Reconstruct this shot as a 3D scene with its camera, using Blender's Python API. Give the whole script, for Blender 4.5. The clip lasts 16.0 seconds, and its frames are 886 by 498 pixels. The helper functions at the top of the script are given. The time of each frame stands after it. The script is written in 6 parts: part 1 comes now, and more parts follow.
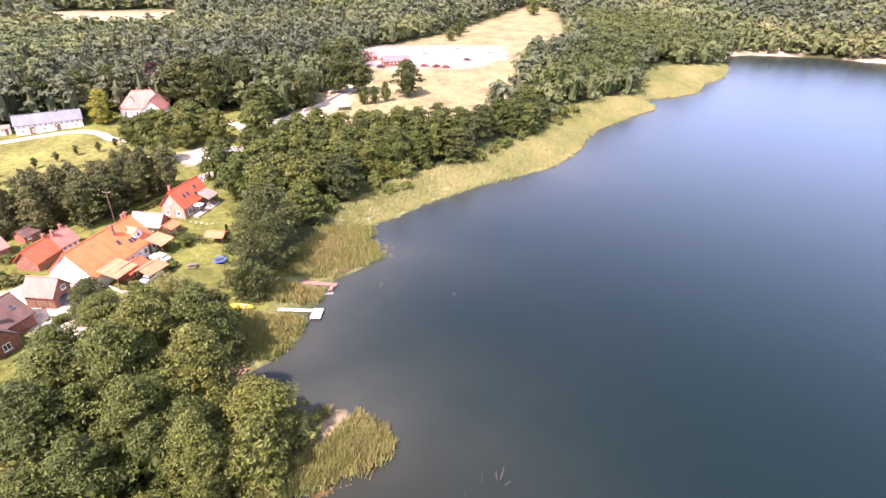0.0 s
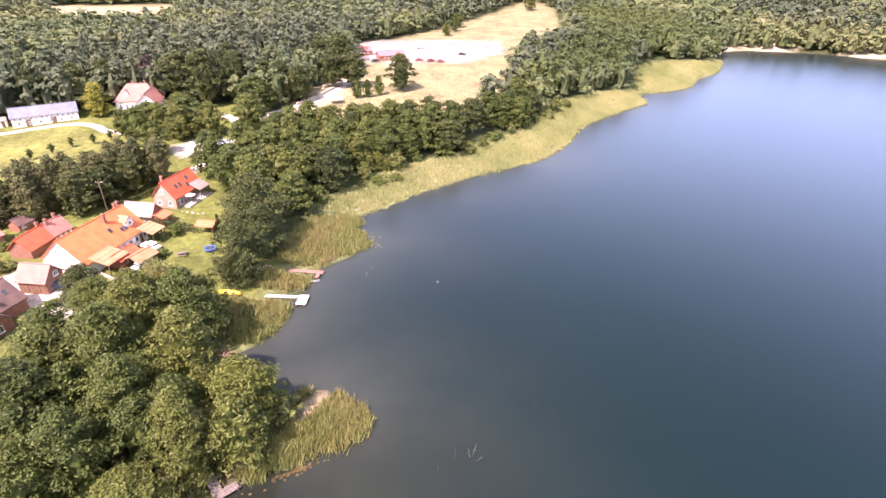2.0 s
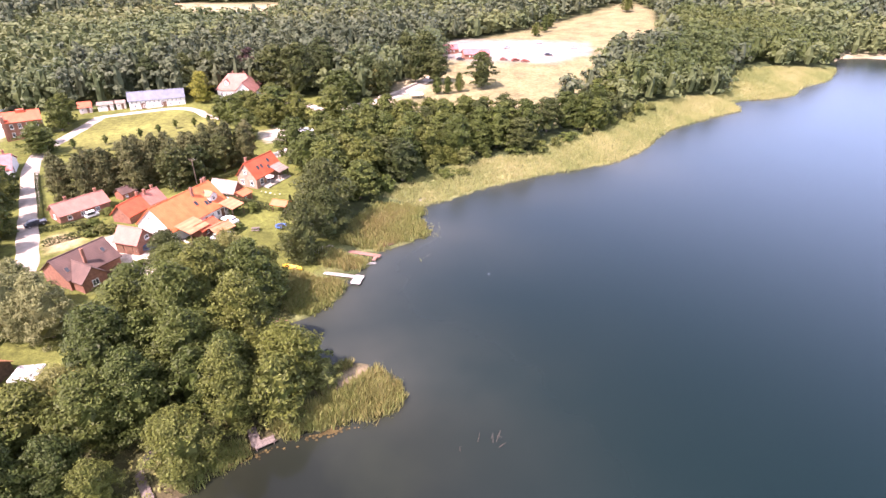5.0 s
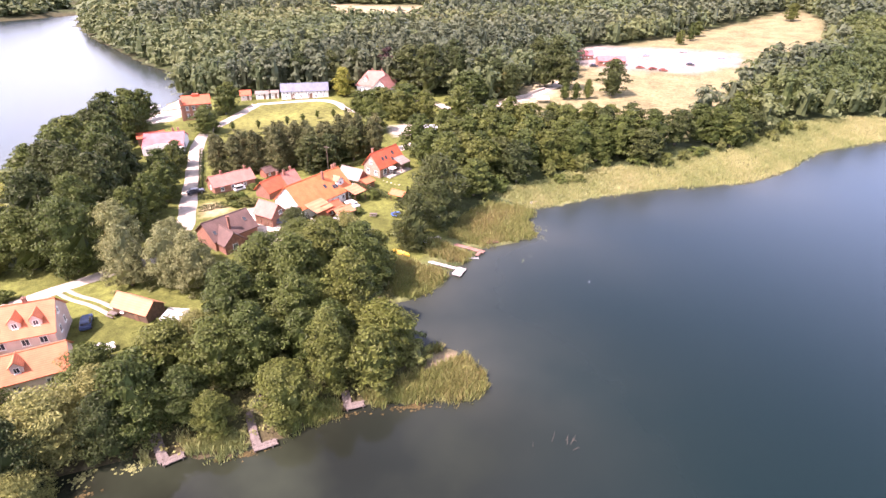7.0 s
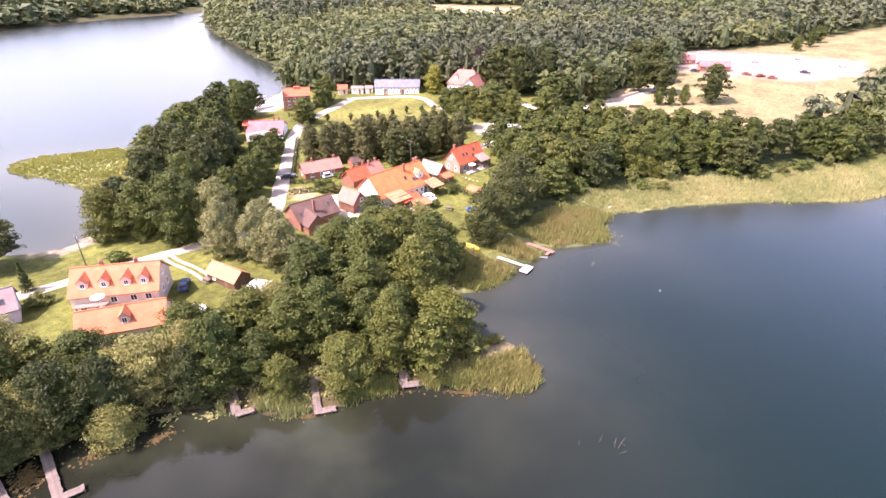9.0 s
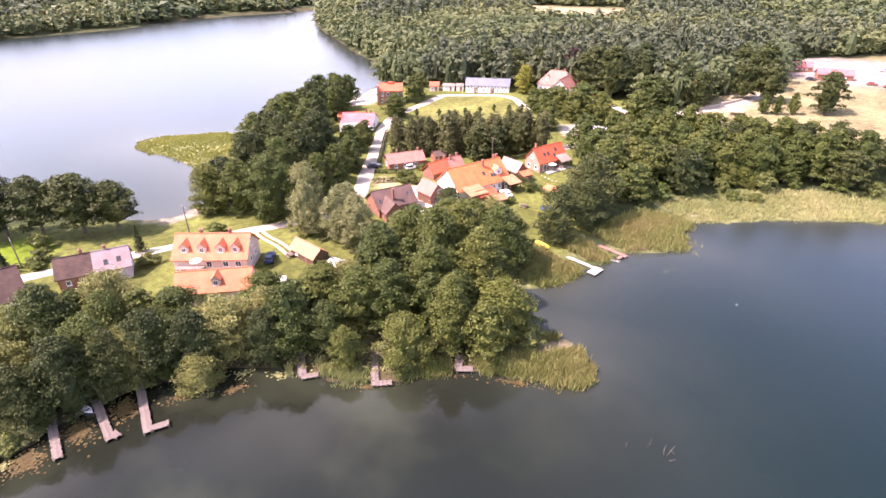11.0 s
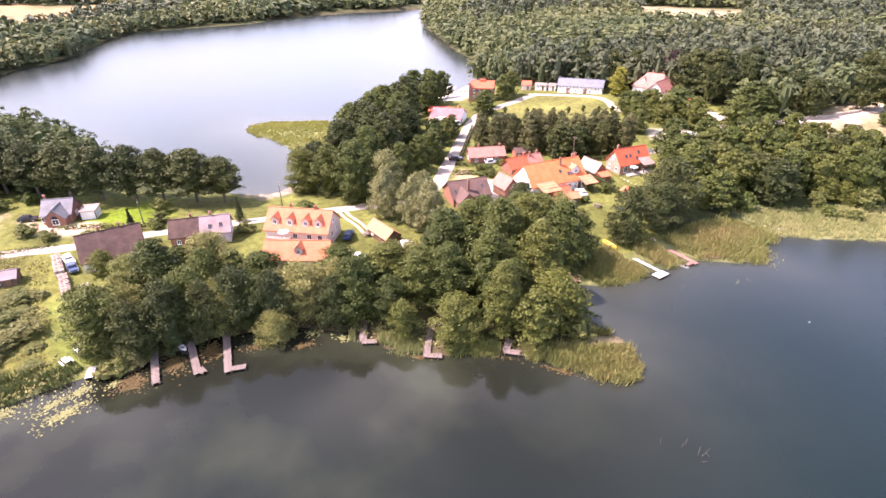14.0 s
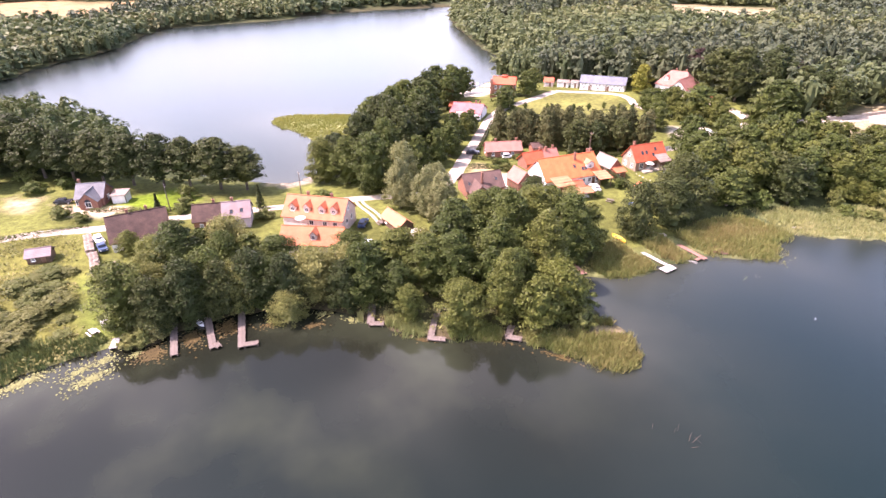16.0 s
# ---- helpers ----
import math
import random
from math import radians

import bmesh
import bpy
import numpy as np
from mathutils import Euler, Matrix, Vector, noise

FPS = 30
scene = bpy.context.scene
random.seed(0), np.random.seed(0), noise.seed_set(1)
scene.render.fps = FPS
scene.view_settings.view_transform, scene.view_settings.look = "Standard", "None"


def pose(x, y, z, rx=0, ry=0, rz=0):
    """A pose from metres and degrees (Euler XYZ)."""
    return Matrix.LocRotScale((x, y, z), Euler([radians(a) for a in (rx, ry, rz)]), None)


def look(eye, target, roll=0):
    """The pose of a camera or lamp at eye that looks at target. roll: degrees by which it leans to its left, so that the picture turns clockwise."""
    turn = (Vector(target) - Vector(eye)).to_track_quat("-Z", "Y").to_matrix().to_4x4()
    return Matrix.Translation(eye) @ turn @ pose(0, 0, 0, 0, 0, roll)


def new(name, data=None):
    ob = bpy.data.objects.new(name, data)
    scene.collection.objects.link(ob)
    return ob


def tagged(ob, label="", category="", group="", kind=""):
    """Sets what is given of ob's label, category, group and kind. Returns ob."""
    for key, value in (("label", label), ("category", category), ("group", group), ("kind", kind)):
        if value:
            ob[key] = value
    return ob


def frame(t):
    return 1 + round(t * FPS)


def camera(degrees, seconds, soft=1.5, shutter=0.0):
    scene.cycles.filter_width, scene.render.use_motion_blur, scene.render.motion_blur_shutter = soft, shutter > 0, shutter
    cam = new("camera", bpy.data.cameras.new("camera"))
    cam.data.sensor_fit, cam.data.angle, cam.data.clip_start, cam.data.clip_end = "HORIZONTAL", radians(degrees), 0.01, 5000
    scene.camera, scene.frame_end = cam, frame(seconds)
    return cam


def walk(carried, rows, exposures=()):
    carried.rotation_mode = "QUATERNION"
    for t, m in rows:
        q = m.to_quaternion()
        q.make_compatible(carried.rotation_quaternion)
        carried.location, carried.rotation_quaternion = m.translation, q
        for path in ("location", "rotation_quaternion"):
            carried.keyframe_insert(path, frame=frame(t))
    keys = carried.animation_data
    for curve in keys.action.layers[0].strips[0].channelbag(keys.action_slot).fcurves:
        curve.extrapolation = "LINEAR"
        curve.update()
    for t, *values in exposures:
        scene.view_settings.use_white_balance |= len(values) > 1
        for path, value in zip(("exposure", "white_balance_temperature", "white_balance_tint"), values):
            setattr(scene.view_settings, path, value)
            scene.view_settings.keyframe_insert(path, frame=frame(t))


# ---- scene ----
cam = camera(78.9, 16.0, soft=1.5)
PATH = [
    (0, (-15.151, 6.565, 57.014), (-15.185, 8.321, 56.057), 0.6),
    (0.5, (-14.316, 5.843, 57.017), (-14.35, 7.596, 56.054), 0.6),
    (1, (-13.453, 5.119, 56.918), (-13.488, 6.87, 55.952), 0.6),
    (1.5, (-12.653, 4.447, 56.858), (-12.689, 6.196, 55.89), 0.6),
    (2, (-11.777, 3.833, 56.886), (-11.813, 5.582, 55.917), 0.7),
    (2.5, (-10.828, 3.22, 56.864), (-10.865, 4.969, 55.895), 0.7),
    (3, (-9.886, 2.597, 56.735), (-9.927, 4.346, 55.766), 0.7),
    (5.5, (-5.393, 1.286, 55.995), (-5.84, 2.979, 55.029), 0.2),
    (6, (-4.581, 0.544, 56.145), (-5.142, 2.202, 55.181), 0.1),
    (6.5, (-3.788, -0.144, 56.319), (-4.447, 1.48, 55.358), 0.3),
    (7, (-2.904, -0.697, 56.509), (-3.642, 0.895, 55.551), 0.1),
    (7.5, (-2.006, -1.147, 56.641), (-2.813, 0.411, 55.684), 0.1),
    (8, (-1.057, -1.446, 56.626), (-1.931, 0.077, 55.67), -0.0),
    (8.5, (-0.062, -1.616, 56.535), (-1.002, -0.133, 55.58), -0.1),
    (9, (0.921, -1.838, 56.495), (-0.084, -0.397, 55.539), -0.2),
    (11.5, (6.388, -2.354, 56.055), (5.085, -1.17, 55.106), -0.5),
    (12, (7.616, -2.409, 56.206), (6.259, -1.288, 55.26), -0.6),
    (12.5, (8.845, -2.414, 56.362), (7.442, -1.347, 55.418), -0.7),
    (13, (10.069, -2.382, 56.464), (8.637, -1.352, 55.521), -0.7),
    (13.5, (11.294, -2.325, 56.481), (9.849, -1.317, 55.535), -0.7),
    (14, (12.528, -2.237, 56.373), (11.073, -1.249, 55.424), -0.7),
    (14.5, (13.739, -2.089, 56.172), (12.271, -1.121, 55.22), -0.7),
    (15, (14.91, -1.887, 56.011), (13.43, -0.94, 55.057), -0.8),
    (15.5, (16.019, -1.67, 55.956), (14.526, -0.743, 55.001), -0.8),
    (16, (17.064, -1.441, 55.997), (15.559, -0.532, 55.042), -0.7),
]
walk(cam, [(t, look(eye, target, roll)) for t, eye, target, roll in PATH], [(0.0, 1.76, 6700, 46), (6.0, 1.76, 6700, 46), (12.0, 1.72, 6700, 46), (16.0, 1.72, 6700, 46)])

# ---- sky and sun ----
SUN_FROM = Vector((-0.58, -0.81, 0.0)).normalized()
SUN_UP = radians(55)
world = bpy.data.worlds.new("sky")
scene.world = world
world.use_nodes = True
wn, wl = world.node_tree.nodes, world.node_tree.links
wn.clear()
w_out = wn.new("ShaderNodeOutputWorld")
w_bg = wn.new("ShaderNodeBackground")
w_bg.inputs["Strength"].default_value = 0.105
sky = wn.new("ShaderNodeTexSky")
sky.sky_type = "NISHITA"
sky.sun_disc = False
sky.sun_elevation = SUN_UP
sky.sun_rotation = math.atan2(SUN_FROM.x, SUN_FROM.y)
sky.dust_density = 2.0
w_co = wn.new("ShaderNodeTexCoord")
w_map = wn.new("ShaderNodeMapping")
w_map.inputs["Scale"].default_value = (1.0, 1.0, 2.4)
w_map.inputs["Location"].default_value = (0.35, 0.1, 0.2)
w_noise = wn.new("ShaderNodeTexNoise")
w_noise.inputs["Scale"].default_value = 2.9
w_noise.inputs["Detail"].default_value = 7
w_noise.inputs["Roughness"].default_value = 0.55
w_ramp = wn.new("ShaderNodeValToRGB")
w_ramp.color_ramp.elements[0].position = 0.43
w_ramp.color_ramp.elements[1].position = 0.58
w_mix = wn.new("ShaderNodeMixRGB")
w_pale = wn.new("ShaderNodeMixRGB")
w_pale.inputs["Color1"].default_value = (6.6, 10.2, 15.0, 1)
w_pale.inputs["Color2"].default_value = (8.7, 11.5, 12.8, 1)
wl.new(w_co.outputs["Generated"], w_map.inputs["Vector"])
wl.new(w_map.outputs["Vector"], w_noise.inputs["Vector"])
wl.new(w_noise.outputs["Fac"], w_ramp.inputs["Fac"])
# pale haze low over the horizon, whiter on the sun's side
w_sep = wn.new("ShaderNodeSeparateXYZ")
w_low = wn.new("ShaderNodeMapRange")
w_low.inputs["From Min"].default_value, w_low.inputs["From Max"].default_value = 0.16, 0.6
w_low.inputs["To Min"].default_value, w_low.inputs["To Max"].default_value = 1.0, 0.0
w_dot = wn.new("ShaderNodeVectorMath")
w_dot.operation = "DOT_PRODUCT"
w_dot.inputs[1].default_value = SUN_FROM
w_side = wn.new("ShaderNodeMapRange")
w_side.inputs["From Min"].default_value, w_side.inputs["From Max"].default_value = -0.75, 0.4
w_side.inputs["To Min"].default_value, w_side.inputs["To Max"].default_value = 0.05, 1.0
wl.new(w_co.outputs["Generated"], w_sep.inputs["Vector"])
wl.new(w_sep.outputs["Z"], w_low.inputs["Value"])
wl.new(w_co.outputs["Generated"], w_dot.inputs[0])
wl.new(w_dot.outputs["Value"], w_side.inputs["Value"])
w_cloud = wn.new("ShaderNodeMath")
w_cloud.operation = "MULTIPLY"
wl.new(w_ramp.outputs["Color"], w_cloud.inputs[0])
wl.new(w_side.outputs["Result"], w_cloud.inputs[1])

wl.new(w_side.outputs["Result"], w_pale.inputs["Fac"])
wl.new(w_pale.outputs["Color"], w_mix.inputs["Color2"])
wl.new(w_low.outputs["Result"], w_mix.inputs["Fac"])
w_lit = wn.new("ShaderNodeMixRGB")
w_lit.inputs["Color2"].default_value = (9.8, 11.2, 11.2, 1)
wl.new(w_cloud.outputs[0], w_lit.inputs["Fac"])
wl.new(w_mix.outputs["Color"], w_lit.inputs["Color1"])
wl.new(sky.outputs["Color"], w_mix.inputs["Color1"])
wl.new(w_lit.outputs["Color"], w_bg.inputs["Color"])
wl.new(w_bg.outputs["Background"], w_out.inputs["Surface"])

sun_data = bpy.data.lights.new("sun", "SUN")
sun_data.energy = 5.0
sun_data.angle = radians(0.6)
sun_data.color = (1.0, 0.94, 0.85)
sun = new("sun", sun_data)
sun_vec = SUN_FROM * math.cos(SUN_UP) + Vector((0, 0, math.sin(SUN_UP)))
sun.matrix_world = look(sun_vec * 300, (0, 0, 0))


# ---- materials ----
def nodes_of(name):
    m = bpy.data.materials.new(name)
    m.use_nodes = True
    return m, m.node_tree.nodes, m.node_tree.links, m.node_tree.nodes["Principled BSDF"]


def plain(name, dark, light, scale=3.0, rough=0.8, bump=0.2, fine=25.0, metal=0.0, spread=0.0, rows=0.0):
    """A weathered surface: two tones mixed by coarse and fine noise, fine relief, an own shade for each piece and, if asked, level rows."""
    m, n, l, p = nodes_of(name)
    co = n.new("ShaderNodeTexCoord")
    a = n.new("ShaderNodeTexNoise")
    a.inputs["Scale"].default_value, a.inputs["Detail"].default_value = scale, 5
    b = n.new("ShaderNodeTexNoise")
    b.inputs["Scale"].default_value, b.inputs["Detail"].default_value = fine, 3
    add = n.new("ShaderNodeMath")
    add.operation = "MULTIPLY_ADD"
    add.inputs[1].default_value, add.inputs[2].default_value = 0.45, 0.0
    ab = n.new("ShaderNodeMath")
    ab.operation = "ADD"
    l.new(co.outputs["Object"], a.inputs["Vector"])
    l.new(co.outputs["Object"], b.inputs["Vector"])
    l.new(b.outputs["Fac"], add.inputs[0])
    l.new(a.outputs["Fac"], ab.inputs[0])
    l.new(add.outputs[0], ab.inputs[1])
    ramp = n.new("ShaderNodeValToRGB")
    ramp.color_ramp.elements[0].position, ramp.color_ramp.elements[1].position = 0.5, 0.95
    ramp.color_ramp.elements[0].color, ramp.color_ramp.elements[1].color = (*dark, 1), (*light, 1)
    l.new(ab.outputs[0], ramp.inputs["Fac"])
    colour, height = ramp.outputs["Color"], b.outputs["Fac"]
    if rows:
        wave = n.new("ShaderNodeTexWave")
        wave.bands_direction = "Z"
        wave.wave_profile = "SAW"
        wave.inputs["Scale"].default_value, wave.inputs["Distortion"].default_value = rows, 0.6
        l.new(co.outputs["Object"], wave.inputs["Vector"])
        shade = n.new("ShaderNodeMixRGB")
        shade.blend_type = "MULTIPLY"
        shade.inputs["Fac"].default_value = 0.35
        l.new(colour, shade.inputs["Color1"])
        l.new(wave.outputs["Color"], shade.inputs["Color2"])
        colour = shade.outputs["Color"]
        high = n.new("ShaderNodeMath")
        high.operation = "ADD"
        l.new(wave.outputs["Fac"], high.inputs[0])
        l.new(b.outputs["Fac"], high.inputs[1])
        height = high.outputs[0]
    if spread:
        info = n.new("ShaderNodeObjectInfo")
        isl = n.new("ShaderNodeNewGeometry")
        s1 = n.new("ShaderNodeMath")
        s1.operation = "ADD"
        l.new(info.outputs["Random"], s1.inputs[0])
        l.new(isl.outputs["Random Per Island"], s1.inputs[1])
        s2 = n.new("ShaderNodeMath")
        s2.operation = "MULTIPLY_ADD"
        s2.inputs[1].default_value, s2.inputs[2].default_value = spread, 1 - spread
        l.new(s1.outputs[0], s2.inputs[0])
        hsv = n.new("ShaderNodeHueSaturation")
        l.new(s2.outputs[0], hsv.inputs["Value"])
        l.new(colour, hsv.inputs["Color"])
        colour = hsv.outputs["Color"]
    l.new(colour, p.inputs["Base Color"])
    bp = n.new("ShaderNodeBump")
    bp.inputs["Strength"].default_value, bp.inputs["Distance"].default_value = bump, 0.05
    l.new(height, bp.inputs["Height"])
    l.new(bp.outputs["Normal"], p.inputs["Normal"])
    p.inputs["Roughness"].default_value, p.inputs["Metallic"].default_value = rough, metal
    return m


def foliage(name, tones, tint=False, low=0.58, high=1.45):
    """Leaves: a tone for each tree, a slight change from leaf to leaf, and light coming through."""
    m, n, l, p = nodes_of(name)
    isl = n.new("ShaderNodeNewGeometry")
    if tint:
        own = n.new("ShaderNodeAttribute")
        own.attribute_name = "tint"
        tree = own.outputs["Fac"]
    else:
        own = n.new("ShaderNodeObjectInfo")
        tree = own.outputs["Random"]
    ramp = n.new("ShaderNodeValToRGB")
    while len(ramp.color_ramp.elements) < len(tones):
        ramp.color_ramp.elements.new(0.5)
    for i, c in enumerate(tones):
        ramp.color_ramp.elements[i].position = i / max(1, len(tones) - 1)
        # Attribute-toned leaves keep more blue, for the haze over the far woods.
        ramp.color_ramp.elements[i].color = (c[0], c[1], c[2] * (0.98 if tint else 0.84), 1)
    l.new(tree, ramp.inputs["Fac"])
    val = n.new("ShaderNodeMapRange")
    val.inputs["To Min"].default_value, val.inputs["To Max"].default_value = low, high
    l.new(isl.outputs["Random Per Island"], val.inputs["Value"])
    hsv = n.new("ShaderNodeHueSaturation")
    l.new(val.outputs["Result"], hsv.inputs["Value"])
    l.new(ramp.outputs["Color"], hsv.inputs["Color"])
    p.inputs["Roughness"].default_value = 0.55
    p.inputs["Specular IOR Level"].default_value = 0.15
    l.new(hsv.outputs["Color"], p.inputs["Base Color"])
    tr = n.new("ShaderNodeBsdfTranslucent")
    l.new(hsv.outputs["Color"], tr.inputs["Color"])
    mix = n.new("ShaderNodeMixShader")
    mix.inputs["Fac"].default_value = 0.22
    l.new(p.outputs["BSDF"], mix.inputs[1])
    l.new(tr.outputs["BSDF"], mix.inputs[2])
    l.new(mix.outputs["Shader"], n["Material Output"].inputs["Surface"])
    return m


def ground_material():
    m, n, l, p = nodes_of("ground_cover")
    att = n.new("ShaderNodeAttribute")
    att.attribute_name = "cover"
    co = n.new("ShaderNodeTexCoord")
    colour = att.outputs["Color"]
    for scale, low, high in ((0.09, 0.72, 1.3), (0.7, 0.7, 1.35), (4.0, 0.7, 1.3)):
        t = n.new("ShaderNodeTexNoise")
        t.inputs["Scale"].default_value, t.inputs["Detail"].default_value = scale, 6
        l.new(co.outputs["Object"], t.inputs["Vector"])
        r = n.new("ShaderNodeMapRange")
        r.inputs["From Min"].default_value, r.inputs["From Max"].default_value = 0.3, 0.7
        r.inputs["To Min"].default_value, r.inputs["To Max"].default_value = low, high
        l.new(t.outputs["Fac"], r.inputs["Value"])
        h = n.new("ShaderNodeHueSaturation")
        l.new(r.outputs["Result"], h.inputs["Value"])
        l.new(colour, h.inputs["Color"])
        colour = h.outputs["Color"]
    l.new(colour, p.inputs["Base Color"])
    p.inputs["Roughness"].default_value = 0.95
    p.inputs["Specular IOR Level"].default_value = 0.1
    b = n.new("ShaderNodeBump")
    b.inputs["Strength"].default_value, b.inputs["Distance"].default_value = 0.5, 0.3
    l.new(t.outputs["Fac"], b.inputs["Height"])
    l.new(b.outputs["Normal"], p.inputs["Normal"])
    return m


def water_material():
    m, n, l, p = nodes_of("lake_water")
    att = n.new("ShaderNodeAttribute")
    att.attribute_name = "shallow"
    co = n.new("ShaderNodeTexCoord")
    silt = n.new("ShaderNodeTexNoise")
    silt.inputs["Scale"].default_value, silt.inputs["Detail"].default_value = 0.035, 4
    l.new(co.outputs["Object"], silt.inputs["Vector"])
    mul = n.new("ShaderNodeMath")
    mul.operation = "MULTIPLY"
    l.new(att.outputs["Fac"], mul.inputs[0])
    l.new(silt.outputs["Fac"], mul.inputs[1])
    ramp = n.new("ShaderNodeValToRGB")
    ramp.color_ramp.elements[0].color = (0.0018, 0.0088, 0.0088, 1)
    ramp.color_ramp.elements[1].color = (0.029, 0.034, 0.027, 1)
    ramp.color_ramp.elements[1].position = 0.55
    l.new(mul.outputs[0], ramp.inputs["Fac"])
    # Paler olive patches: murky water and cloud reflections put into its base colour.
    patch_noise = n.new("ShaderNodeTexNoise")
    patch_noise.inputs["Scale"].default_value, patch_noise.inputs["Detail"].default_value = 0.055, 4
    l.new(co.outputs["Object"], patch_noise.inputs["Vector"])
    cloudy = n.new("ShaderNodeMapRange")
    cloudy.inputs["From Min"].default_value, cloudy.inputs["From Max"].default_value = 0.48, 0.72
    cloudy.inputs["To Min"].default_value, cloudy.inputs["To Max"].default_value = 0.1, 0.95
    l.new(patch_noise.outputs["Fac"], cloudy.inputs["Value"])
    murk_gleam = n.new("ShaderNodeMixRGB")
    murk_gleam.inputs["Color2"].default_value = (0.027, 0.033, 0.020, 1)
    murk_gleam_zone = n.new("ShaderNodeAttribute")
    murk_gleam_zone.attribute_name = "murk_gleam_zone"
    share = n.new("ShaderNodeMath")
    share.operation = "MULTIPLY"
    l.new(cloudy.outputs["Result"], share.inputs[0])
    l.new(murk_gleam_zone.outputs["Fac"], share.inputs[1])
    l.new(share.outputs[0], murk_gleam.inputs["Fac"])
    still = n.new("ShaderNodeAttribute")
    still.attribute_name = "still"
    # Shade and dark tree reflections along the wooded bank, put into the base colour.
    bank_shade = n.new("ShaderNodeMixRGB")
    bank_shade.inputs["Color2"].default_value = (0.0064, 0.0068, 0.0040, 1)
    l.new(still.outputs["Fac"], bank_shade.inputs["Fac"])
    l.new(ramp.outputs["Color"], bank_shade.inputs["Color1"])
    l.new(bank_shade.outputs["Color"], murk_gleam.inputs["Color1"])
    l.new(murk_gleam.outputs["Color"], p.inputs["Base Color"])
    calm = n.new("ShaderNodeMapRange")
    calm.inputs["To Min"].default_value, calm.inputs["To Max"].default_value = 0.26, 0.03
    l.new(still.outputs["Fac"], calm.inputs["Value"])
    l.new(calm.outputs["Result"], p.inputs["Roughness"])
    p.inputs["IOR"].default_value = 1.333
    a = n.new("ShaderNodeTexNoise")
    a.inputs["Scale"].default_value, a.inputs["Detail"].default_value = 1.6, 4
    big = n.new("ShaderNodeTexNoise")
    big.inputs["Scale"].default_value, big.inputs["Detail"].default_value = 0.05, 2
    l.new(co.outputs["Object"], a.inputs["Vector"])
    l.new(co.outputs["Object"], big.inputs["Vector"])
    rip = n.new("ShaderNodeMath")
    rip.operation = "MULTIPLY"
    l.new(a.outputs["Fac"], rip.inputs[0])
    l.new(big.outputs["Fac"], rip.inputs[1])
    b = n.new("ShaderNodeBump")
    b.inputs["Strength"].default_value, b.inputs["Distance"].default_value = 0.16, 0.06
    l.new(rip.outputs[0], b.inputs["Height"])
    l.new(b.outputs["Normal"], p.inputs["Normal"])
    return m


M_GROUND = ground_material()
M_WATER = water_material()
M_ROAD = plain("pale_gravel_road", (0.25, 0.215, 0.175), (0.38, 0.335, 0.28), 0.5, 0.95, 0.3, 6)
M_TRACK = plain("wheel_track_gravel", (0.27, 0.235, 0.18), (0.38, 0.335, 0.26), 0.6, 0.95, 0.3, 6)
M_ORANGE = plain("orange_roof_tiles", (0.56, 0.13, 0.036), (0.74, 0.205, 0.066), 0.7, 0.7, 0.5, 9, rows=1.6)
M_SALMON = plain("salmon_roof_tiles", (0.44, 0.120, 0.046), (0.57, 0.180, 0.076), 0.7, 0.75, 0.5, 9, rows=1.6)
M_RED = plain("red_roof_tiles", (0.48, 0.082, 0.030), (0.60, 0.125, 0.050), 0.7, 0.7, 0.5, 9, rows=1.6)
M_PINK = plain("faded_pink_roof_tiles", (0.31, 0.125, 0.095), (0.41, 0.185, 0.142), 0.6, 0.8, 0.5, 9, rows=1.6)
M_ROSE = plain("rose_pink_roof_tiles", (0.40, 0.105, 0.11), (0.52, 0.17, 0.17), 0.6, 0.8, 0.5, 9, rows=1.6)
M_BROWN = plain("brown_roof_tiles", (0.078, 0.043, 0.035), (0.145, 0.082, 0.066), 0.5, 0.8, 0.5, 9, rows=1.6)
M_OLDROOF = plain("mossy_dark_roof_tiles", (0.042, 0.022, 0.017), (0.100, 0.055, 0.041), 0.7, 0.9, 0.6, 6, rows=1.6)
M_GREYROOF = plain("grey_roof_sheet", (0.11, 0.112, 0.12), (0.19, 0.19, 0.20), 0.6, 0.85, 0.3, 8, rows=1.2)
M_MAUVE = plain("mauve_roof_tiles", (0.20, 0.145, 0.145), (0.28, 0.21, 0.21), 0.6, 0.8, 0.4, 8, rows=1.6)
M_SLATE = plain("blue_grey_slate", (0.105, 0.118, 0.155), (0.165, 0.18, 0.225), 0.6, 0.7, 0.3, 8, rows=1.6)
M_PALEROOF = plain("pale_sheet_roof", (0.21, 0.155, 0.13), (0.29, 0.225, 0.19), 0.6, 0.7, 0.3, 8, rows=1.0)
M_BEIGEROOF = plain("beige_orange_roof", (0.37, 0.145, 0.066), (0.48, 0.215, 0.105), 0.6, 0.75, 0.3, 8, rows=1.2)
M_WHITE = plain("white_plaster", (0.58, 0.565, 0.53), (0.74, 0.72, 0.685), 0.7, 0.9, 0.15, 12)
M_CREAM = plain("peach_plaster", (0.55, 0.44, 0.38), (0.68, 0.57, 0.50), 0.7, 0.9, 0.15, 12)
M_TAN = plain("tan_brick_wall", (0.34, 0.20, 0.14), (0.48, 0.31, 0.23), 0.8, 0.9, 0.3, 12, rows=4.0)
M_LILAC = plain("lilac_plaster", (0.36, 0.31, 0.33), (0.48, 0.42, 0.44), 0.7, 0.9, 0.15, 12)
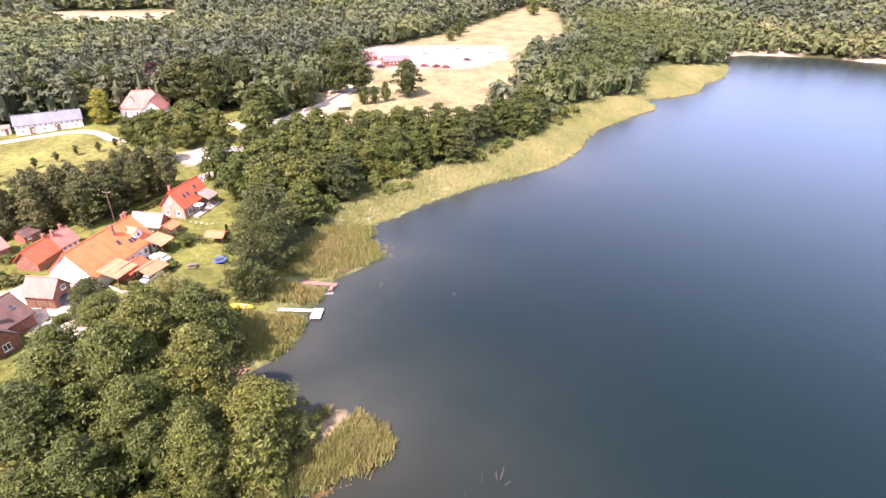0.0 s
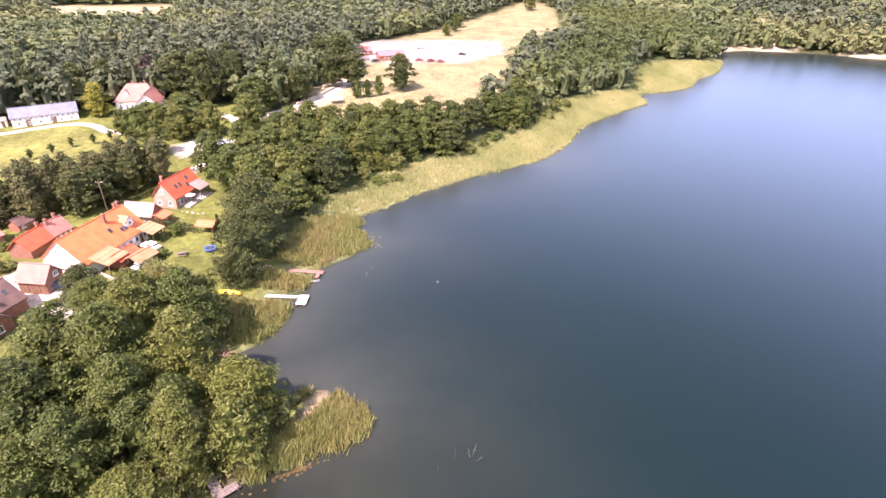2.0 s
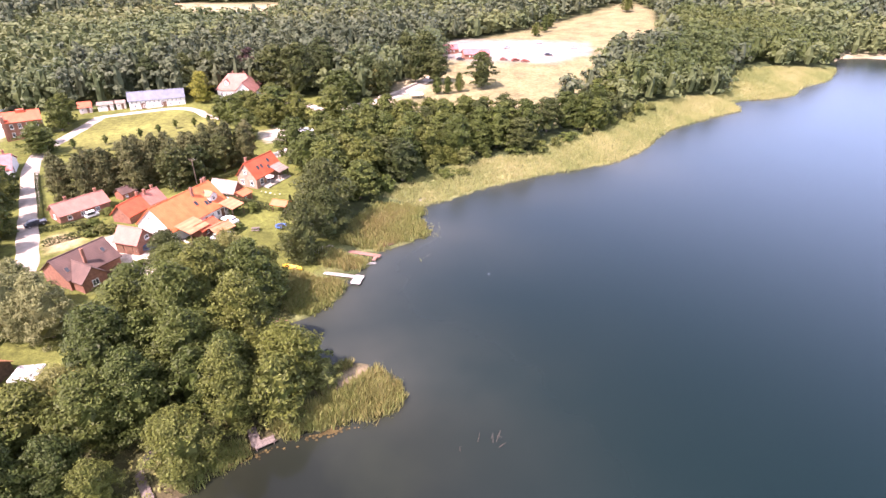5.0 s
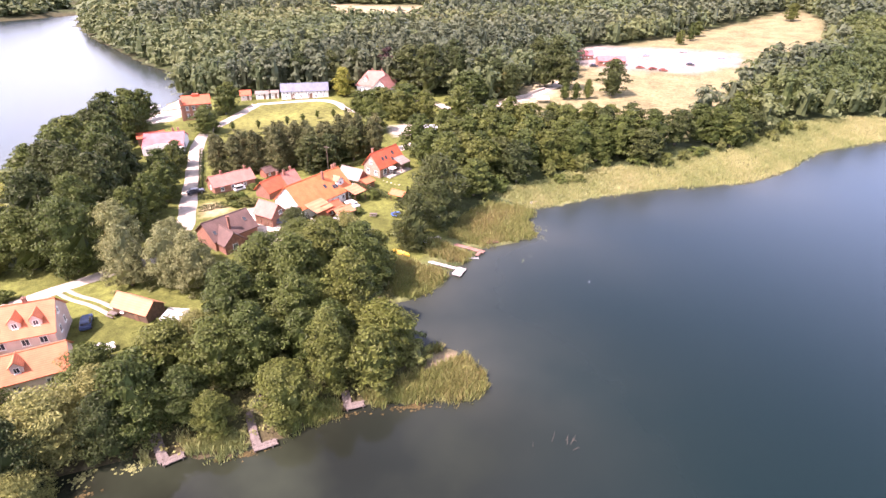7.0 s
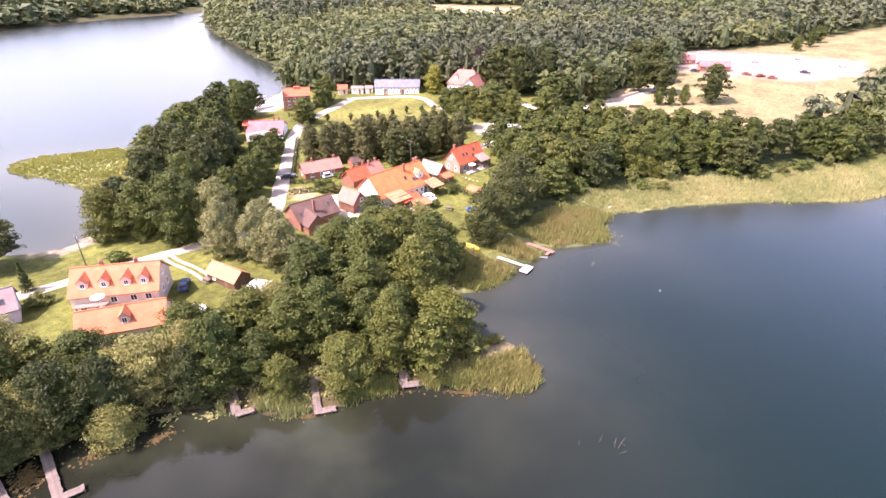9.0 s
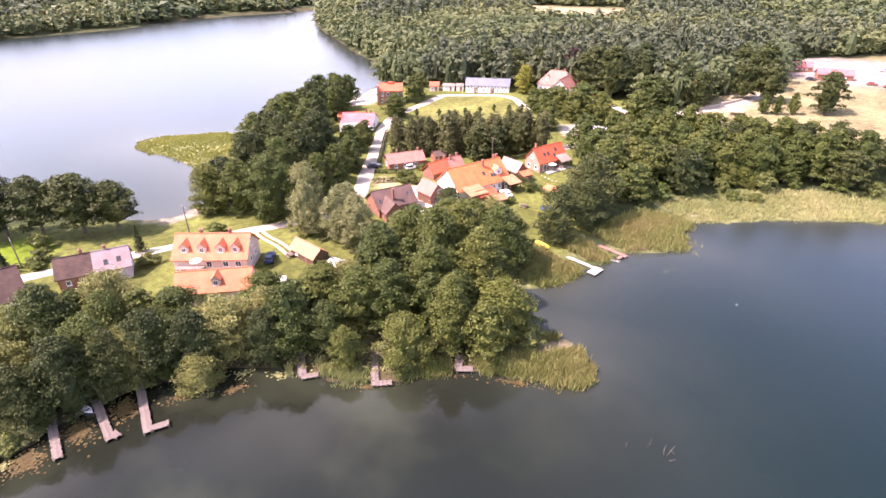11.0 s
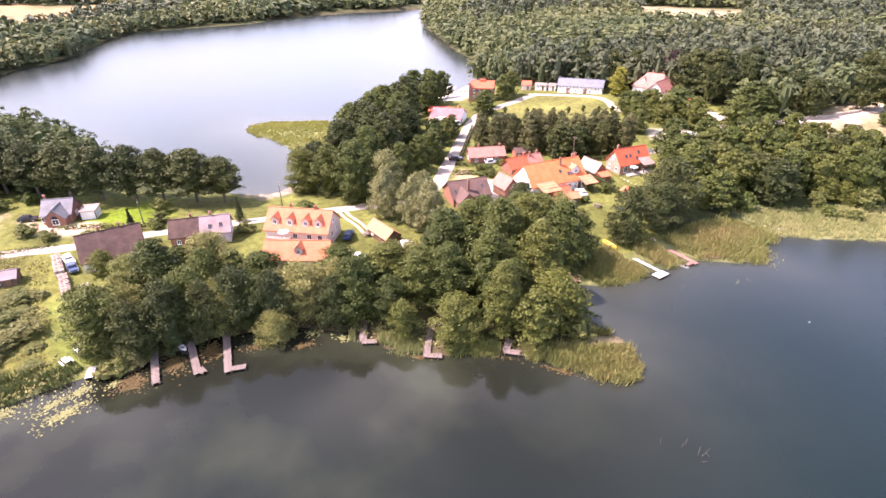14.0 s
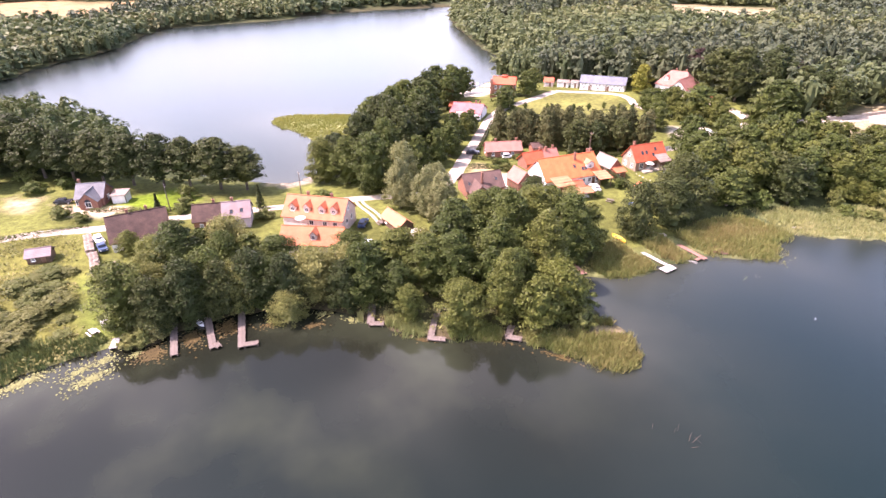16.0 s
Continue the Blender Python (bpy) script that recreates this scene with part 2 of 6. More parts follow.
M_BRICK = plain("red_brick_wall", (0.24, 0.10, 0.065), (0.38, 0.18, 0.12), 2.0, 0.9, 0.4, 14, rows=4.0)
M_WOOD = plain("dark_stained_boards", (0.06, 0.035, 0.022), (0.14, 0.085, 0.05), 2.0, 0.8, 0.4, 14)
M_REDWOOD = plain("red_brown_boards", (0.22, 0.07, 0.04), (0.34, 0.13, 0.08), 2.0, 0.8, 0.4, 14)
M_DECK = plain("grey_jetty_planks", (0.085, 0.066, 0.055), (0.150, 0.122, 0.106), 2.0, 0.85, 0.4, 18, spread=0.25)
M_WHITEDECK = plain("white_jetty_planks", (0.29, 0.28, 0.265), (0.40, 0.388, 0.366), 2.0, 0.8, 0.3, 18, spread=0.12)
M_REDDECK = plain("red_brown_jetty_planks", (0.15, 0.072, 0.052), (0.25, 0.135, 0.105), 2.0, 0.85, 0.4, 18, spread=0.25)
M_POST = plain("wet_wooden_posts", (0.07, 0.05, 0.035), (0.16, 0.12, 0.09), 3.0, 0.8, 0.4, 16)
M_BARK = plain("bark", (0.06, 0.05, 0.04), (0.16, 0.13, 0.10), 2.5, 0.95, 0.6, 14)
M_GLASS = plain("window_glass", (0.02, 0.025, 0.03), (0.05, 0.06, 0.07), 1.0, 0.08, 0.0, 4)
M_FRAME = plain("white_window_frame", (0.70, 0.69, 0.66), (0.82, 0.81, 0.78), 2.0, 0.6, 0.1, 12)
M_DOOR = plain("brown_door", (0.12, 0.06, 0.035), (0.2, 0.11, 0.07), 2.0, 0.6, 0.2, 12)
M_CANVAS = plain("white_canvas", (0.60, 0.60, 0.59), (0.72, 0.72, 0.71), 1.0, 0.85, 0.15, 10)
M_STONE = plain("pale_stone", (0.26, 0.22, 0.18), (0.42, 0.37, 0.31), 1.2, 0.9, 0.4, 10, spread=0.3)
M_TYRE = plain("black_rubber", (0.015, 0.015, 0.015), (0.035, 0.035, 0.035), 4.0, 0.9, 0.2, 20)
M_CHROME = plain("dull_metal", (0.40, 0.40, 0.41), (0.55, 0.55, 0.56), 4.0, 0.4, 0.1, 20, metal=0.9)
M_LEAF = foliage("broadleaf_leaves", [(0.044, 0.060, 0.018), (0.055, 0.073, 0.020), (0.070, 0.086, 0.024), (0.085, 0.096, 0.026)])
M_DARKLEAF = foliage("dark_leaves", [(0.031, 0.043, 0.016), (0.042, 0.054, 0.019), (0.053, 0.063, 0.022)])
M_WILLOW = foliage("willow_leaves", [(0.130, 0.143, 0.048), (0.162, 0.163, 0.061), (0.184, 0.175, 0.076)])
M_GOLD = foliage("yellowing_leaves", [(0.165, 0.165, 0.032), (0.20, 0.185, 0.038)])
M_SCRUB = foliage("scrub_leaves", [(0.088, 0.104, 0.034), (0.112, 0.122, 0.044), (0.130, 0.130, 0.052)], False, 0.75, 1.25)
M_OLIVE = foliage("olive_leaves", [(0.058, 0.068, 0.032), (0.082, 0.088, 0.040), (0.104, 0.104, 0.050)])
M_PALE = foliage("silver_leaves", [(0.150, 0.160, 0.078), (0.178, 0.182, 0.092), (0.164, 0.172, 0.080)])
M_LIME = foliage("yellow_green_leaves", [(0.088, 0.101, 0.025), (0.095, 0.106, 0.027)])
M_PURPLE = foliage("copper_beech_leaves", [(0.035, 0.020, 0.022), (0.045, 0.026, 0.026)])
# Woodland and pine tones are paler: the haze of distance is put into them.
M_WOODS = foliage("woodland_leaves", [(0.062, 0.084, 0.038), (0.080, 0.100, 0.042), (0.100, 0.119, 0.048), (0.121, 0.131, 0.053), (0.142, 0.132, 0.064)], True, 0.9, 1.12)
M_BELT = foliage("lakeside_wood_leaves", [(0.050, 0.070, 0.024), (0.066, 0.086, 0.028), (0.084, 0.102, 0.032), (0.104, 0.116, 0.038)], True, 0.75, 1.25)
M_PINE = foliage("pine_needles", [(0.060, 0.076, 0.044), (0.076, 0.091, 0.049), (0.093, 0.104, 0.054)], True, 0.9, 1.12)
M_REED = foliage("reed_blades", [(0.176, 0.202, 0.075), (0.238, 0.251, 0.097), (0.295, 0.286, 0.123), (0.343, 0.317, 0.154)], True, 0.9, 1.1)
M_SEDGE = foliage("green_sedge", [(0.120, 0.148, 0.044), (0.160, 0.180, 0.056), (0.212, 0.204, 0.072), (0.232, 0.188, 0.080)], True, 0.7, 1.28)
M_RUSH = foliage("dark_green_rushes", [(0.060, 0.090, 0.032), (0.085, 0.115, 0.040), (0.120, 0.140, 0.050)], True, 0.75, 1.25)
M_LILY = foliage("lily_pads", [(0.19, 0.195, 0.095), (0.17, 0.178, 0.085)], False, 0.55, 1.5)
M_ISLAND = foliage("island_grass", [(0.22, 0.235, 0.06), (0.27, 0.27, 0.07), (0.32, 0.30, 0.09)], True, 0.85, 1.15)
M_WEED = foliage("brown_water_weed", [(0.085, 0.060, 0.028), (0.07, 0.055, 0.027)], False, 0.45, 1.6)
M_SHRUB = foliage("shrub_leaves", [(0.063, 0.089, 0.024), (0.088, 0.103, 0.031), (0.108, 0.117, 0.044)])


# ---- small tools ----
def mesh_from(name, verts, faces, material=None, smooth=False):
    me = bpy.data.meshes.new(name)
    me.from_pydata([tuple(v) for v in verts], [], faces)
    if material:
        me.materials.append(material)
    if smooth:
        me.polygons.foreach_set("use_smooth", [True] * len(me.polygons))
    me.update()
    return me


def quads(name, v, material, tint=None):
    """A mesh of loose faces from an array of their corners (n, 3 or 4, 3)."""
    n, c = v.shape[:2]
    me = bpy.data.meshes.new(name)
    me.vertices.add(c * n)
    me.vertices.foreach_set("co", np.ascontiguousarray(v, dtype=np.float32).ravel())
    me.loops.add(c * n)
    me.loops.foreach_set("vertex_index", np.arange(c * n, dtype=np.int32))
    me.polygons.add(n)
    me.polygons.foreach_set("loop_start", np.arange(0, c * n, c, dtype=np.int32))
    me.polygons.foreach_set("loop_total", np.full(n, c, dtype=np.int32))
    me.materials.append(material)
    if tint is not None:
        a = me.attributes.new("tint", "FLOAT", "POINT")
        a.data.foreach_set("value", np.repeat(tint, c).astype(np.float32))
    me.update(calc_edges=True)
    return me


def part(name, bm, material, parent, label=""):
    me = bpy.data.meshes.new(name)
    bm.to_mesh(me)
    bm.free()
    me.materials.append(material)
    ob = new(name, me)
    ob.parent = parent
    return tagged(ob, label)


def thing(name, m, label, category, group=""):
    ob = new(name)
    ob.matrix_basis = m
    ob.empty_display_size = 0.5
    return tagged(ob, label, category, group)


def box(bm, x0, y0, z0, x1, y1, z1, bevel=0.0):
    made = bmesh.ops.create_cube(bm, size=1.0, matrix=Matrix.Translation(((x0 + x1) / 2, (y0 + y1) / 2, (z0 + z1) / 2)) @ Matrix.Diagonal((x1 - x0, y1 - y0, z1 - z0, 1)))
    if bevel:
        edges = list({e for v in made["verts"] for e in v.link_edges})
        bmesh.ops.bevel(bm, geom=edges, offset=bevel, segments=2, affect="EDGES")
    return bm


def boxed(*a, bevel=0.0):
    return box(bmesh.new(), *a, bevel=bevel)


def cyl(r0, r1, z0, z1, n=10, x=0.0, y=0.0, bm=None):
    bm = bm or bmesh.new()
    bmesh.ops.create_cone(bm, cap_ends=True, segments=n, radius1=r0, radius2=r1, depth=z1 - z0, matrix=Matrix.Translation((x, y, (z0 + z1) / 2)))
    return bm


def face_up(bm, pts, drop):
    """A slab: the outline pts as its top, drop metres thick."""
    top = [bm.verts.new(p) for p in pts]
    low = [bm.verts.new((p[0], p[1], p[2] - drop)) for p in pts]
    bm.faces.new(top)
    bm.faces.new(low[::-1])
    for i in range(len(pts)):
        j = (i + 1) % len(pts)
        bm.faces.new((top[j], top[i], low[i], low[j]))
    bmesh.ops.recalc_face_normals(bm, faces=bm.faces)
    return bm


# ---- lie of the land ----
LAKE_EAST = np.array([
    (-46, 70), (-43.5, 63.5), (-36.7, 62.5), (-32, 62.8), (-28, 62), (-24, 60), (-21.8, 56.5), (-23, 53.5), (-30, 49.8), (-37, 45.6), (-42.6, 37.8),
    (-47, 31.2), (-52, 28.4), (-57, 26), (-61, 23.5), (-65, 18.5), (-68.5, 13), (-69.8, 6), (-69.6, -2), (-68.5, -7.5), (-71.6, -11.8), (-71.4, -16), (-71.2, -20.5), (-70.2, -26),
    (-66, -45), (-45, -90), (-20, -150), (60, -230), (200, -240), (330, -120), (380, 60), (340, 240), (290, 325)], float)
LAKE_EAST_NORTH = np.array([
    (262, 360), (224, 385), (192, 393), (170, 394), (156, 368), (149, 348), (137, 322), (129, 309), (114.5, 296), (102, 273), (88.6, 263), (71, 257), (72, 245), (70.6, 238), (60.6, 230), (50.8, 219), (38.8, 206), (32, 194),
    (28, 183), (20, 171.4), (13.7, 163.3), (6.3, 158), (0.8, 154.2), (-7.6, 148.2), (-15.5, 141.6), (-22.8, 134.6), (-29.3, 126.6), (-35, 121.6), (-34, 116), (-30, 108.5), (-31.5, 105), (-33, 103), (-37.2, 98.5), (-38.8, 95), (-39, 89.2), (-41, 84.5), (-40, 78.8), (-43, 73)], float)
LAKE_EAST = np.concatenate([LAKE_EAST, LAKE_EAST_NORTH])
LAKE_WEST = np.array([
    (-258, -50), (-222, -14), (-192, 2), (-166, 8), (-152, 13), (-136, 26), (-127.5, 35), (-131, 46), (-148, 55.5), (-158, 54.4), (-167, 54.2), (-177.4, 52.8), (-186, 49.2), (-195, 48.6), (-202, 53), (-202, 61), (-197, 69), (-189, 81), (-186, 95), (-190, 115),
    (-200, 140), (-212, 168), (-235, 195), (-252, 209), (-297, 221), (-349, 246), (-439, 288), (-509, 328), (-630, 418), (-720, 500), (-800, 520)], float)
LAKE_WEST_FAR = np.array([(-760, 470), (-679, 434), (-622, 362), (-648, 298), (-594, 174), (-580, 64), (-536, 40), (-440, 8), (-404, -24), (-378, -38), (-352, -50), (-340, -90), (-300, -100)], float)
LAKE_WEST = np.concatenate([LAKE_WEST, LAKE_WEST_FAR])


def inside(poly, x, y):
    hit = np.zeros(np.shape(x), bool)
    for (ax, ay), (bx, by) in zip(poly, np.roll(poly, -1, 0)):
        if ay != by:
            hit ^= ((ay > y) != (by > y)) & (x < (bx - ax) * (y - ay) / (by - ay) + ax)
    return hit


def edge_distance(poly, x, y, closed=True):
    best = np.full(np.shape(x), 1e9)
    for (ax, ay), (bx, by) in list(zip(poly, np.roll(poly, -1, 0)))[: None if closed else -1]:
        dx, dy = bx - ax, by - ay
        k = np.clip(((x - ax) * dx + (y - ay) * dy) / (dx * dx + dy * dy + 1e-9), 0, 1)
        best = np.minimum(best, np.hypot(x - ax - k * dx, y - ay - k * dy))
    return best


def ripple(x, y, size, seed=0.0):
    """A cheap smooth unevenness between about -1 and 1."""
    u, v = x / size + seed, y / size - seed * 1.7
    return 0.5 * (np.sin(1.7 * u + 0.9 * v + 1.3 * np.sin(0.8 * v + seed)) + np.sin(1.1 * v - 1.4 * u + 1.1 * np.sin(1.3 * u)))


def shore(x, y):
    """Metres to the nearest water's edge: above 0 on land, below 0 on a lake."""
    x = x + 0.5 * ripple(x, y, 1.6, 2.0)
    y = y + 0.5 * ripple(x, y, 1.7, 5.0)
    d1, d2 = edge_distance(LAKE_EAST, x, y), edge_distance(LAKE_WEST, x, y)
    wet = inside(LAKE_EAST, x, y) | inside(LAKE_WEST, x, y)
    return np.where(wet, -1, 1) * np.minimum(d1, d2)


def height(x, y, d=None):
    x, y = np.asarray(x, float), np.asarray(y, float)
    d = shore(x, y) if d is None else d
    land = 0.12 + 1.9 * (1 - np.exp(-np.maximum(d - 3, 0) / 16))
    land = land + np.clip(0.028 * (y - 105), 0, 5.5) * np.clip(d / 40, 0, 1)
    far = np.hypot(x, y)
    land = land + np.clip(0.03 * (far - 380), 0, 7) * np.clip(d / 120, 0, 1)
    land = land + 0.25 * ripple(x, y, 14, 1.0) * np.clip(d / 20, 0, 1) + np.clip((far - 300) / 200, 0, 1) * 2.0 * ripple(x, y, 70, 3.0) * np.clip(d / 60, 0, 1)
    return np.where(d > 0, land, np.maximum(-0.25 + 0.22 * d, -3.0))


def ground_at(x, y):
    return float(height(np.array([x]), np.array([y]))[0])


def area(*pts):
    return np.array(pts, float)


FIELD = area((-70, 340), (-33, 405), (32, 530), (63, 630), (72, 520), (67, 460), (55, 345), (22, 298), (8, 222), (-6, 190), (-24, 183), (-44, 180), (-58, 190), (-56, 230), (-62, 280))
SAND = area((-74, 325), (-66, 362), (-31, 370), (14, 352), (17, 326), (-7, 289), (-44, 284), (-64, 289))
FAR_FIELD_A = area((-365, 480), (-305, 415), (-264, 362), (-226, 366), (-200, 376), (-212, 420), (-235, 470), (-255, 515), (-300, 508), (-345, 496))
FAR_FIELD_B = area((-585, -75), (-570, -35), (-592, 5), (-660, 40), (-760, 72), (-830, 75), (-880, 10), (-920, -90), (-780, -120))
TRACK_SIDE = area((-76, 200), (-60, 198), (-56, 225), (-56, 262), (-68, 262))
CAR_PARK = area((-99, 160), (-92, 153), (-83, 160), (-85, 168), (-93, 169))
VILLAGE = area((-60, -60), (-130, -75), (-185, -50), (-160, -12), (-120, 45), (-118, 62), (-126, 84), (-150, 95), (-185, 125), (-205, 150), (-215, 172), (-176, 172), (-158, 184), (-136, 200),
               (-118, 206), (-92, 208), (-75, 195), (-62, 200), (-70, 165), (-72, 140), (-58, 118), (-48, 100), (-45, 60), (-60, 20))
BELT = area((-50, 119), (-46, 128), (-31, 151), (-10, 167), (-1, 179), (10, 190), (16, 206), (21, 225), (46, 246), (70, 269), (77, 289), (89, 312), (109, 325), (134, 341), (150, 362), (158, 388), (120, 440), (80, 470), (72, 440), (66, 370), (58, 320), (34, 270), (14, 220), (-4, 186),
            (-24, 181), (-44, 177), (-58, 168), (-69, 158), (-73, 140), (-60, 122))
SOUTH_WOOD = area((-262, -56), (-222, -20), (-192, -4), (-166, 2), (-158, -8), (-168, -24), (-180, -45), (-225, -110))
POINT = area((-36, 60), (-38, 47.5), (-44, 37), (-52, 30), (-62, 18), (-66, 8), (-66, -4), (-72, -10), (-84, -8), (-92, 0), (-86, 12), (-75, 24), (-69, 38), (-64, 49), (-69, 58), (-75, 65), (-72, 76), (-62, 80), (-52, 78), (-45, 70), (-42, 62))
LAWN_BIG = area((-163, 154), (-160, 164), (-141, 184), (-133, 172), (-118, 170), (-112, 152), (-136, 130), (-148, 134))
LAWN_GREEN = area((-133, -5), (-139, -3), (-137, 11), (-128, 11.5), (-123, 7), (-125, -2))
YARD = area((-84, 86), (-78, 80), (-77, 75), (-83, 76), (-90, 82), (-96, 86), (-94, 92), (-86, 90))
BEACH = area((-190, 128), (-180, 138), (-190, 160), (-206, 168), (-204, 148), (-196, 134))
SANDY = area((-153, -31), (-149, -24), (-140, -26), (-144, -31))
GREY_YARD = area((-141, -20), (-133, -19), (-126.5, -10), (-127, -6), (-131, -5), (-134, -12))
SPIT_SAND = area((-34.5, 55.4), (-31.5, 55.6), (-29.2, 59.6), (-27.8, 62.2), (-30.0, 63.4), (-32.0, 61.8), (-34.5, 58.2))
GRASS_PATH = area((-98, -15.5), (-93.5, -10.5), (-84, -10.5), (-71.5, -10), (-70.8, -15), (-78, -16.2))
DRY_PLOT = area((-104.5, 79.8), (-107.6, 82.7), (-108.1, 86.1), (-104.3, 87.9), (-101.2, 86.0), (-101.6, 82.4))
LAKE_BEACH = area((-131, 30), (-124, 33.5), (-124, 38), (-127, 44), (-134, 48), (-134, 36))
MEADOW = area((-62, -28), (-70, -14), (-78, -15), (-96, -16), (-120, -15), (-126, -32), (-120, -60), (-70, -60))

REEDS = {
    "spit": area((-35, 58), (-33, 62), (-28, 61.5), (-24, 59.5), (-22.3, 56.5), (-23.5, 54), (-30, 50.3), (-37, 46.2), (-42.6, 38.6), (-45, 36), (-44, 41), (-38, 48.5), (-33, 53.5)),
    "bay": area((-41.5, 76), (-40.6, 79.5), (-41.5, 84.2), (-46, 85.2), (-52, 84.6), (-52, 79), (-48, 73), (-44, 72.5)),
    "between": area((-39.5, 89.3), (-39.2, 94.6), (-47, 94.8), (-50, 91), (-47, 88)),
    "north_bay": area((-38.5, 97), (-37.5, 99.8), (-33, 104), (-29.6, 107), (-33.8, 114), (-34, 121), (-45, 119), (-48, 108), (-47, 97)),
    "belt": area((-35, 121), (-29.3, 127.2), (-22.8, 135.2), (-15.5, 142.2), (-7.6, 148.8), (0.8, 154.8), (6.3, 158.6), (13.7, 164), (20, 172), (27.4, 183.6), (31.4, 194.4), (38.2, 206.6), (50.2, 219.6), (60.2, 230.6), (70, 238.6), (71, 245), (70, 257.4),
                 (88, 263.6), (101.4, 273.6), (114, 296.6), (128.4, 309.6), (136.4, 322.6), (148.4, 348), (134.5, 337), (109, 321), (89.5, 309), (78, 286), (71, 265.5), (47, 243), (30, 228), (22, 222), (17.5, 204), (11, 188.5), (-1, 177), (-10, 165), (-31, 149), (-47, 125)),
    "west": area((-194, 49.6), (-200.5, 53), (-201, 61), (-194, 71), (-189, 80), (-168, 80), (-150, 66), (-150, 58), (-158, 55.2), (-167, 55), (-177.4, 53.8), (-186, 50.4)),
    "south": area((-68.5, -30), (-70.8, -25.9), (-71.8, -20), (-72, -15), (-72.6, -12.6), (-74.2, -12), (-75, -15), (-76, -18), (-78, -22), (-82, -27), (-80, -36), (-66, -36)),
    "low_bank": area((-46.5, 32), (-52, 29), (-57, 25.5), (-58.5, 28), (-53, 32), (-48, 35)),
}


def spacing(low, a, b, high, fine):
    """Grid lines: fine between a and b, ever wider outside."""
    mid = list(np.arange(a, b + fine / 2, fine))
    up, dn, s = [mid[-1]], [mid[0]], fine
    while up[-1] < high or dn[-1] > low:
        s *= 1.13
        up.append(up[-1] + s)
        dn.append(dn[-1] - s)
    return np.array(dn[:0:-1] + mid + up[1:])


def blend(col, mask, tone):
    return col * (1 - mask[..., None]) + np.array(tone) * mask[..., None]


def cover_of(x, y, d):
    jx, jy = x + 1.2 * ripple(x, y, 2.3, 7.0), y + 1.2 * ripple(x, y, 2.6, 9.0)

    def soft(poly, w=1.5):
        s = np.where(inside(poly, jx, jy), 1, -1) * edge_distance(poly, jx, jy)
        return np.clip(0.5 + s / (2 * w), 0, 1)

    col = np.zeros(x.shape + (3,)) + np.array((0.040, 0.052, 0.020))
    col = blend(col, soft(VILLAGE, 3), (0.090, 0.100, 0.026))
    col = blend(col, soft(POINT, 2), (0.050, 0.052, 0.022))
    col = blend(col, soft(MEADOW, 4), (0.094, 0.096, 0.024))
    col = blend(col, soft(GRASS_PATH, 1.2), (0.098, 0.124, 0.026))
    col = blend(col, soft(FIELD, 4), (0.170, 0.148, 0.075))
    col = blend(col, soft(SAND, 3), (0.245, 0.208, 0.185))
    col = blend(col, soft(FAR_FIELD_A, 6), (0.25, 0.205, 0.12))
    col = blend(col, soft(FAR_FIELD_B, 6), (0.245, 0.17, 0.085))
    col = blend(col, soft(TRACK_SIDE, 2), (0.25, 0.215, 0.13))
    col = blend(col, soft(CAR_PARK, 1.5), (0.38, 0.34, 0.28))
    col = blend(col, soft(LAWN_BIG), (0.118, 0.122, 0.036))
    col = blend(col, soft(LAWN_GREEN), (0.098, 0.148, 0.012))
    col = blend(col, soft(YARD), (0.50, 0.44, 0.37))
    col = blend(col, soft(BEACH, 2), (0.60, 0.54, 0.45))
    col = blend(col, soft(DRY_PLOT, 0.8), (0.24, 0.20, 0.11))
    col = blend(col, soft(LAKE_BEACH, 1.5) * (d < 4), (0.20, 0.175, 0.135))
    col = blend(col, soft(SANDY, 2), (0.26, 0.215, 0.13))
    col = blend(col, soft(GREY_YARD, 1.5), (0.40, 0.33, 0.23))
    for reed in REEDS.values():
        col = blend(col, soft(reed, 1.0), (0.135, 0.145, 0.06))
    col = blend(col, soft(SPIT_SAND, 1.2), (0.20, 0.15, 0.10))
    # a strip of pale sand on the far beach
    east = np.clip(1 - np.abs(d - 4) / 4.5, 0, 1) * ((x > 158) & (y > 330))
    col = blend(col, east, (0.50, 0.42, 0.29))
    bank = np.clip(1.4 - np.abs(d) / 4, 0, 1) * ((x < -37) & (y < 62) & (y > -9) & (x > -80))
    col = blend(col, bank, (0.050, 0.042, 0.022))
    wet = np.clip(0.5 - d / 1.2, 0, 1)
    return blend(col, wet, (0.055, 0.045, 0.026))


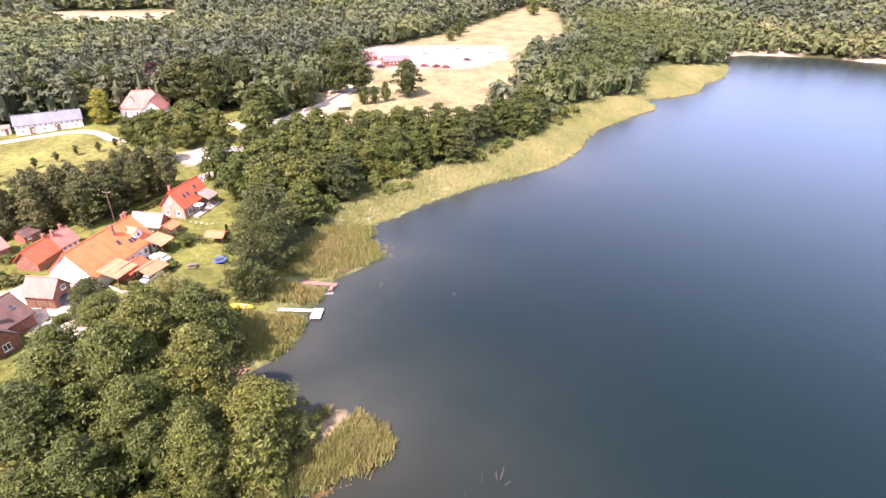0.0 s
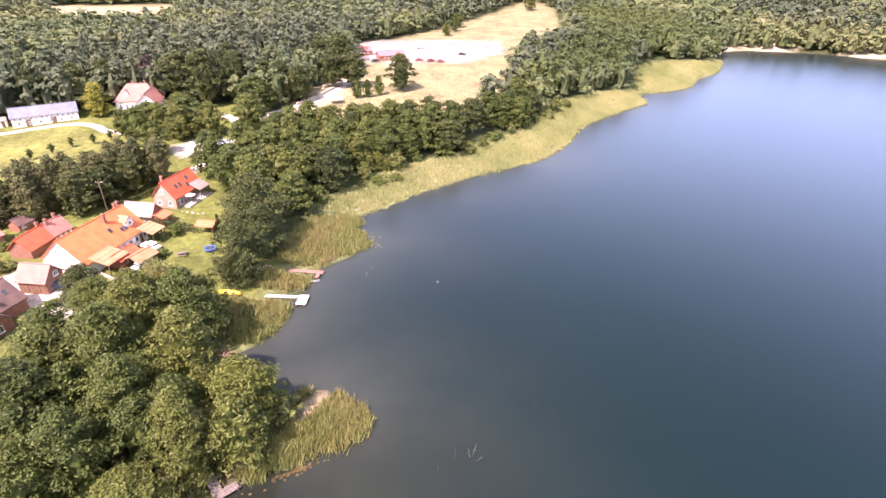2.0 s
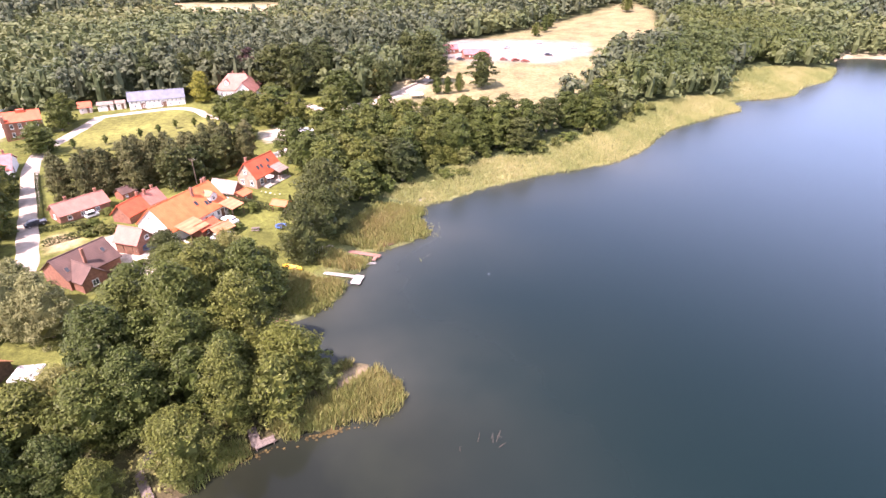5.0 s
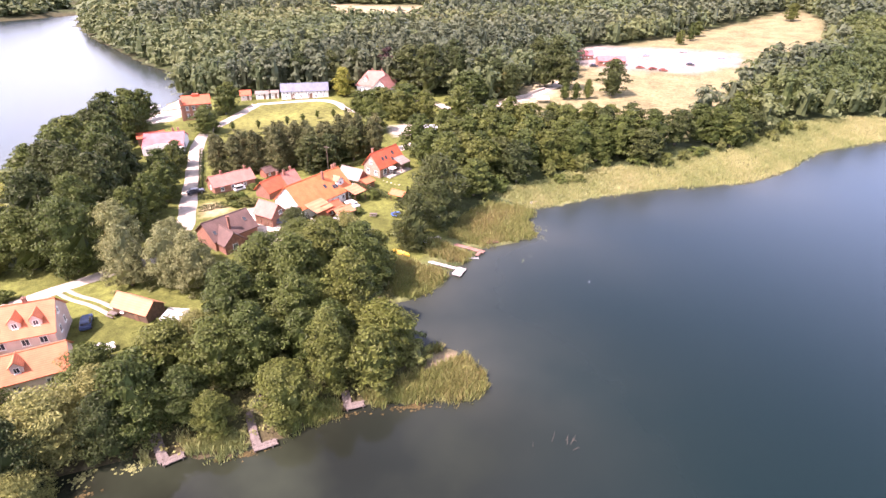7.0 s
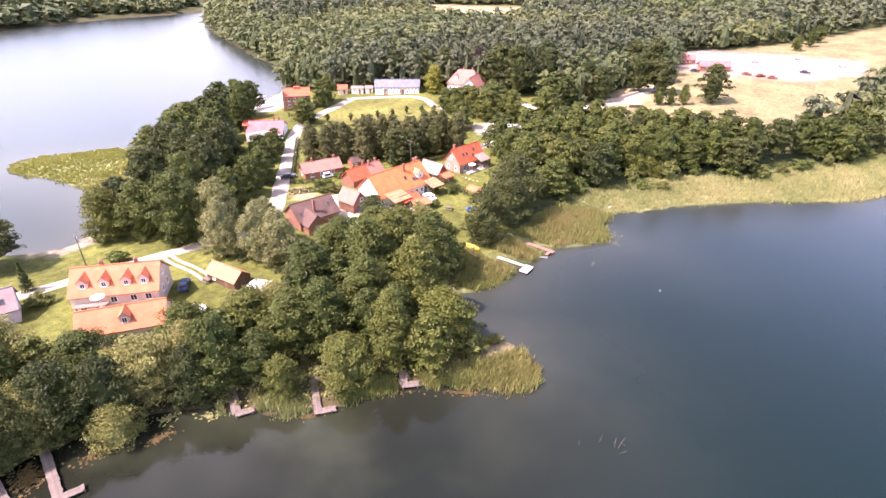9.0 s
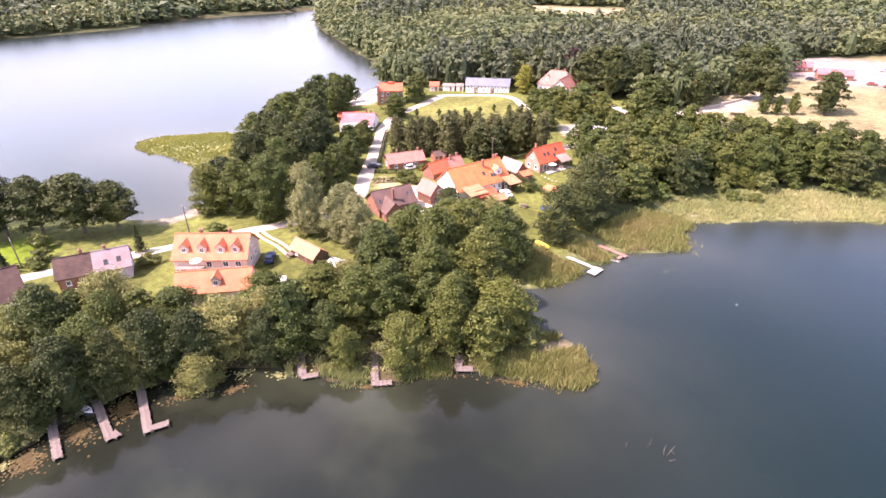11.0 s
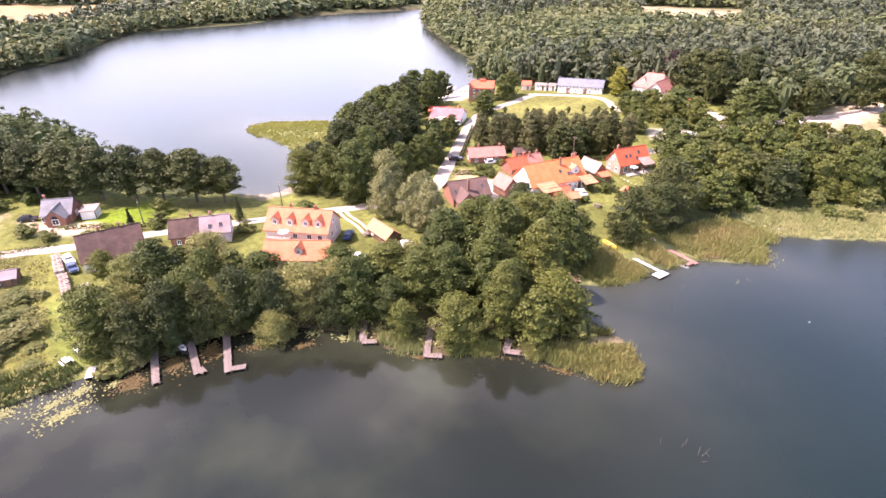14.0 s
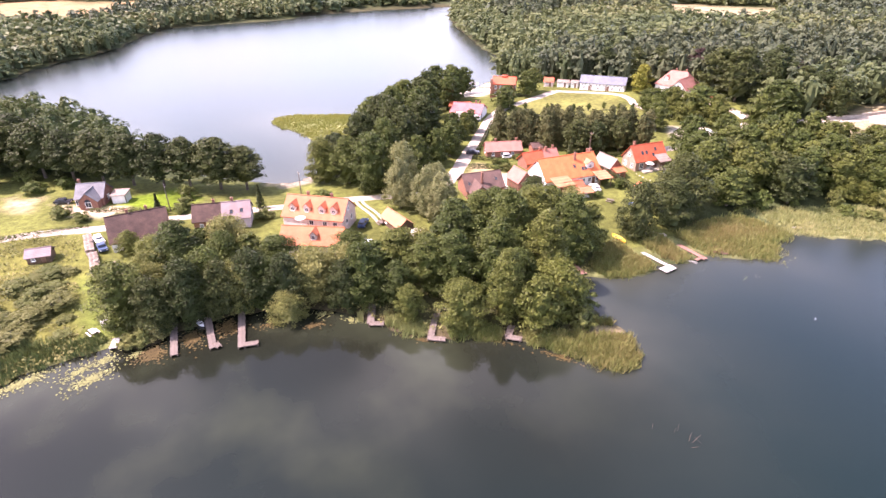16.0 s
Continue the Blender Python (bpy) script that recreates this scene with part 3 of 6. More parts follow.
def build_land():
    gx = spacing(-2600, -165, 45, 2600, 1.5)
    gy = spacing(-2600, -35, 215, 2600, 1.5)
    x, y = np.meshgrid(gx, gy)
    d = shore(x, y)
    z = height(x, y, d)
    ny, nx = x.shape
    idx = np.arange(nx * ny).reshape(ny, nx)
    f = np.stack([idx[:-1, :-1], idx[:-1, 1:], idx[1:, 1:], idx[1:, :-1]], -1).reshape(-1, 4)

    def sheet(name, z, faces, material):
        used, back = np.unique(faces, return_inverse=True)
        v = np.stack([x.ravel(), y.ravel(), z.ravel()], -1)[used]
        faces = back.reshape(-1, 4)
        me = bpy.data.meshes.new(name)
        me.vertices.add(len(v))
        me.vertices.foreach_set("co", v.astype(np.float32).ravel())
        me.loops.add(faces.size)
        me.loops.foreach_set("vertex_index", faces.astype(np.int32).ravel())
        me.polygons.add(len(faces))
        me.polygons.foreach_set("loop_start", np.arange(0, faces.size, 4, dtype=np.int32))
        me.polygons.foreach_set("loop_total", np.full(len(faces), 4, dtype=np.int32))
        me.polygons.foreach_set("use_smooth", np.ones(len(faces), bool))
        me.materials.append(material)
        me.update(calc_edges=True)
        return new(name, me), used

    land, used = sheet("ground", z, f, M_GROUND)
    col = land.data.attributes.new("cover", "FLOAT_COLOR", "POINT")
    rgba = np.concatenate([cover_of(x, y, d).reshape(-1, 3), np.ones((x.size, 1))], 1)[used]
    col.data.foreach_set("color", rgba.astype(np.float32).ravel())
    tagged(land, "grassy lakeside ground with dry field and sand", "ground", kind="structure")
    near = (d.ravel()[f] < 6).any(1)
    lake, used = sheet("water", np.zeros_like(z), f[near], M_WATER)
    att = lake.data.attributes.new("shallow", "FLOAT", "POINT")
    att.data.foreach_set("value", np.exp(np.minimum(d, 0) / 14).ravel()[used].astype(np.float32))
    # Calm water off the wooded bank; also steers the tree shade in its colour.
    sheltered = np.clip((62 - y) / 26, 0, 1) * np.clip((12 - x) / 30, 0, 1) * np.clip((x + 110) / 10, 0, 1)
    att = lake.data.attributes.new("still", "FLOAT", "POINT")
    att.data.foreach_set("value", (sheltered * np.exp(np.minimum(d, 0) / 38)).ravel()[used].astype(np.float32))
    # How far the murk and the painted cloud reflections reach from the bank.
    att = lake.data.attributes.new("murk_gleam_zone", "FLOAT", "POINT")
    murk_gleam_zone = np.clip((62 - y) / 30, 0, 1) * np.clip((-4 - x) / 26, 0, 1) * (x > -110) * np.exp(np.minimum(d, 0) / 70)
    att.data.foreach_set("value", murk_gleam_zone.ravel()[used].astype(np.float32))
    tagged(lake, "calm dark lake water reflecting a cloudy sky", "lake", kind="structure")


build_land()


def ribbon(name, pts, width, material, label, lift=0.07):
    """A road along a line: smoothed, laid on the ground, with a slightly raised crown and thin edges."""
    p = np.array(pts, float)
    for _ in range(3):
        p = np.concatenate([p[:1], np.stack([0.75 * p[:-1] + 0.25 * p[1:], 0.25 * p[:-1] + 0.75 * p[1:]], 1).reshape(-1, 2), p[-1:]])
    t = np.gradient(p, axis=0)
    n = np.stack([-t[:, 1], t[:, 0]], 1) / np.linalg.norm(t, axis=1)[:, None]
    w = width / 2 * (1 + 0.06 * np.sin(np.arange(len(p)) * 0.9))[:, None]
    rows = []
    for k, up in ((-1.0, -0.12), (-0.94, 0.0), (0.0, 0.05), (0.94, 0.0), (1.0, -0.12)):
        q = p + k * w * n
        rows.append(np.concatenate([q, (height(q[:, 0], q[:, 1]) + lift + up)[:, None]], 1))
    v = np.stack(rows, 1).reshape(-1, 3)
    f = [(5 * i + k, 5 * i + k + 1, 5 * i + k + 6, 5 * i + k + 5) for i in range(len(p) - 1) for k in range(4)]
    return tagged(new(name, mesh_from(name, v, f, material, True)), label, "road", kind="structure")


ribbon("road_village", [(-96, 62), (-101, 72.5), (-108, 80), (-118, 90), (-126, 98.5), (-145, 117.5), (-155, 131), (-158, 145), (-161, 158), (-163, 166)], 4.2, M_ROAD, "pale dusty village road between hedges and houses")
ribbon("road_lake", [(-124.5, -60), (-124.5, -30), (-121.5, -19), (-118, -10), (-117, 2), (-114, 12), (-110.5, 23), (-107, 38), (-103, 48), (-99, 58), (-96, 62)], 3.6, M_ROAD, "pale gravel lane past the lakeside cottages")
ribbon("road_forecourt", [(-163, 166), (-153, 174), (-142, 181.5), (-132, 179), (-127, 174), (-118, 172), (-112, 173)], 3.2, M_ROAD, "curved pale drive before the white building")
ribbon("road_manor", [(-118, 178), (-112, 192), (-104, 195), (-95, 194), (-86, 186), (-80, 172), (-80, 158), (-82, 148), (-85, 140)], 4.0, M_ROAD, "pale gravel yard road beside the manor")
ribbon("road_north", [(-86, 186), (-74, 200), (-66, 216), (-62, 232), (-60, 250)], 5.0, M_ROAD, "pale gravel track towards the sandy ground")
for n_, off in enumerate((-0.75, 0.75)):
    ribbon("track", [(-104, 46 + off), (-98.5, 45.2 + off), (-93, 45.6 + off), (-87.5, 45 + off)], 0.8, M_TRACK, "pale wheel track across the lawn")


# ---- trees ----
def leaf_cards(rng, centre, out, size, slim=0.6, loose=0.5):
    """Four-cornered leaf sprays at the given places, facing roughly outwards."""
    n = len(centre)
    nrm = out + rng.normal(0, loose, (n, 3)) + np.array((0, 0, 0.25))
    nrm /= np.linalg.norm(nrm, axis=1)[:, None]
    a = np.cross(nrm, rng.normal(0, 1, (n, 3)))
    a /= np.linalg.norm(a, axis=1)[:, None]
    b = np.cross(nrm, a)
    s = (size * rng.uniform(0.65, 1.3, n))[:, None]
    tip = nrm * s * 0.18
    return np.stack([centre - a * s - tip, centre - b * s * slim + tip, centre + a * s - tip, centre + b * s * slim + tip], 1)


def trunk_mesh(name, rng, high, thick, reach, limbs=6):
    bm = bmesh.new()

    def stem(p, q, r0, r1):
        p, q = Vector(p), Vector(q)
        m = Matrix.Translation((p + q) / 2) @ (q - p).to_track_quat("Z", "Y").to_matrix().to_4x4()
        bmesh.ops.create_cone(bm, cap_ends=True, segments=7, radius1=r0, radius2=r1, depth=(q - p).length, matrix=m)

    stem((0, 0, -0.4), (0.1, 0.05, high * 0.4), thick, thick * 0.7)
    stem((0.1, 0.05, high * 0.4), (0.0, 0.15, high * 0.85), thick * 0.7, thick * 0.2)
    for i in range(limbs):
        a, k = 2.4 * i + rng.uniform(-0.4, 0.4), rng.uniform(0.25, 0.65)
        stem((0.05, 0.05, high * k), (reach * 0.7 * math.cos(a), reach * 0.7 * math.sin(a), high * (k + rng.uniform(0.15, 0.25))), thick * 0.4, thick * 0.1)
    me = bpy.data.meshes.new(name)
    bm.to_mesh(me)
    bm.free()
    me.materials.append(M_BARK)
    return me


def dome(rng, high, wide, low, peak):
    """The outline of a crown: how far it reaches at a height share k and a turn a, with bulges and hollows of its own."""
    turns, lifts, phases = rng.integers(2, 6, 5), rng.uniform(2, 7, 5), rng.uniform(0, 6.28, 5)

    def reach(k, a):
        up = np.clip((k - 0.3) / 0.7, 0, 1)
        r = np.where(k > 0.3, (1 - up ** peak) ** 0.62, 0.72 + 0.28 * np.clip(k / 0.3, 0, 1) ** 0.7)
        lump = sum(np.sin(n * a + z * k + p) for n, z, p in zip(turns, lifts, phases)) / 5
        return wide * r * (1 + 0.3 * lump)

    return reach


def crown_body(rng, reach, high, low, share, seg=10, levels=7):
    """The dense twiggy inside of a crown, which lets no light through: a closed, dented body."""
    rings = []
    for i in range(levels):
        k = 0.04 + 0.88 * i / (levels - 1)
        a = np.linspace(0, 2 * math.pi, seg, endpoint=False) + 0.3 * i
        r = reach(np.full(seg, k), a) * share * rng.uniform(0.82, 1.1, seg)
        rings.append(np.stack([r * np.cos(a), r * np.sin(a), low + (high - low) * k * 0.95 + rng.uniform(-0.2, 0.2, seg)], 1))
    tris = []
    for p, q in zip(rings, rings[1:]):
        for i in range(seg):
            j = (i + 1) % seg
            tris += [(p[i], p[j], q[j]), (p[i], q[j], q[i])]
    for ring, turn in ((rings[0], -1), (rings[-1], 1)):
        mid = ring.mean(0)
        tris += [(ring[i], ring[(i + 1) % seg], mid)[::turn] for i in range(seg)]
    return np.array(tris)


def crown_of(rng, high, wide, low, sprays, leaves, size, peak=2.0, slim=0.6, droop=0.0, loose=0.45, clump=0.19, flat=0.86, seg=10, deep=0.6, body=0.5, out=0.45, levels=7):
    """Leaf sprays set on boughs all over an uneven dome, thick on top of each bough and thin beneath it."""
    reach = dome(rng, high, wide, low, peak)
    k = rng.random(sprays) ** 0.8
    a = rng.uniform(0, 6.283, sprays)
    r = reach(k, a) * rng.uniform(deep, 1.0, sprays)
    bough = np.stack([r * np.cos(a), r * np.sin(a), low + (high - low) * k * 0.97], 1)
    big = wide * clump * rng.uniform(0.6, 1.35, sprays)
    pick = rng.choice(sprays, leaves, p=big ** 2 / (big ** 2).sum())
    way = rng.normal(0, 1, (leaves, 3))
    way[:, 2] = np.where(way[:, 2] < -0.1, -0.6 * way[:, 2] * (rng.random(leaves) < 0.75) + way[:, 2] * 0.3, way[:, 2])
    way /= np.linalg.norm(way, axis=1)[:, None]
    shift = way * (big[pick] * np.clip(rng.normal(0.85, 0.25, leaves), 0.2, 1.4))[:, None]
    if droop:
        fall = rng.random(leaves) ** 1.6
        shift[:, 2] -= droop * fall * big[pick]
        shift[:, :2] *= (1 - 0.45 * fall)[:, None]
    centre = bough[pick] + shift * np.array((1, 1, flat))
    centre[:, 2] = np.maximum(centre[:, 2], 0.3)
    outward = np.stack([np.cos(a), np.sin(a), np.full(sprays, 0.5) + 0.9 * np.maximum(k - 0.4, 0)], 1)[pick] * out
    cards = leaf_cards(rng, centre, way + outward, size, slim, loose)[:, :3]
    return np.concatenate([cards, crown_body(rng, reach, high, low, body, seg, levels)])


def tree_kind(seed, high, wide, low, sprays, leaves, size, material, droop=0.0, slim=0.6, peak=2.0, clump=0.19, flat=0.86):
    """The two meshes of one sort of tree, at its own height."""
    rng = np.random.default_rng(seed)
    v = crown_of(rng, high * 0.97, wide, low, sprays, leaves, size, peak, slim, droop, clump=clump, flat=flat)
    return trunk_mesh("trunk", rng, high * 0.9, 0.05 * wide + 0.1, wide * 0.7), quads("crown", v, material), high, wide


ALDER = [tree_kind(s, 14, 4.6, 0.5, 130, 9600, 0.26, M_LEAF, peak=1.8, clump=0.2) for s in (11, 12, 13)]
TALL = [tree_kind(s, 17, 4.4, 0.6, 160, 10500, 0.26, M_LEAF, peak=1.4, clump=0.2) for s in (21, 22, 23)]
DARK = [tree_kind(s, 14, 5.0, 0.4, 130, 9600, 0.27, M_DARKLEAF, peak=1.9, clump=0.2) for s in (31, 32)]
WILLOW = [tree_kind(s, 13, 4.6, 0.6, 120, 10500, 0.27, M_WILLOW, 1.7, 0.36, 2.6, 0.24, 0.9) for s in (41, 42)]
MID = [tree_kind(s, 14, 4.4, 1.0, 110, 3600, 0.42, M_LEAF, peak=2.2) for s in (51, 52, 53, 54)]
MIDDARK = [tree_kind(s, 14, 4.4, 1.2, 110, 3600, 0.42, M_DARKLEAF, peak=2.2) for s in (61, 62, 63)]
LIME = [tree_kind(14, 14, 4.6, 0.5, 130, 9600, 0.26, M_LIME, peak=1.9, clump=0.2)]
SLENDER = [tree_kind(s, 14, 3.0, 0.6, 110, 3400, 0.34, M_OLIVE, peak=1.35, clump=0.24) for s in (67, 68, 69)]
ROWTREE = [tree_kind(s, 14, 4.4, 2.9, 130, 6400, 0.34, M_DARKLEAF, peak=2.3, clump=0.2) for s in (64, 65, 66)]
PALE = [tree_kind(s, 13, 4.4, 0.6, 90, 10000, 0.25, M_PALE, 0.8, 0.45, 1.7, 0.22, 0.8) for s in (43, 44)]
GOLDEN = [tree_kind(71, 13, 4.2, 0.6, 100, 3400, 0.4, M_GOLD)]
PURPLE = [tree_kind(81, 15, 5.5, 0.4, 110, 3400, 0.45, M_PURPLE, peak=2.6)]
SHRUB = [tree_kind(s, 3, 1.7, 0.1, 40, 1200, 0.23, M_SHRUB, peak=2.6) for s in (91, 92)]
SCRUB = [tree_kind(s, 3, 1.9, 0.0, 60, 2000, 0.17, M_SCRUB, peak=3.0, clump=0.17) for s in (96, 97)]
GREYSHRUB = [tree_kind(s, 3, 1.9, 0.1, 46, 1800, 0.2, M_WILLOW, peak=2.6) for s in (93, 94)]
SLIM = [tree_kind(s, 4, 0.8, 0.9, 30, 420, 0.22, M_LEAF) for s in (95,)]


PLANTED = []


def plant(kinds, x, y, tall, wide, label, category="tree", name="tree", group="", seed=[0]):
    seed[0] += 1
    PLANTED.append((x, y))
    rng = random.Random(seed[0])
    trunk, crown, high, spread = kinds[seed[0] % len(kinds)]
    m = pose(x, y, ground_at(x, y) - 0.05, 0, 0, rng.uniform(0, 360)) @ Matrix.Diagonal((wide / spread, wide / spread, tall / high, 1))
    t = thing(name, m, label, category, group)
    for nm, me in (("trunk", trunk), ("crown", crown)):
        new(nm, me).parent = t
    return t


BANK = "trees on the wooded point"
for x, y, h, w in ((-77.5, -9, 12, 5.2), (-85, 2, 13, 4.6), (-75, 5, 12, 4.6), (-77, 18, 9.5, 4.2), (-70.5, 30.5, 9.5, 4.2), (-61, 29, 12.5, 4.2), (-64.5, 37.5, 10.5, 4.4), (-57.5, 40.5, 11.5, 4.4), (-81, 9, 11, 4.0), (-70, 14, 10, 3.6)):
    plant(ALDER, x, y, 1.02 * h, 1.05 * w, "full green alder on the lake shore", group=BANK)
for x, y, h, w in ((-63.5, 50, 13.5, 4.8), (-65.5, 57.5, 13, 5.0), (-43, 47.5, 14, 3.6), (-58.5, 66.5, 15, 5.2), (-52.5, 70.5, 15, 5.0), (-48, 60, 16, 4.6), (-58, 59, 16, 4.8), (-52, 52, 14, 4.4), (-54, 44, 13, 4.2), (-70, 75, 9, 4.0), (-71, 65.5, 10, 4.2), (-62, 73.5, 12, 4.4)):
    plant(TALL, x, y, 1.02 * h, 1.05 * w, "tall dense green tree on the wooded point", group=BANK)
for x, y, h, w in ((-71.0, 11.5, 12, 4.4), (-72, 0.8, 12.5, 4.4), (-67.5, 16.8, 11, 4.0), (-61.5, 25.5, 10, 3.6), (-71.4, 6.2, 11, 3.8), (-72.5, -4.5, 10.5, 3.8)):
    plant(DARK, x, y, h, w, "dark tree leaning over the shaded shore", group=BANK)
for x, y, h, w in ((-38.9, 55.2, 11.5, 4.5), (-46, 52, 11, 3.6)):
    plant(LIME if x > -40 else ALDER, x, y, 1.02 * h, 1.05 * w, "yellowish green tree near the tip of the point", group=BANK)
for x, y, h, w in ((-46.2, 40.2, 9, 4.1), (-52, 33.4, 7, 2.6), (-57, 33.5, 9, 3.4)):
    plant(ALDER, x, y, 1.02 * h, 1.05 * w, "round low green tree at the water's edge", group=BANK)
for x, y, h, w in ((-86, 11, 11.5, 4.8), (-72, 9, 10, 4.2), (-64, 15.5, 6.5, 3.0), (-67.5, 22, 11, 4.8), (-66, 28, 10, 3.6), (-92, -2, 8, 3.6), (-85, 56, 12, 4.4), (-89, 61, 11, 4.0), (-80, 57, 12, 4.0)):
    plant(PALE if y > 54 else WILLOW, x, y, 1.02 * h, 1.05 * w, "pale silvery green willow with drooping sprays", group=BANK)
for x, y, h, w in ((-51.8, 90.2, 13, 4.8), (-51.5, 100.5, 12, 5.0), (-54, 107.5, 15, 6.8), (-75.6, 80.5, 8, 4.0)):
    plant(DARK, x, y, h, w, "dark green broad tree between garden and lake")
WEST = "trees between road and western lake"
for x, y, h, w in ((-99, 57, 15, 4.6), (-92, 52.5, 13, 4.0)):
    plant(PALE, x, y, h, w, "tall pale silvery tree beside the village road", group=WEST)
for x, y, h, w in ((-107, 52, 16.5, 5.8), (-116, 49, 13.5, 5.2), (-122, 44, 13, 5.0), (-115, 60, 17, 5.2)):
    plant(ALDER, x, y, h, w, "big fresh green tree on the grass by the lake", group=WEST)
for x, y, h, w in ((-127, 50, 12, 5.0), (-125, 58, 17, 5.2), (-133, 61, 10, 5.0), (-128, 69, 18, 5.6), (-138, 71, 18, 5.6), (-121, 69, 17, 5.2), (-129, 80, 17, 5.0)):
    plant(ROWTREE, x, y, h, w, "dark dense tree between road and lake", group=WEST)
for x, y, h, w in ((-109, 67, 12, 4.0), (-114, 76, 11, 3.6), (-118, 83, 11, 3.6), (-124, 88, 12, 3.8), (-131, 97, 9, 3.2), (-136, 103, 8, 3.0)):
    plant(MID, x, y, h, w, "leafy green tree beside the village road", group=WEST)
for x, y, h, w in ((-147, 69, 14, 5.6), (-150, 80, 17, 5.8), (-160, 90, 16, 5.8), (-163, 101, 18, 5.6), (-141, 84, 17, 5.2), (-150, 93, 17, 5.2), (-156, 75, 13, 5.2), (-170, 90, 12.5, 5.4), (-172, 102, 14, 5.6), (-178, 114, 17, 5.6), (-186, 126, 15, 5.4), (-169, 114, 16, 5.0), (-178, 97, 12.5, 5.0), (-191, 136, 12.5, 5.2), (-180, 124, 15, 5.0)):
    plant(MIDDARK if h > 17.5 else MID, x, y, h, w, "dark green tree on the western lake shore" if h > 17.5 else "round green tree on the western lake shore", group=WEST)
plant(LIME, -102.4, -6.0, 5.5, 2.6, "yellow green young willow before the old house")
plant(GOLDEN, -112.5, 68.5, 8, 2.6, "small tree turning orange beside the road")
ROW = "row of trees along the western lake"
for x, y, h, w in ((-172, -30, 13, 5), (-166, -23, 13, 5), (-159, -16, 12, 4.4), (-154, -9, 12, 4.6), (-147, -2, 12, 4.6), (-142, 5, 12, 4.4), (-137, 11, 11.5, 4.2), (-132, 18, 12, 4.8), (-128, 24, 10, 4.0), (-180, -38, 13, 5), (-188, -46, 14, 5), (-197, -52, 14, 5), (-176, -22, 12, 4.6), (-183, -30, 13, 4.8), (-192, -38, 13, 5), (-165, -36, 10, 4), (-203, -44, 14, 5)):
    plant(ROWTREE, x, y, 1.25 * h, 1.3 * w, "dark lakeside tree in a row on the grass bank", group=ROW)
HEDGEROW = "row of trees behind the cottages"
_r = random.Random(29)
ROWLINE = ((-121, 103.5), (-115, 107.5), (-109.5, 111.5), (-104, 117), (-99, 124), (-94, 131), (-88, 135))
for k in range(40):
    u = k / 39 * (len(ROWLINE) - 1.001)
    (ax, ay), (bx, by), f = ROWLINE[int(u)], ROWLINE[int(u) + 1], u - int(u)
    x, y = ax + (bx - ax) * f + _r.uniform(-2.6, 2.6), ay + (by - ay) * f + _r.uniform(-2.0, 3.2)
    if math.hypot(x + 107, y - 108) > 3.4:
        plant(SLENDER, x, y, _r.uniform(10.5, 13.5), _r.uniform(2.2, 3.0), "slender dark tree in a row beside the lawn", group=HEDGEROW)
for x, y, h, w in ((-98, 116, 10.5, 4.4), (-95, 121, 10, 4.0), (-92, 128, 10.5, 3.8)):
    plant(MIDDARK, x, y, h, w, "round dark tree beside the cottages", group=HEDGEROW)
for x, y, h, w in ((-76, 139, 12, 4.4), (-104, 182, 10, 4.4), (-112, 168, 9, 3.6), (-117, 170, 8, 3.2), (-106, 171, 10, 3.8), (-90, 172, 10, 4.2), (-98, 168, 10, 4), (-68, 131, 11, 4.4), (-66, 143, 11, 4.6), (-153, 130, 8, 4.2), (-160, 137, 7, 3.0), (-165, 151, 10, 3.4), (-168, 157, 10, 3.2), (-100, 155, 9, 3.6)):
    plant(MID, x, y, 1.1 * h, 1.15 * w, "green garden tree among the village houses")
for x, y, h, w in ((-101, 178, 11, 7.0), (-115, 181, 8, 5), (-84, 198, 13, 7.2), (-79, 178, 12, 5.6), (-110, 186, 6, 3.2)):
    plant(MID, x, y, h, w, "broad spreading green tree beside the gravel yard")
for x, y, h, w in ((-80, 222, 12, 7.5), (-74, 216, 11, 5)):
    plant(WILLOW, x, y, h, w, "wide olive green tree beside the gravel track")
for x, y, h, w in ((-137, 190, 12, 4.4), (-150, 236, 13, 5)):
    plant(GOLDEN, x, y, h, w, "golden green tree beside the white building")
for x, y, h, w in ((-131, 217, 16, 6.5), (-98, 234, 13, 5)):
    plant(PURPLE, x, y, h, w, "dark purple copper beech at the wood's edge")
for x, y, h, w in ((-116, 209, 17, 7.2), (-105, 206, 19, 6.4), (-96, 216, 16, 6), (-104, 228, 17, 6), (-64, 256, 17, 6), (-74, 258, 15, 5), (-88, 218, 13, 5), (-80, 218, 13, 4.6), (-72, 213, 12, 4.4), (-64, 236, 14, 5), (-56, 238, 13, 5.5), (-35, 234, 13, 5.6), (-118, 216, 15, 5), (-142, 206, 15, 5), (-150, 200, 14, 5), (-160, 192, 14, 5), (-172, 184, 14, 5)):
    plant(MIDDARK, x, y, 1.15 * h, 1.1 * w, "large dark park tree behind the manor")
for x, y, h, w in ((-51, 219, 7, 2), (-47, 221, 7, 2), (-43, 225, 8, 2), (0, 230, 4, 2.4), (-19, 385, 9, 3), (-11, 423, 10, 4), (50, 510, 13, 5), (-14, 405, 11, 3)):
    plant(MID, x, y, h, w, "lone tree on the dry field")
for x, y in ((-152, 133), (-147, 136), (-140, 141), (-133, 148), (-130, 153), (-128, 159), (-123, 162), (-120, 166)):
    plant(SLIM, x, y, 3.4, 1.0, "young slim tree planted along the lawn", group="young trees along the lawn")
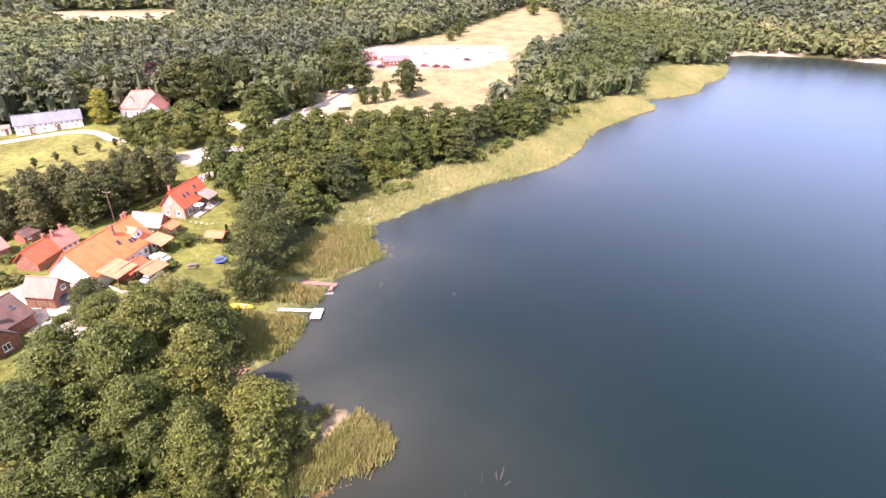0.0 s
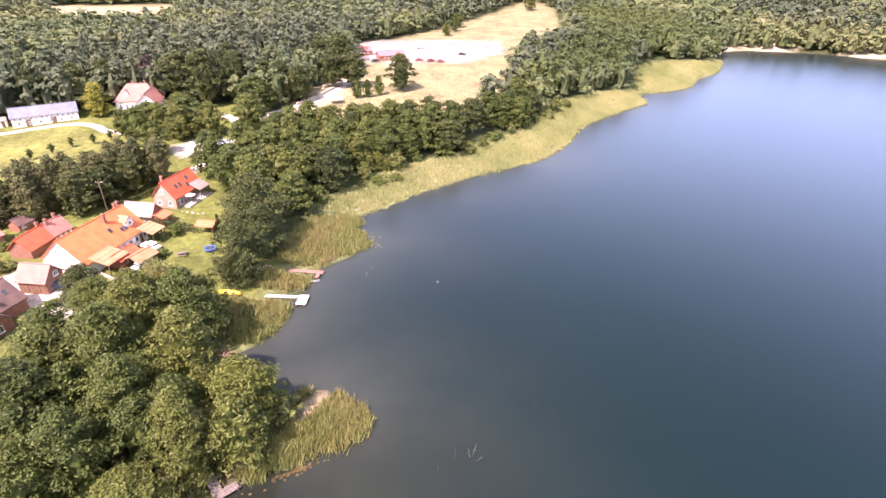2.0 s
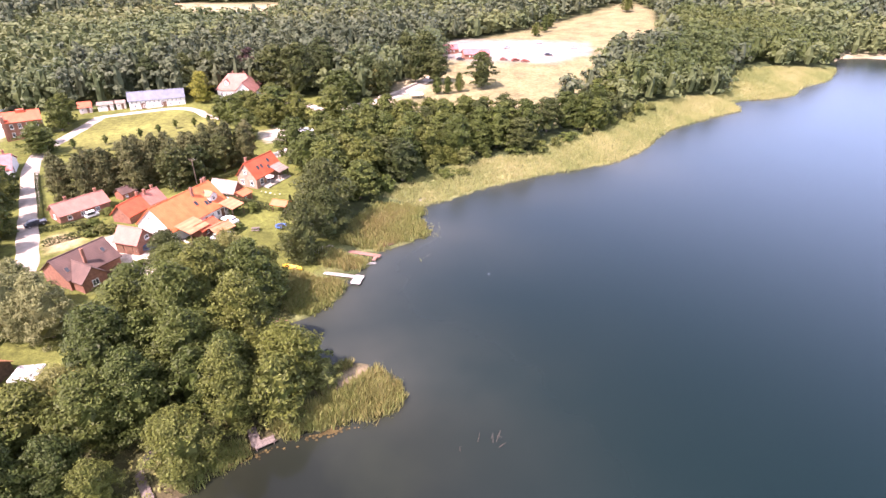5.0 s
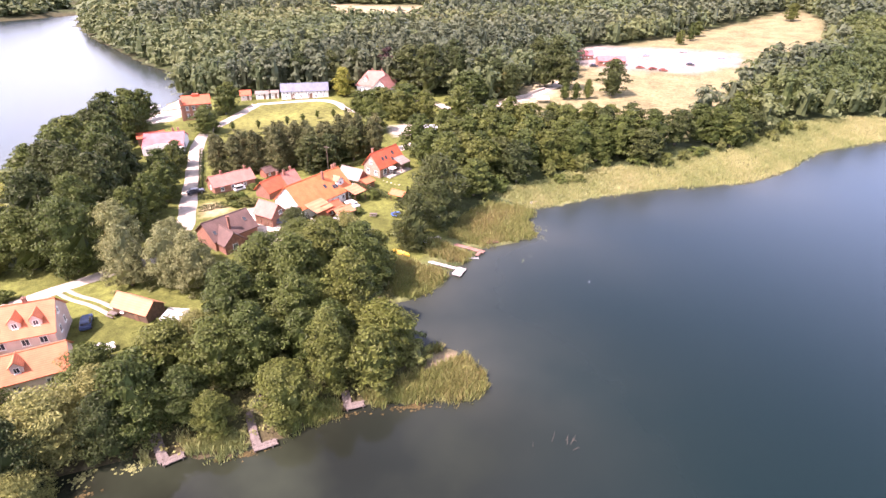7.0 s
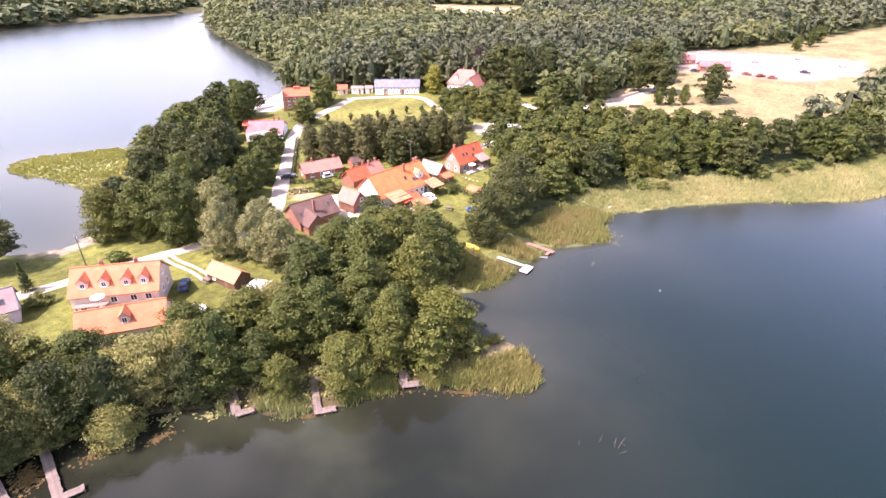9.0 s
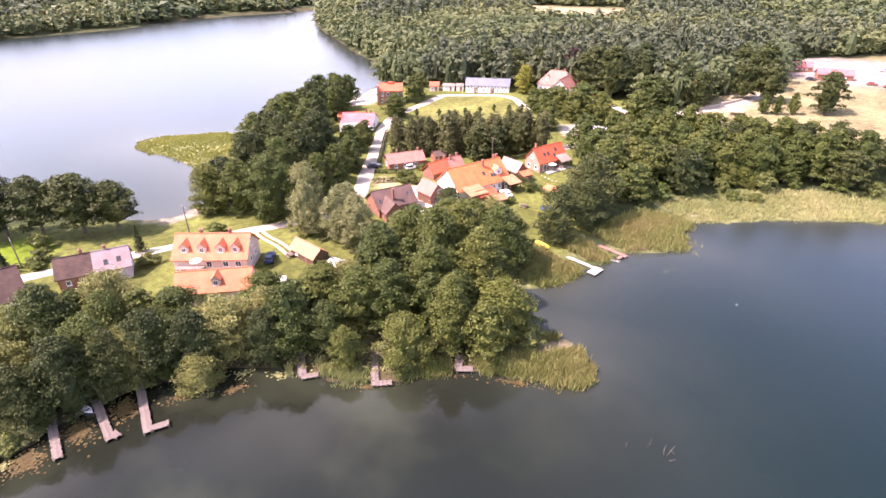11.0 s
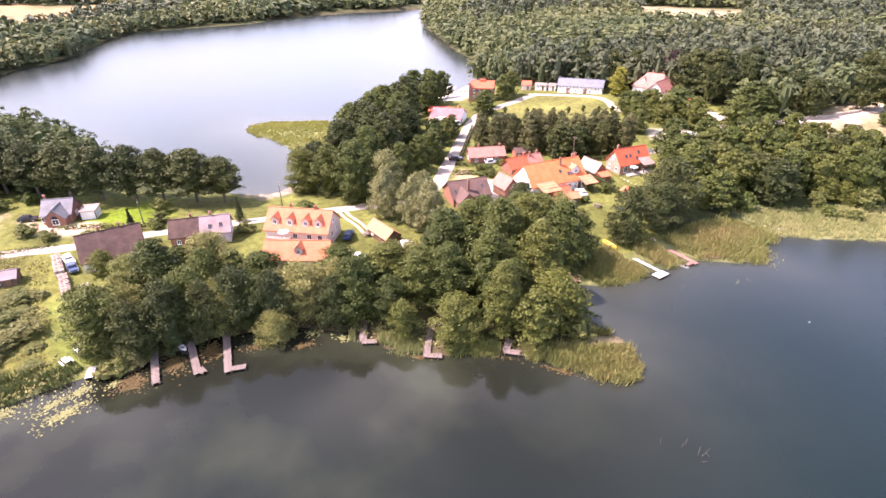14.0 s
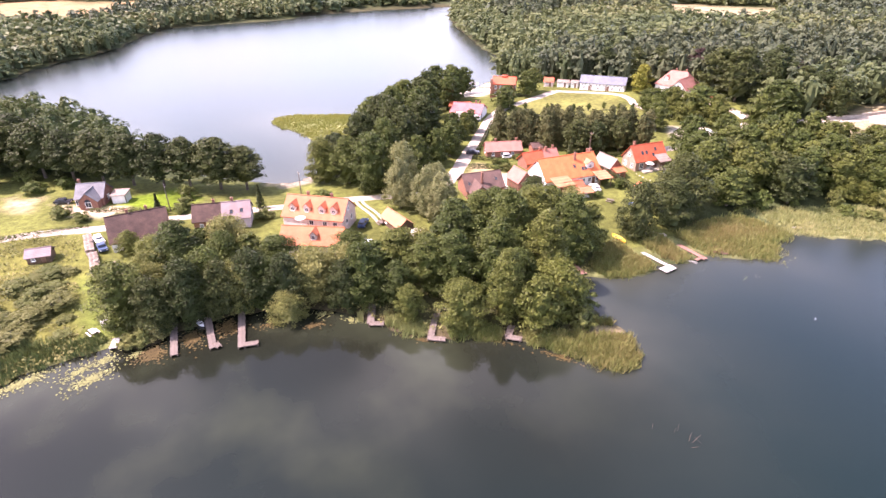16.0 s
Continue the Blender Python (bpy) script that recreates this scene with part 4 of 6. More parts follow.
for x, y, h, w in ((-34.6, 57, 3.8, 2.6), (-36.8, 58.6, 4.2, 2.8), (-39.5, 61, 4.2, 2.8), (-43, 63, 4.0, 2.6), (-154, -25, 3.2, 3), (-164, -27, 4, 3), (-132, -19, 2.6, 2.8), (-155, -18, 3, 2.4), (-126, -15, 2.2, 2.2), (-121, -7, 2, 2), (-119, 6, 2, 1.8), (-130, 9, 3.6, 2.2), (-39, 154, 7, 2.2), (-35.5, 153, 6, 2.2), (-32, 140, 2.6, 2.2), (-28, 143, 2.2, 2), (-76, 105, 3, 1.6), (-71, 98, 1.6, 1.2)):
    plant(SHRUB, x, y, h, w, "leafy green shrub on rough grass", "shrub", "shrub")
for x, y, h, w in ((-104.5, 91, 1.8, 1.6), (-102, 92.2, 2.2, 1.8), (-100.4, 88.6, 1.6, 1.5), (-98.5, 89.8, 2.4, 1.7), (-96.8, 91.6, 1.6, 1.4), (-93.4, 90, 1.6, 1.3), (-81.5, 79, 1.4, 1.7), (-80.4, 82.2, 1.4, 1.3), (-72.5, 106.8, 2.6, 1.5), (-90.5, 110, 1.8, 1.5), (-88.2, 109, 2.2, 1.5), (-102.5, 103, 2.0, 1.6), (-104.5, 98.5, 1.6, 1.5), (-58.5, 92.5, 1.4, 1.5), (-57, 95, 1.8, 1.6), (-109.5, 39, 2.4, 2.2), (-104.6, 22.8, 2.2, 2.4), (-122.4, 7.6, 2.8, 2.6), (-74.8, 90.4, 1.4, 1.2), (-66.5, 92, 1.6, 1.5)):
    plant(SHRUB, x, y, h, w, "small garden bush beside houses and fences", "shrub", "shrub", "bushes in the gardens")
for x, y, h, w in ((-70.4, -9.2, 2.2, 1.9), (-70.0, -7.2, 2.6, 2.0), (-70.4, -5.2, 2.4, 1.9), (-71.6, -6.6, 2.8, 2.2), (-71.4, -3.9, 2.0, 1.5)):
    plant(GREYSHRUB, x, y, h, w, "grey green willow shrub at the water's edge", "shrub", "shrub")
for x, y, h, w in ((-88, -19, 2.6, 3.4), (-86, -23, 2.2, 3.4), (-80, -26, 2.4, 3.4), (-93, -22, 2.4, 3), (-84, -31, 2.2, 3.2), (-91, -30, 2.4, 3.2), (-98, -26, 2, 3), (-78, -33, 2.4, 3.2), (-74, -29, 2, 2.6), (-100, -20, 1.8, 2.4)):
    plant(SCRUB, x, y, h, w, "low wild bush on the meadow", "bush", "bush", "bushes on the meadow")

_r = random.Random(41)
for k in range(30):
    x, y = _r.uniform(-104, -74), _r.uniform(-37, -18)
    plant(SCRUB, x, y, _r.uniform(0.7, 1.6), _r.uniform(1.2, 2.8), "low wild bush on the meadow", "bush", "bush", "bushes on the meadow")

# the inner trees of the point, between those along its edges
_r = random.Random(17)
for i in range(11):
    for k in range(24):
        x, y = -92 + 5.4 * i + _r.uniform(-1.6, 1.6), -8 + 4.6 * k + _r.uniform(-1.6, 1.6)
        h, w = _r.uniform(9, 12.5), _r.uniform(3.4, 4.4)
        h = h - 1.4 if x < -70 and y < 34 else h
        spot = (np.array([x]), np.array([y]))
        if inside(POINT, *spot)[0] and shore(*spot)[0] > 2.5 and all(math.hypot(x - a, y - b) > 4.4 for a, b in PLANTED):
            plant(MID if _r.random() < (0.8 if y > 30 else 0.55) else WILLOW, x, y, h, w, "leafy green tree inside the wooded point", group=BANK)

# the lakeside wood between field and reeds
_r = random.Random(23)
for i in range(26):
    for k in range(26):
        x, y = -76 + 6.2 * i + _r.uniform(-1.9, 1.9), 116 + 6.2 * k + _r.uniform(-1.9, 1.9)
        h, w, dark = _r.uniform(10, 13.5), _r.uniform(3.9, 5.2), _r.random() < 0.2
        if math.hypot(x, y) < 232 and inside(BELT, np.array([x]), np.array([y]))[0] and all(math.hypot(x - a, y - b) > 4.4 for a, b in PLANTED):
            plant(MIDDARK if dark else MID, x, y, h, w, "dark green tree in the lakeside wood" if dark else "round green tree in the lakeside wood", group="trees of the lakeside wood")

EDGE = np.array([(-46, 126), (-31, 149), (-10, 165), (4, 180), (18, 201), (33, 223)], float)
for k in range(15):
    u = k / 14 * (len(EDGE) - 1.001)
    a, f = EDGE[int(u)], u - int(u)
    x, y = a + (EDGE[int(u) + 1] - a) * f + np.array((_r.uniform(-1.2, 1.2), _r.uniform(-1.2, 1.2)))
    plant(SHRUB, float(x), float(y), _r.uniform(1.8, 5.5), _r.uniform(1.4, 3.2), "leafy shrub at the foot of the wood", "shrub", "shrub", "shrubs along the wood's edge")


for x, y, h, w in ((-36.6, 147.2, 6.5, 2.6), (-33.8, 149.0, 5.5, 2.2), (-31.5, 149.6, 3.4, 1.8)):
    plant(LIME, x, y, h, w, "yellow green young tree at the foot of the wood")


def woods():
    """The woods: every far tree joined, as nobody could count them."""
    rng = np.random.default_rng(5)
    def templates(count, size, pointed):
        """Five crowns: rounded ones, or the taller narrow ones of the pines."""
        if pointed:
            return [crown_of(rng, 15.0, rng.uniform(2.8, 3.4), 3.0, 16, count, size, 1.8, 0.8, loose=0.22, clump=0.26, seg=5, deep=0.76, body=0.44, out=1.1, levels=3) for k in range(5)]
        return [crown_of(rng, 13.0, rng.uniform(3.8, 4.5), 1.5, 18, count, size, 3.0, 0.8, loose=0.22, clump=0.24, seg=5, deep=0.76, body=0.44, out=1.1, levels=3) for k in range(5)]

    def grove(name, near, far, step, count, size, grow, keep, label, leaf=M_WOODS):
        a = np.arange(-1000, 560, step)
        b = np.arange(-160, 1050, step)
        x, y = (v.ravel() + rng.uniform(-0.42, 0.42, v.size) * step for v in np.meshgrid(a, b))
        r, az = np.hypot(x, y), np.degrees(np.arctan2(-x, y))
        ok = (r > near) & (r <= far) & (az > -44) & (az < 106) & keep(x, y)
        x, y = x[ok], y[ok]
        d = shore(x, y)
        ok = d > 2.0
        x, y, d = x[ok], y[ok], d[ok]
        z = height(x, y, d)
        pine = (ripple(x, y, 60, 4.0) + 0.4 * rng.normal(0, 1, len(x)) > 0.1) & (d > 26) & (leaf is M_WOODS)
        for nm, mat, pointed, who in (("broadleaf_" + name, leaf, False, ~pine), ("pine_" + name, M_PINE, True, pine)):
            tm = templates(count, size, pointed)
            chunks, tint = [], []
            where = np.nonzero(who)[0]
            for k, t in enumerate(tm):
                mine = where[k :: len(tm)]
                if not len(mine):
                    continue
                n = len(mine)
                ang, sc, tall = rng.uniform(0, 6.28, n), grow * rng.uniform(0.85, 1.25, n), rng.uniform(0.84, 1.14, n)
                c, s = (np.cos(ang) * sc)[:, None, None], (np.sin(ang) * sc)[:, None, None]
                v = np.empty((n,) + t.shape)
                v[..., 0] = t[None, ..., 0] * c - t[None, ..., 1] * s + x[mine][:, None, None]
                v[..., 1] = t[None, ..., 0] * s + t[None, ..., 1] * c + y[mine][:, None, None]
                v[..., 2] = t[None, ..., 2] * tall[:, None, None] + z[mine][:, None, None]
                chunks.append(v.reshape(-1, 3, 3))
                tint.append(np.repeat(np.clip(0.42 + 0.3 * ripple(x[mine], y[mine], 38, 8.0) + 0.13 * rng.normal(0, 1, n), 0, 1), t.shape[0]))
            if chunks:
                tagged(new(nm, quads(nm, np.concatenate(chunks), mat, np.concatenate(tint))), label, "woods", kind="stuff")

    def wild(x, y):
        open_ = inside(VILLAGE, x, y) | inside(FIELD, x, y) | inside(SAND, x, y) | inside(FAR_FIELD_A, x, y) | inside(FAR_FIELD_B, x, y) | inside(REEDS["belt"], x, y) | inside(REEDS["west"], x, y) | inside(MEADOW, x, y) | inside(SOUTH_WOOD, x, y) | inside(TRACK_SIDE, x, y)
        return ~(open_ | inside(BELT, x, y)) & ((np.hypot(x, y) > 215) | (y > 200)) & ~((x > -215) & (y < 165) & (x < -100))

    def belt(x, y):
        return inside(BELT, x, y)

    def south(x, y):
        return inside(SOUTH_WOOD, x, y)

    grove("shore_wood", 0, 400, 5.2, 420, 0.5, 1.0, south, "dense lakeside wood beyond the meadow", M_BELT)
    grove("wood_belt", 232, 700, 5.6, 360, 0.56, 1.1, belt, "dense green wood along the reeds", M_BELT)
    grove("woodland", 0, 310, 5.8, 140, 0.88, 1.1, wild, "dense mixed woodland")
    grove("woodland", 310, 460, 6.6, 72, 1.25, 1.18, wild, "dense mixed woodland farther off")
    grove("woodland", 460, 650, 8.2, 40, 1.7, 1.36, wild, "distant mixed forest")
    grove("woodland", 650, 1000, 11.5, 24, 2.6, 1.8, wild, "far forest on the rising ground")


woods()


# ---- reeds and water plants ----
# strips beside the jetties that are kept free of reeds
LANDINGS = ((-59.5, 29.6, -52.6, 27.0), (-51.6, 38.6, -43.4, 34.0), (-40.8, 47.0, -36.4, 44.4), (-50.5, 86.4, -39.2, 85.6), (-47.5, 95.9, -37.4, 94.6))


def reeds(name, poly, density, tall, label, width=0.1, material=None):
    material = material or M_REED
    rng = np.random.default_rng(len(name) * 7 + len(poly))
    lo, hi = poly.min(0), poly.max(0)
    n = int(density * np.prod(hi - lo))
    x, y = rng.uniform(lo[0], hi[0], n), rng.uniform(lo[1], hi[1], n)
    ok = inside(poly, x + 0.6 * ripple(x, y, 1.2, 3) + rng.normal(0, 0.5, n), y + 0.6 * ripple(x, y, 1.3, 6) + rng.normal(0, 0.5, n))
    ok &= ~inside(SPIT_SAND, x, y)
    for ax, ay, bx, by in LANDINGS:
        k = np.clip(((x - ax) * (bx - ax) + (y - ay) * (by - ay)) / ((bx - ax) ** 2 + (by - ay) ** 2), 0, 1)
        ok &= np.hypot(x - ax - k * (bx - ax), y - ay - k * (by - ay)) > 1.9
    x, y = x[ok], y[ok]
    z = np.maximum(height(x, y), -0.4)
    tone = np.clip(0.34 + 0.2 * ripple(x, y, 4, 2) + 0.38 * ripple(x, y, 15, 5) + 0.2 * rng.normal(0, 1, len(x)), 0, 1)
    n = len(x)
    out = []
    for k in range(3):
        h = tall * (0.78 + 0.22 * ripple(x, y, 3.5, 1) + 0.2 * ripple(x, y, 1.1, 4)) * rng.uniform(0.7, 1.15, n)
        a = rng.uniform(0, 6.28, n)
        dx, dy = np.cos(a) * width * rng.uniform(0.6, 1.3, n), np.sin(a) * width * rng.uniform(0.6, 1.3, n)
        lx, ly = rng.normal(0.05, 0.26, n) * h, rng.normal(0.05, 0.26, n) * h
        ox, oy = rng.normal(0, 0.18, n), rng.normal(0, 0.18, n)
        p = np.stack([x + ox, y + oy, z - 0.3], 1)
        side, lean = np.stack([dx, dy, 0 * h], 1), np.stack([lx, ly, h + 0.3], 1)
        out.append(np.stack([p - side * 0.5, p + side * 0.5, p + lean * 0.65 + side, p + lean], 1))
    v = np.concatenate(out)
    tagged(new(name, quads(name, v, material, np.tile(tone, 3))), label, "reeds", kind="stuff")


reeds("reed_bed", REEDS["spit"], 34, 1.6, "tall green reeds on the tip of the point", 0.09, M_SEDGE)
reeds("reed_bed", REEDS["bay"], 24, 1.5, "yellow green reeds beside the white jetty", 0.1, M_SEDGE)
reeds("reed_bed", REEDS["between"], 20, 1.7, "reeds between the jetties", 0.1, M_SEDGE)
reeds("reed_bed", REEDS["north_bay"], 14, 1.5, "olive green reeds and sedge in the bay", 0.1, M_SEDGE)
reeds("reed_bed", REEDS["low_bank"], 24, 1.2, "pale reeds between the small jetties")
reeds("reed_bed", REEDS["south"], 12, 1.4, "green reeds along the meadow shore", 0.1, M_RUSH)
reeds("reed_bed", REEDS["belt"], 7.0, 1.05, "long pale reed belt between wood and lake", 0.11)
reeds("reed_bed", REEDS["west"], 4.6, 0.5, "yellow green reed island on the western lake", 0.26, M_ISLAND)
for outer, thin in ((area((-34, 103), (-27, 107), (-28, 110), (-33, 106)), 5), (area((-31.5, 110.5), (-28, 111), (-28.5, 113.5), (-32, 113)), 5), (area((-30.2, 94.6), (-28.6, 95), (-28.4, 97), (-29.8, 96.6)), 5),
                    (area((4, 157), (13, 163), (22, 174), (30, 186), (26, 190), (12, 170)), 1.2), (area((30, 198), (40, 208), (44, 216), (38, 214), (30, 204)), 1.2)):
    reeds("reed_bed", outer, thin, 0.75, "thin pale reeds standing out in the water", 0.14)


def pads(name, material, label, spots, size):
    """Round notched leaves afloat, thicker towards the middle of each patch."""
    rng = np.random.default_rng(len(label))
    spot = []
    for cx, cy, rx, ry, turn, n in spots:
        a, r = rng.uniform(0, 6.28, n), np.abs(rng.normal(0, 0.55, n)) * (1 + 0.35 * np.sin(5 * rng.random(n) + cx))
        u, v, c, s = rx * r * np.cos(a), ry * r * np.sin(a), math.cos(radians(turn)), math.sin(radians(turn))
        spot.append(np.stack([cx + u * c - v * s, cy + u * s + v * c], 1))
    spot = np.concatenate(spot)
    verts, faces = [], []
    for px, py in spot[shore(spot[:, 0], spot[:, 1]) < -0.2]:
        rad, spin = size * rng.uniform(0.6, 1.3), rng.uniform(0, 6.28)
        k, lift = len(verts), 0.015 + 0.02 * rng.random()
        verts.append((px, py, lift))
        for q in range(8):
            t = spin + q * 5.7 / 7
            verts.append((px + rad * math.cos(t), py + rad * math.sin(t), lift + 0.03 * rng.random()))
        faces += [(k, k + q + 1, k + q + 2) for q in range(7)]
    tagged(new(name, mesh_from(name, verts, faces, material)), label, "water plants", kind="stuff")


pads("lily_pads", M_LILY, "pale yellow green lily pads on dark water", [(-64.6, -15.2, 1.5, 3.6, 20, 520), (-68.4, -13.2, 1.9, 3.0, 20, 230), (-67.6, -16.6, 1.6, 3.4, 20, 240), (-69.2, -24.2, 1.6, 4.6, 12, 760), (-62.0, 21.0, 1.4, 2.8, -30, 130), (-57.5, 24.6, 1.0, 2.0, -50, 90), (-66.5, 13.5, 1.2, 2.6, -10, 80), (-67.6, -8.6, 0.8, 1.6, 30, 80)], 0.135)
pads("water_weed", M_WEED, "brown floating weed between the jetties", [(-66.2, -6.4, 2.6, 2.4, 20, 620), (-67.2, -0.2, 2.6, 1.9, 0, 560), (-67, 5.6, 2.8, 2.0, 0, 520), (-64, 12.5, 1.4, 2.4, 0, 160), (-59.5, 18.5, 0.8, 2.2, -20, 140), (-46.5, 32.2, 0.8, 3.4, -50, 160), (-39.5, 42.8, 0.7, 4.0, -52, 160), (-31, 48.6, 0.8, 4.0, -60, 160)], 0.17)


# ---- buildings ----
def window_part(parent, m, w, h, frame_mat=None, arched=False, name="window"):
    """A window: a frame with a sill, glazing bars and a pane behind it, laid against a wall. m: its middle, facing out along -y."""
    b = 0.09
    bm = bmesh.new()
    rings = []
    for y in (-0.07, 0.05):
        for k in (0, b):
            rings.append([bm.verts.new(p) for p in ((-w / 2 + k, y, -h / 2 + k), (w / 2 - k, y, -h / 2 + k), (w / 2 - k, y, h / 2 - k), (-w / 2 + k, y, h / 2 - k))])
    for p, q in ((0, 1), (1, 3), (3, 2), (2, 0)):
        for i in range(4):
            bm.faces.new((rings[p][i], rings[p][(i + 1) % 4], rings[q][(i + 1) % 4], rings[q][i]))
    bmesh.ops.recalc_face_normals(bm, faces=bm.faces)
    f = part(name, bm, frame_mat or M_FRAME, parent)
    f.matrix_basis = m
    part("pane", boxed(-w / 2 + b, -0.03, -h / 2 + b, w / 2 - b, 0.04, h / 2 - b), M_GLASS, f)
    part("glazing_bar", boxed(-0.03, -0.06, -h / 2 + b, 0.03, -0.032, h / 2 - b), frame_mat or M_FRAME, f)
    part("sill", boxed(-w / 2 - 0.08, -0.16, -h / 2 - 0.07, w / 2 + 0.08, 0.02, -h / 2 - 0.003), frame_mat or M_FRAME, f)
    if arched:
        bm = bmesh.new()
        bmesh.ops.create_cone(bm, cap_ends=True, segments=16, radius1=w / 2, radius2=w / 2, depth=0.1, matrix=Matrix.Translation((0, -0.01, h / 2)) @ pose(0, 0, 0, 90))
        part("arch", bm, M_GLASS, f)
    return f


def roof_slabs(length, half, eave, ridge, over, thick=0.16):
    """Two slopes and a ridge cap as one shape."""
    bm = bmesh.new()
    rise = (ridge - eave) / half
    x = length / 2 + over
    lift = thick + 0.02
    for s in (-1, 1):
        yo, zo = s * (half + over), eave - over * rise
        pts = [(-x, yo, zo + lift), (x, yo, zo + lift), (x, 0, ridge + lift), (-x, 0, ridge + lift)]
        face_up(bm, pts if s < 0 else pts[::-1], thick)
    m = Matrix.Translation((0, 0, ridge + lift)) @ pose(0, 0, 0, 0, 90)
    bmesh.ops.create_cone(bm, cap_ends=True, segments=8, radius1=0.13, radius2=0.13, depth=2 * x, matrix=m)
    return bm


def hip_slabs(length, half, eave, ridge, over, hip, thick=0.16):
    """Four slopes: the ridge stops short of both ends by hip, with a cap along it."""
    bm = bmesh.new()
    x, y, e, k = length / 2 + over, half + over, eave - over * (ridge - eave) / half + thick, length / 2 - hip
    for pts in ([(-x, -y, e), (x, -y, e), (k, 0, ridge + thick), (-k, 0, ridge + thick)], [(x, y, e), (-x, y, e), (-k, 0, ridge + thick), (k, 0, ridge + thick)], [(x, -y, e), (x, y, e), (k, 0, ridge + thick)], [(-x, y, e), (-x, -y, e), (-k, 0, ridge + thick)]):
        face_up(bm, pts, thick)
    bmesh.ops.create_cone(bm, cap_ends=True, segments=8, radius1=0.13, radius2=0.13, depth=2 * k, matrix=Matrix.Translation((0, 0, ridge + thick)) @ pose(0, 0, 0, 0, 90))
    return bm


def gable_walls(length, half, eave, ridge, low=-0.6):
    bm = bmesh.new()
    prof = [(-half, low), (half, low), (half, eave), (0, ridge), (-half, eave)]
    a = [bm.verts.new((-length / 2, y, z)) for y, z in prof]
    b = [bm.verts.new((length / 2, y, z)) for y, z in prof]
    bm.faces.new(a[::-1])
    bm.faces.new(b)
    for i in range(5):
        j = (i + 1) % 5
        bm.faces.new((a[i], a[j], b[j], b[i]))
    bmesh.ops.recalc_face_normals(bm, faces=bm.faces)
    return bm


def side_pose(side, u, z, length, half):
    if side == "f":
        return pose(u, -half - 0.02, z)
    if side == "b":
        return pose(u, half + 0.02, z, 0, 0, 180)
    if side == "l":
        return pose(-length / 2 - 0.02, u, z, 0, 0, -90)
    return pose(length / 2 + 0.02, u, z, 0, 0, 90)


def chimney(h, u, v, base, top, material=None, w=0.5):
    bm = boxed(u - w / 2, v - w / 2, base, u + w / 2, v + w / 2, top)
    box(bm, u - w / 2 - 0.07, v - w / 2 - 0.07, top, u + w / 2 + 0.07, v + w / 2 + 0.07, top + 0.12)
    c = part("chimney", bm, material or M_BRICK, h, "brick chimney")
    part("flue", cyl(0.12, 0.11, top + 0.12, top + 0.36, 8, u, v), M_POST, c)


def dormer(h, u, half, eave, ridge, wall, roof, w=1.5, back=0.25):
    """A small gabled window house on the front slope."""
    rise = (ridge - eave) / half
    y0 = -half * (1 - back)
    z0 = eave + back * (ridge - eave)
    zt, zr = z0 + 1.25, z0 + 2.05
    bm = bmesh.new()
    front = [bm.verts.new(p) for p in ((u - w / 2, y0, z0 - 0.1), (u + w / 2, y0, z0 - 0.1), (u + w / 2, y0, zt), (u, y0, zr), (u - w / 2, y0, zt))]
    rear = [bm.verts.new((v.co.x, y0 + max(0.05, (v.co.z - z0) / rise), v.co.z)) for v in front]
    bm.faces.new(front)
    bm.faces.new(rear[::-1])
    for i in range(5):
        j = (i + 1) % 5
        bm.faces.new((front[j], front[i], rear[i], rear[j]))
    bmesh.ops.recalc_face_normals(bm, faces=bm.faces)
    d = part("dormer", bm, wall, h, "small gabled roof dormer")
    bm = bmesh.new()
    for s in (-1, 1):
        xo, zo = u + s * (w / 2 + 0.22), zt - 0.22 * 0.8 / (w / 2)
        pts = [(xo, y0 - 0.25, zo + 0.14), (u, y0 - 0.25, zr + 0.14), (u, y0 + (zr - z0) / rise + 0.1, zr + 0.14), (xo, y0 + (zo - z0) / rise + 0.2, zo + 0.14)]
        face_up(bm, pts, 0.12)
    part("dormer_roof", bm, roof, d)
    window_part(h, pose(u, y0 - 0.02, z0 + 0.62), 0.8, 0.95, name="dormer_window")


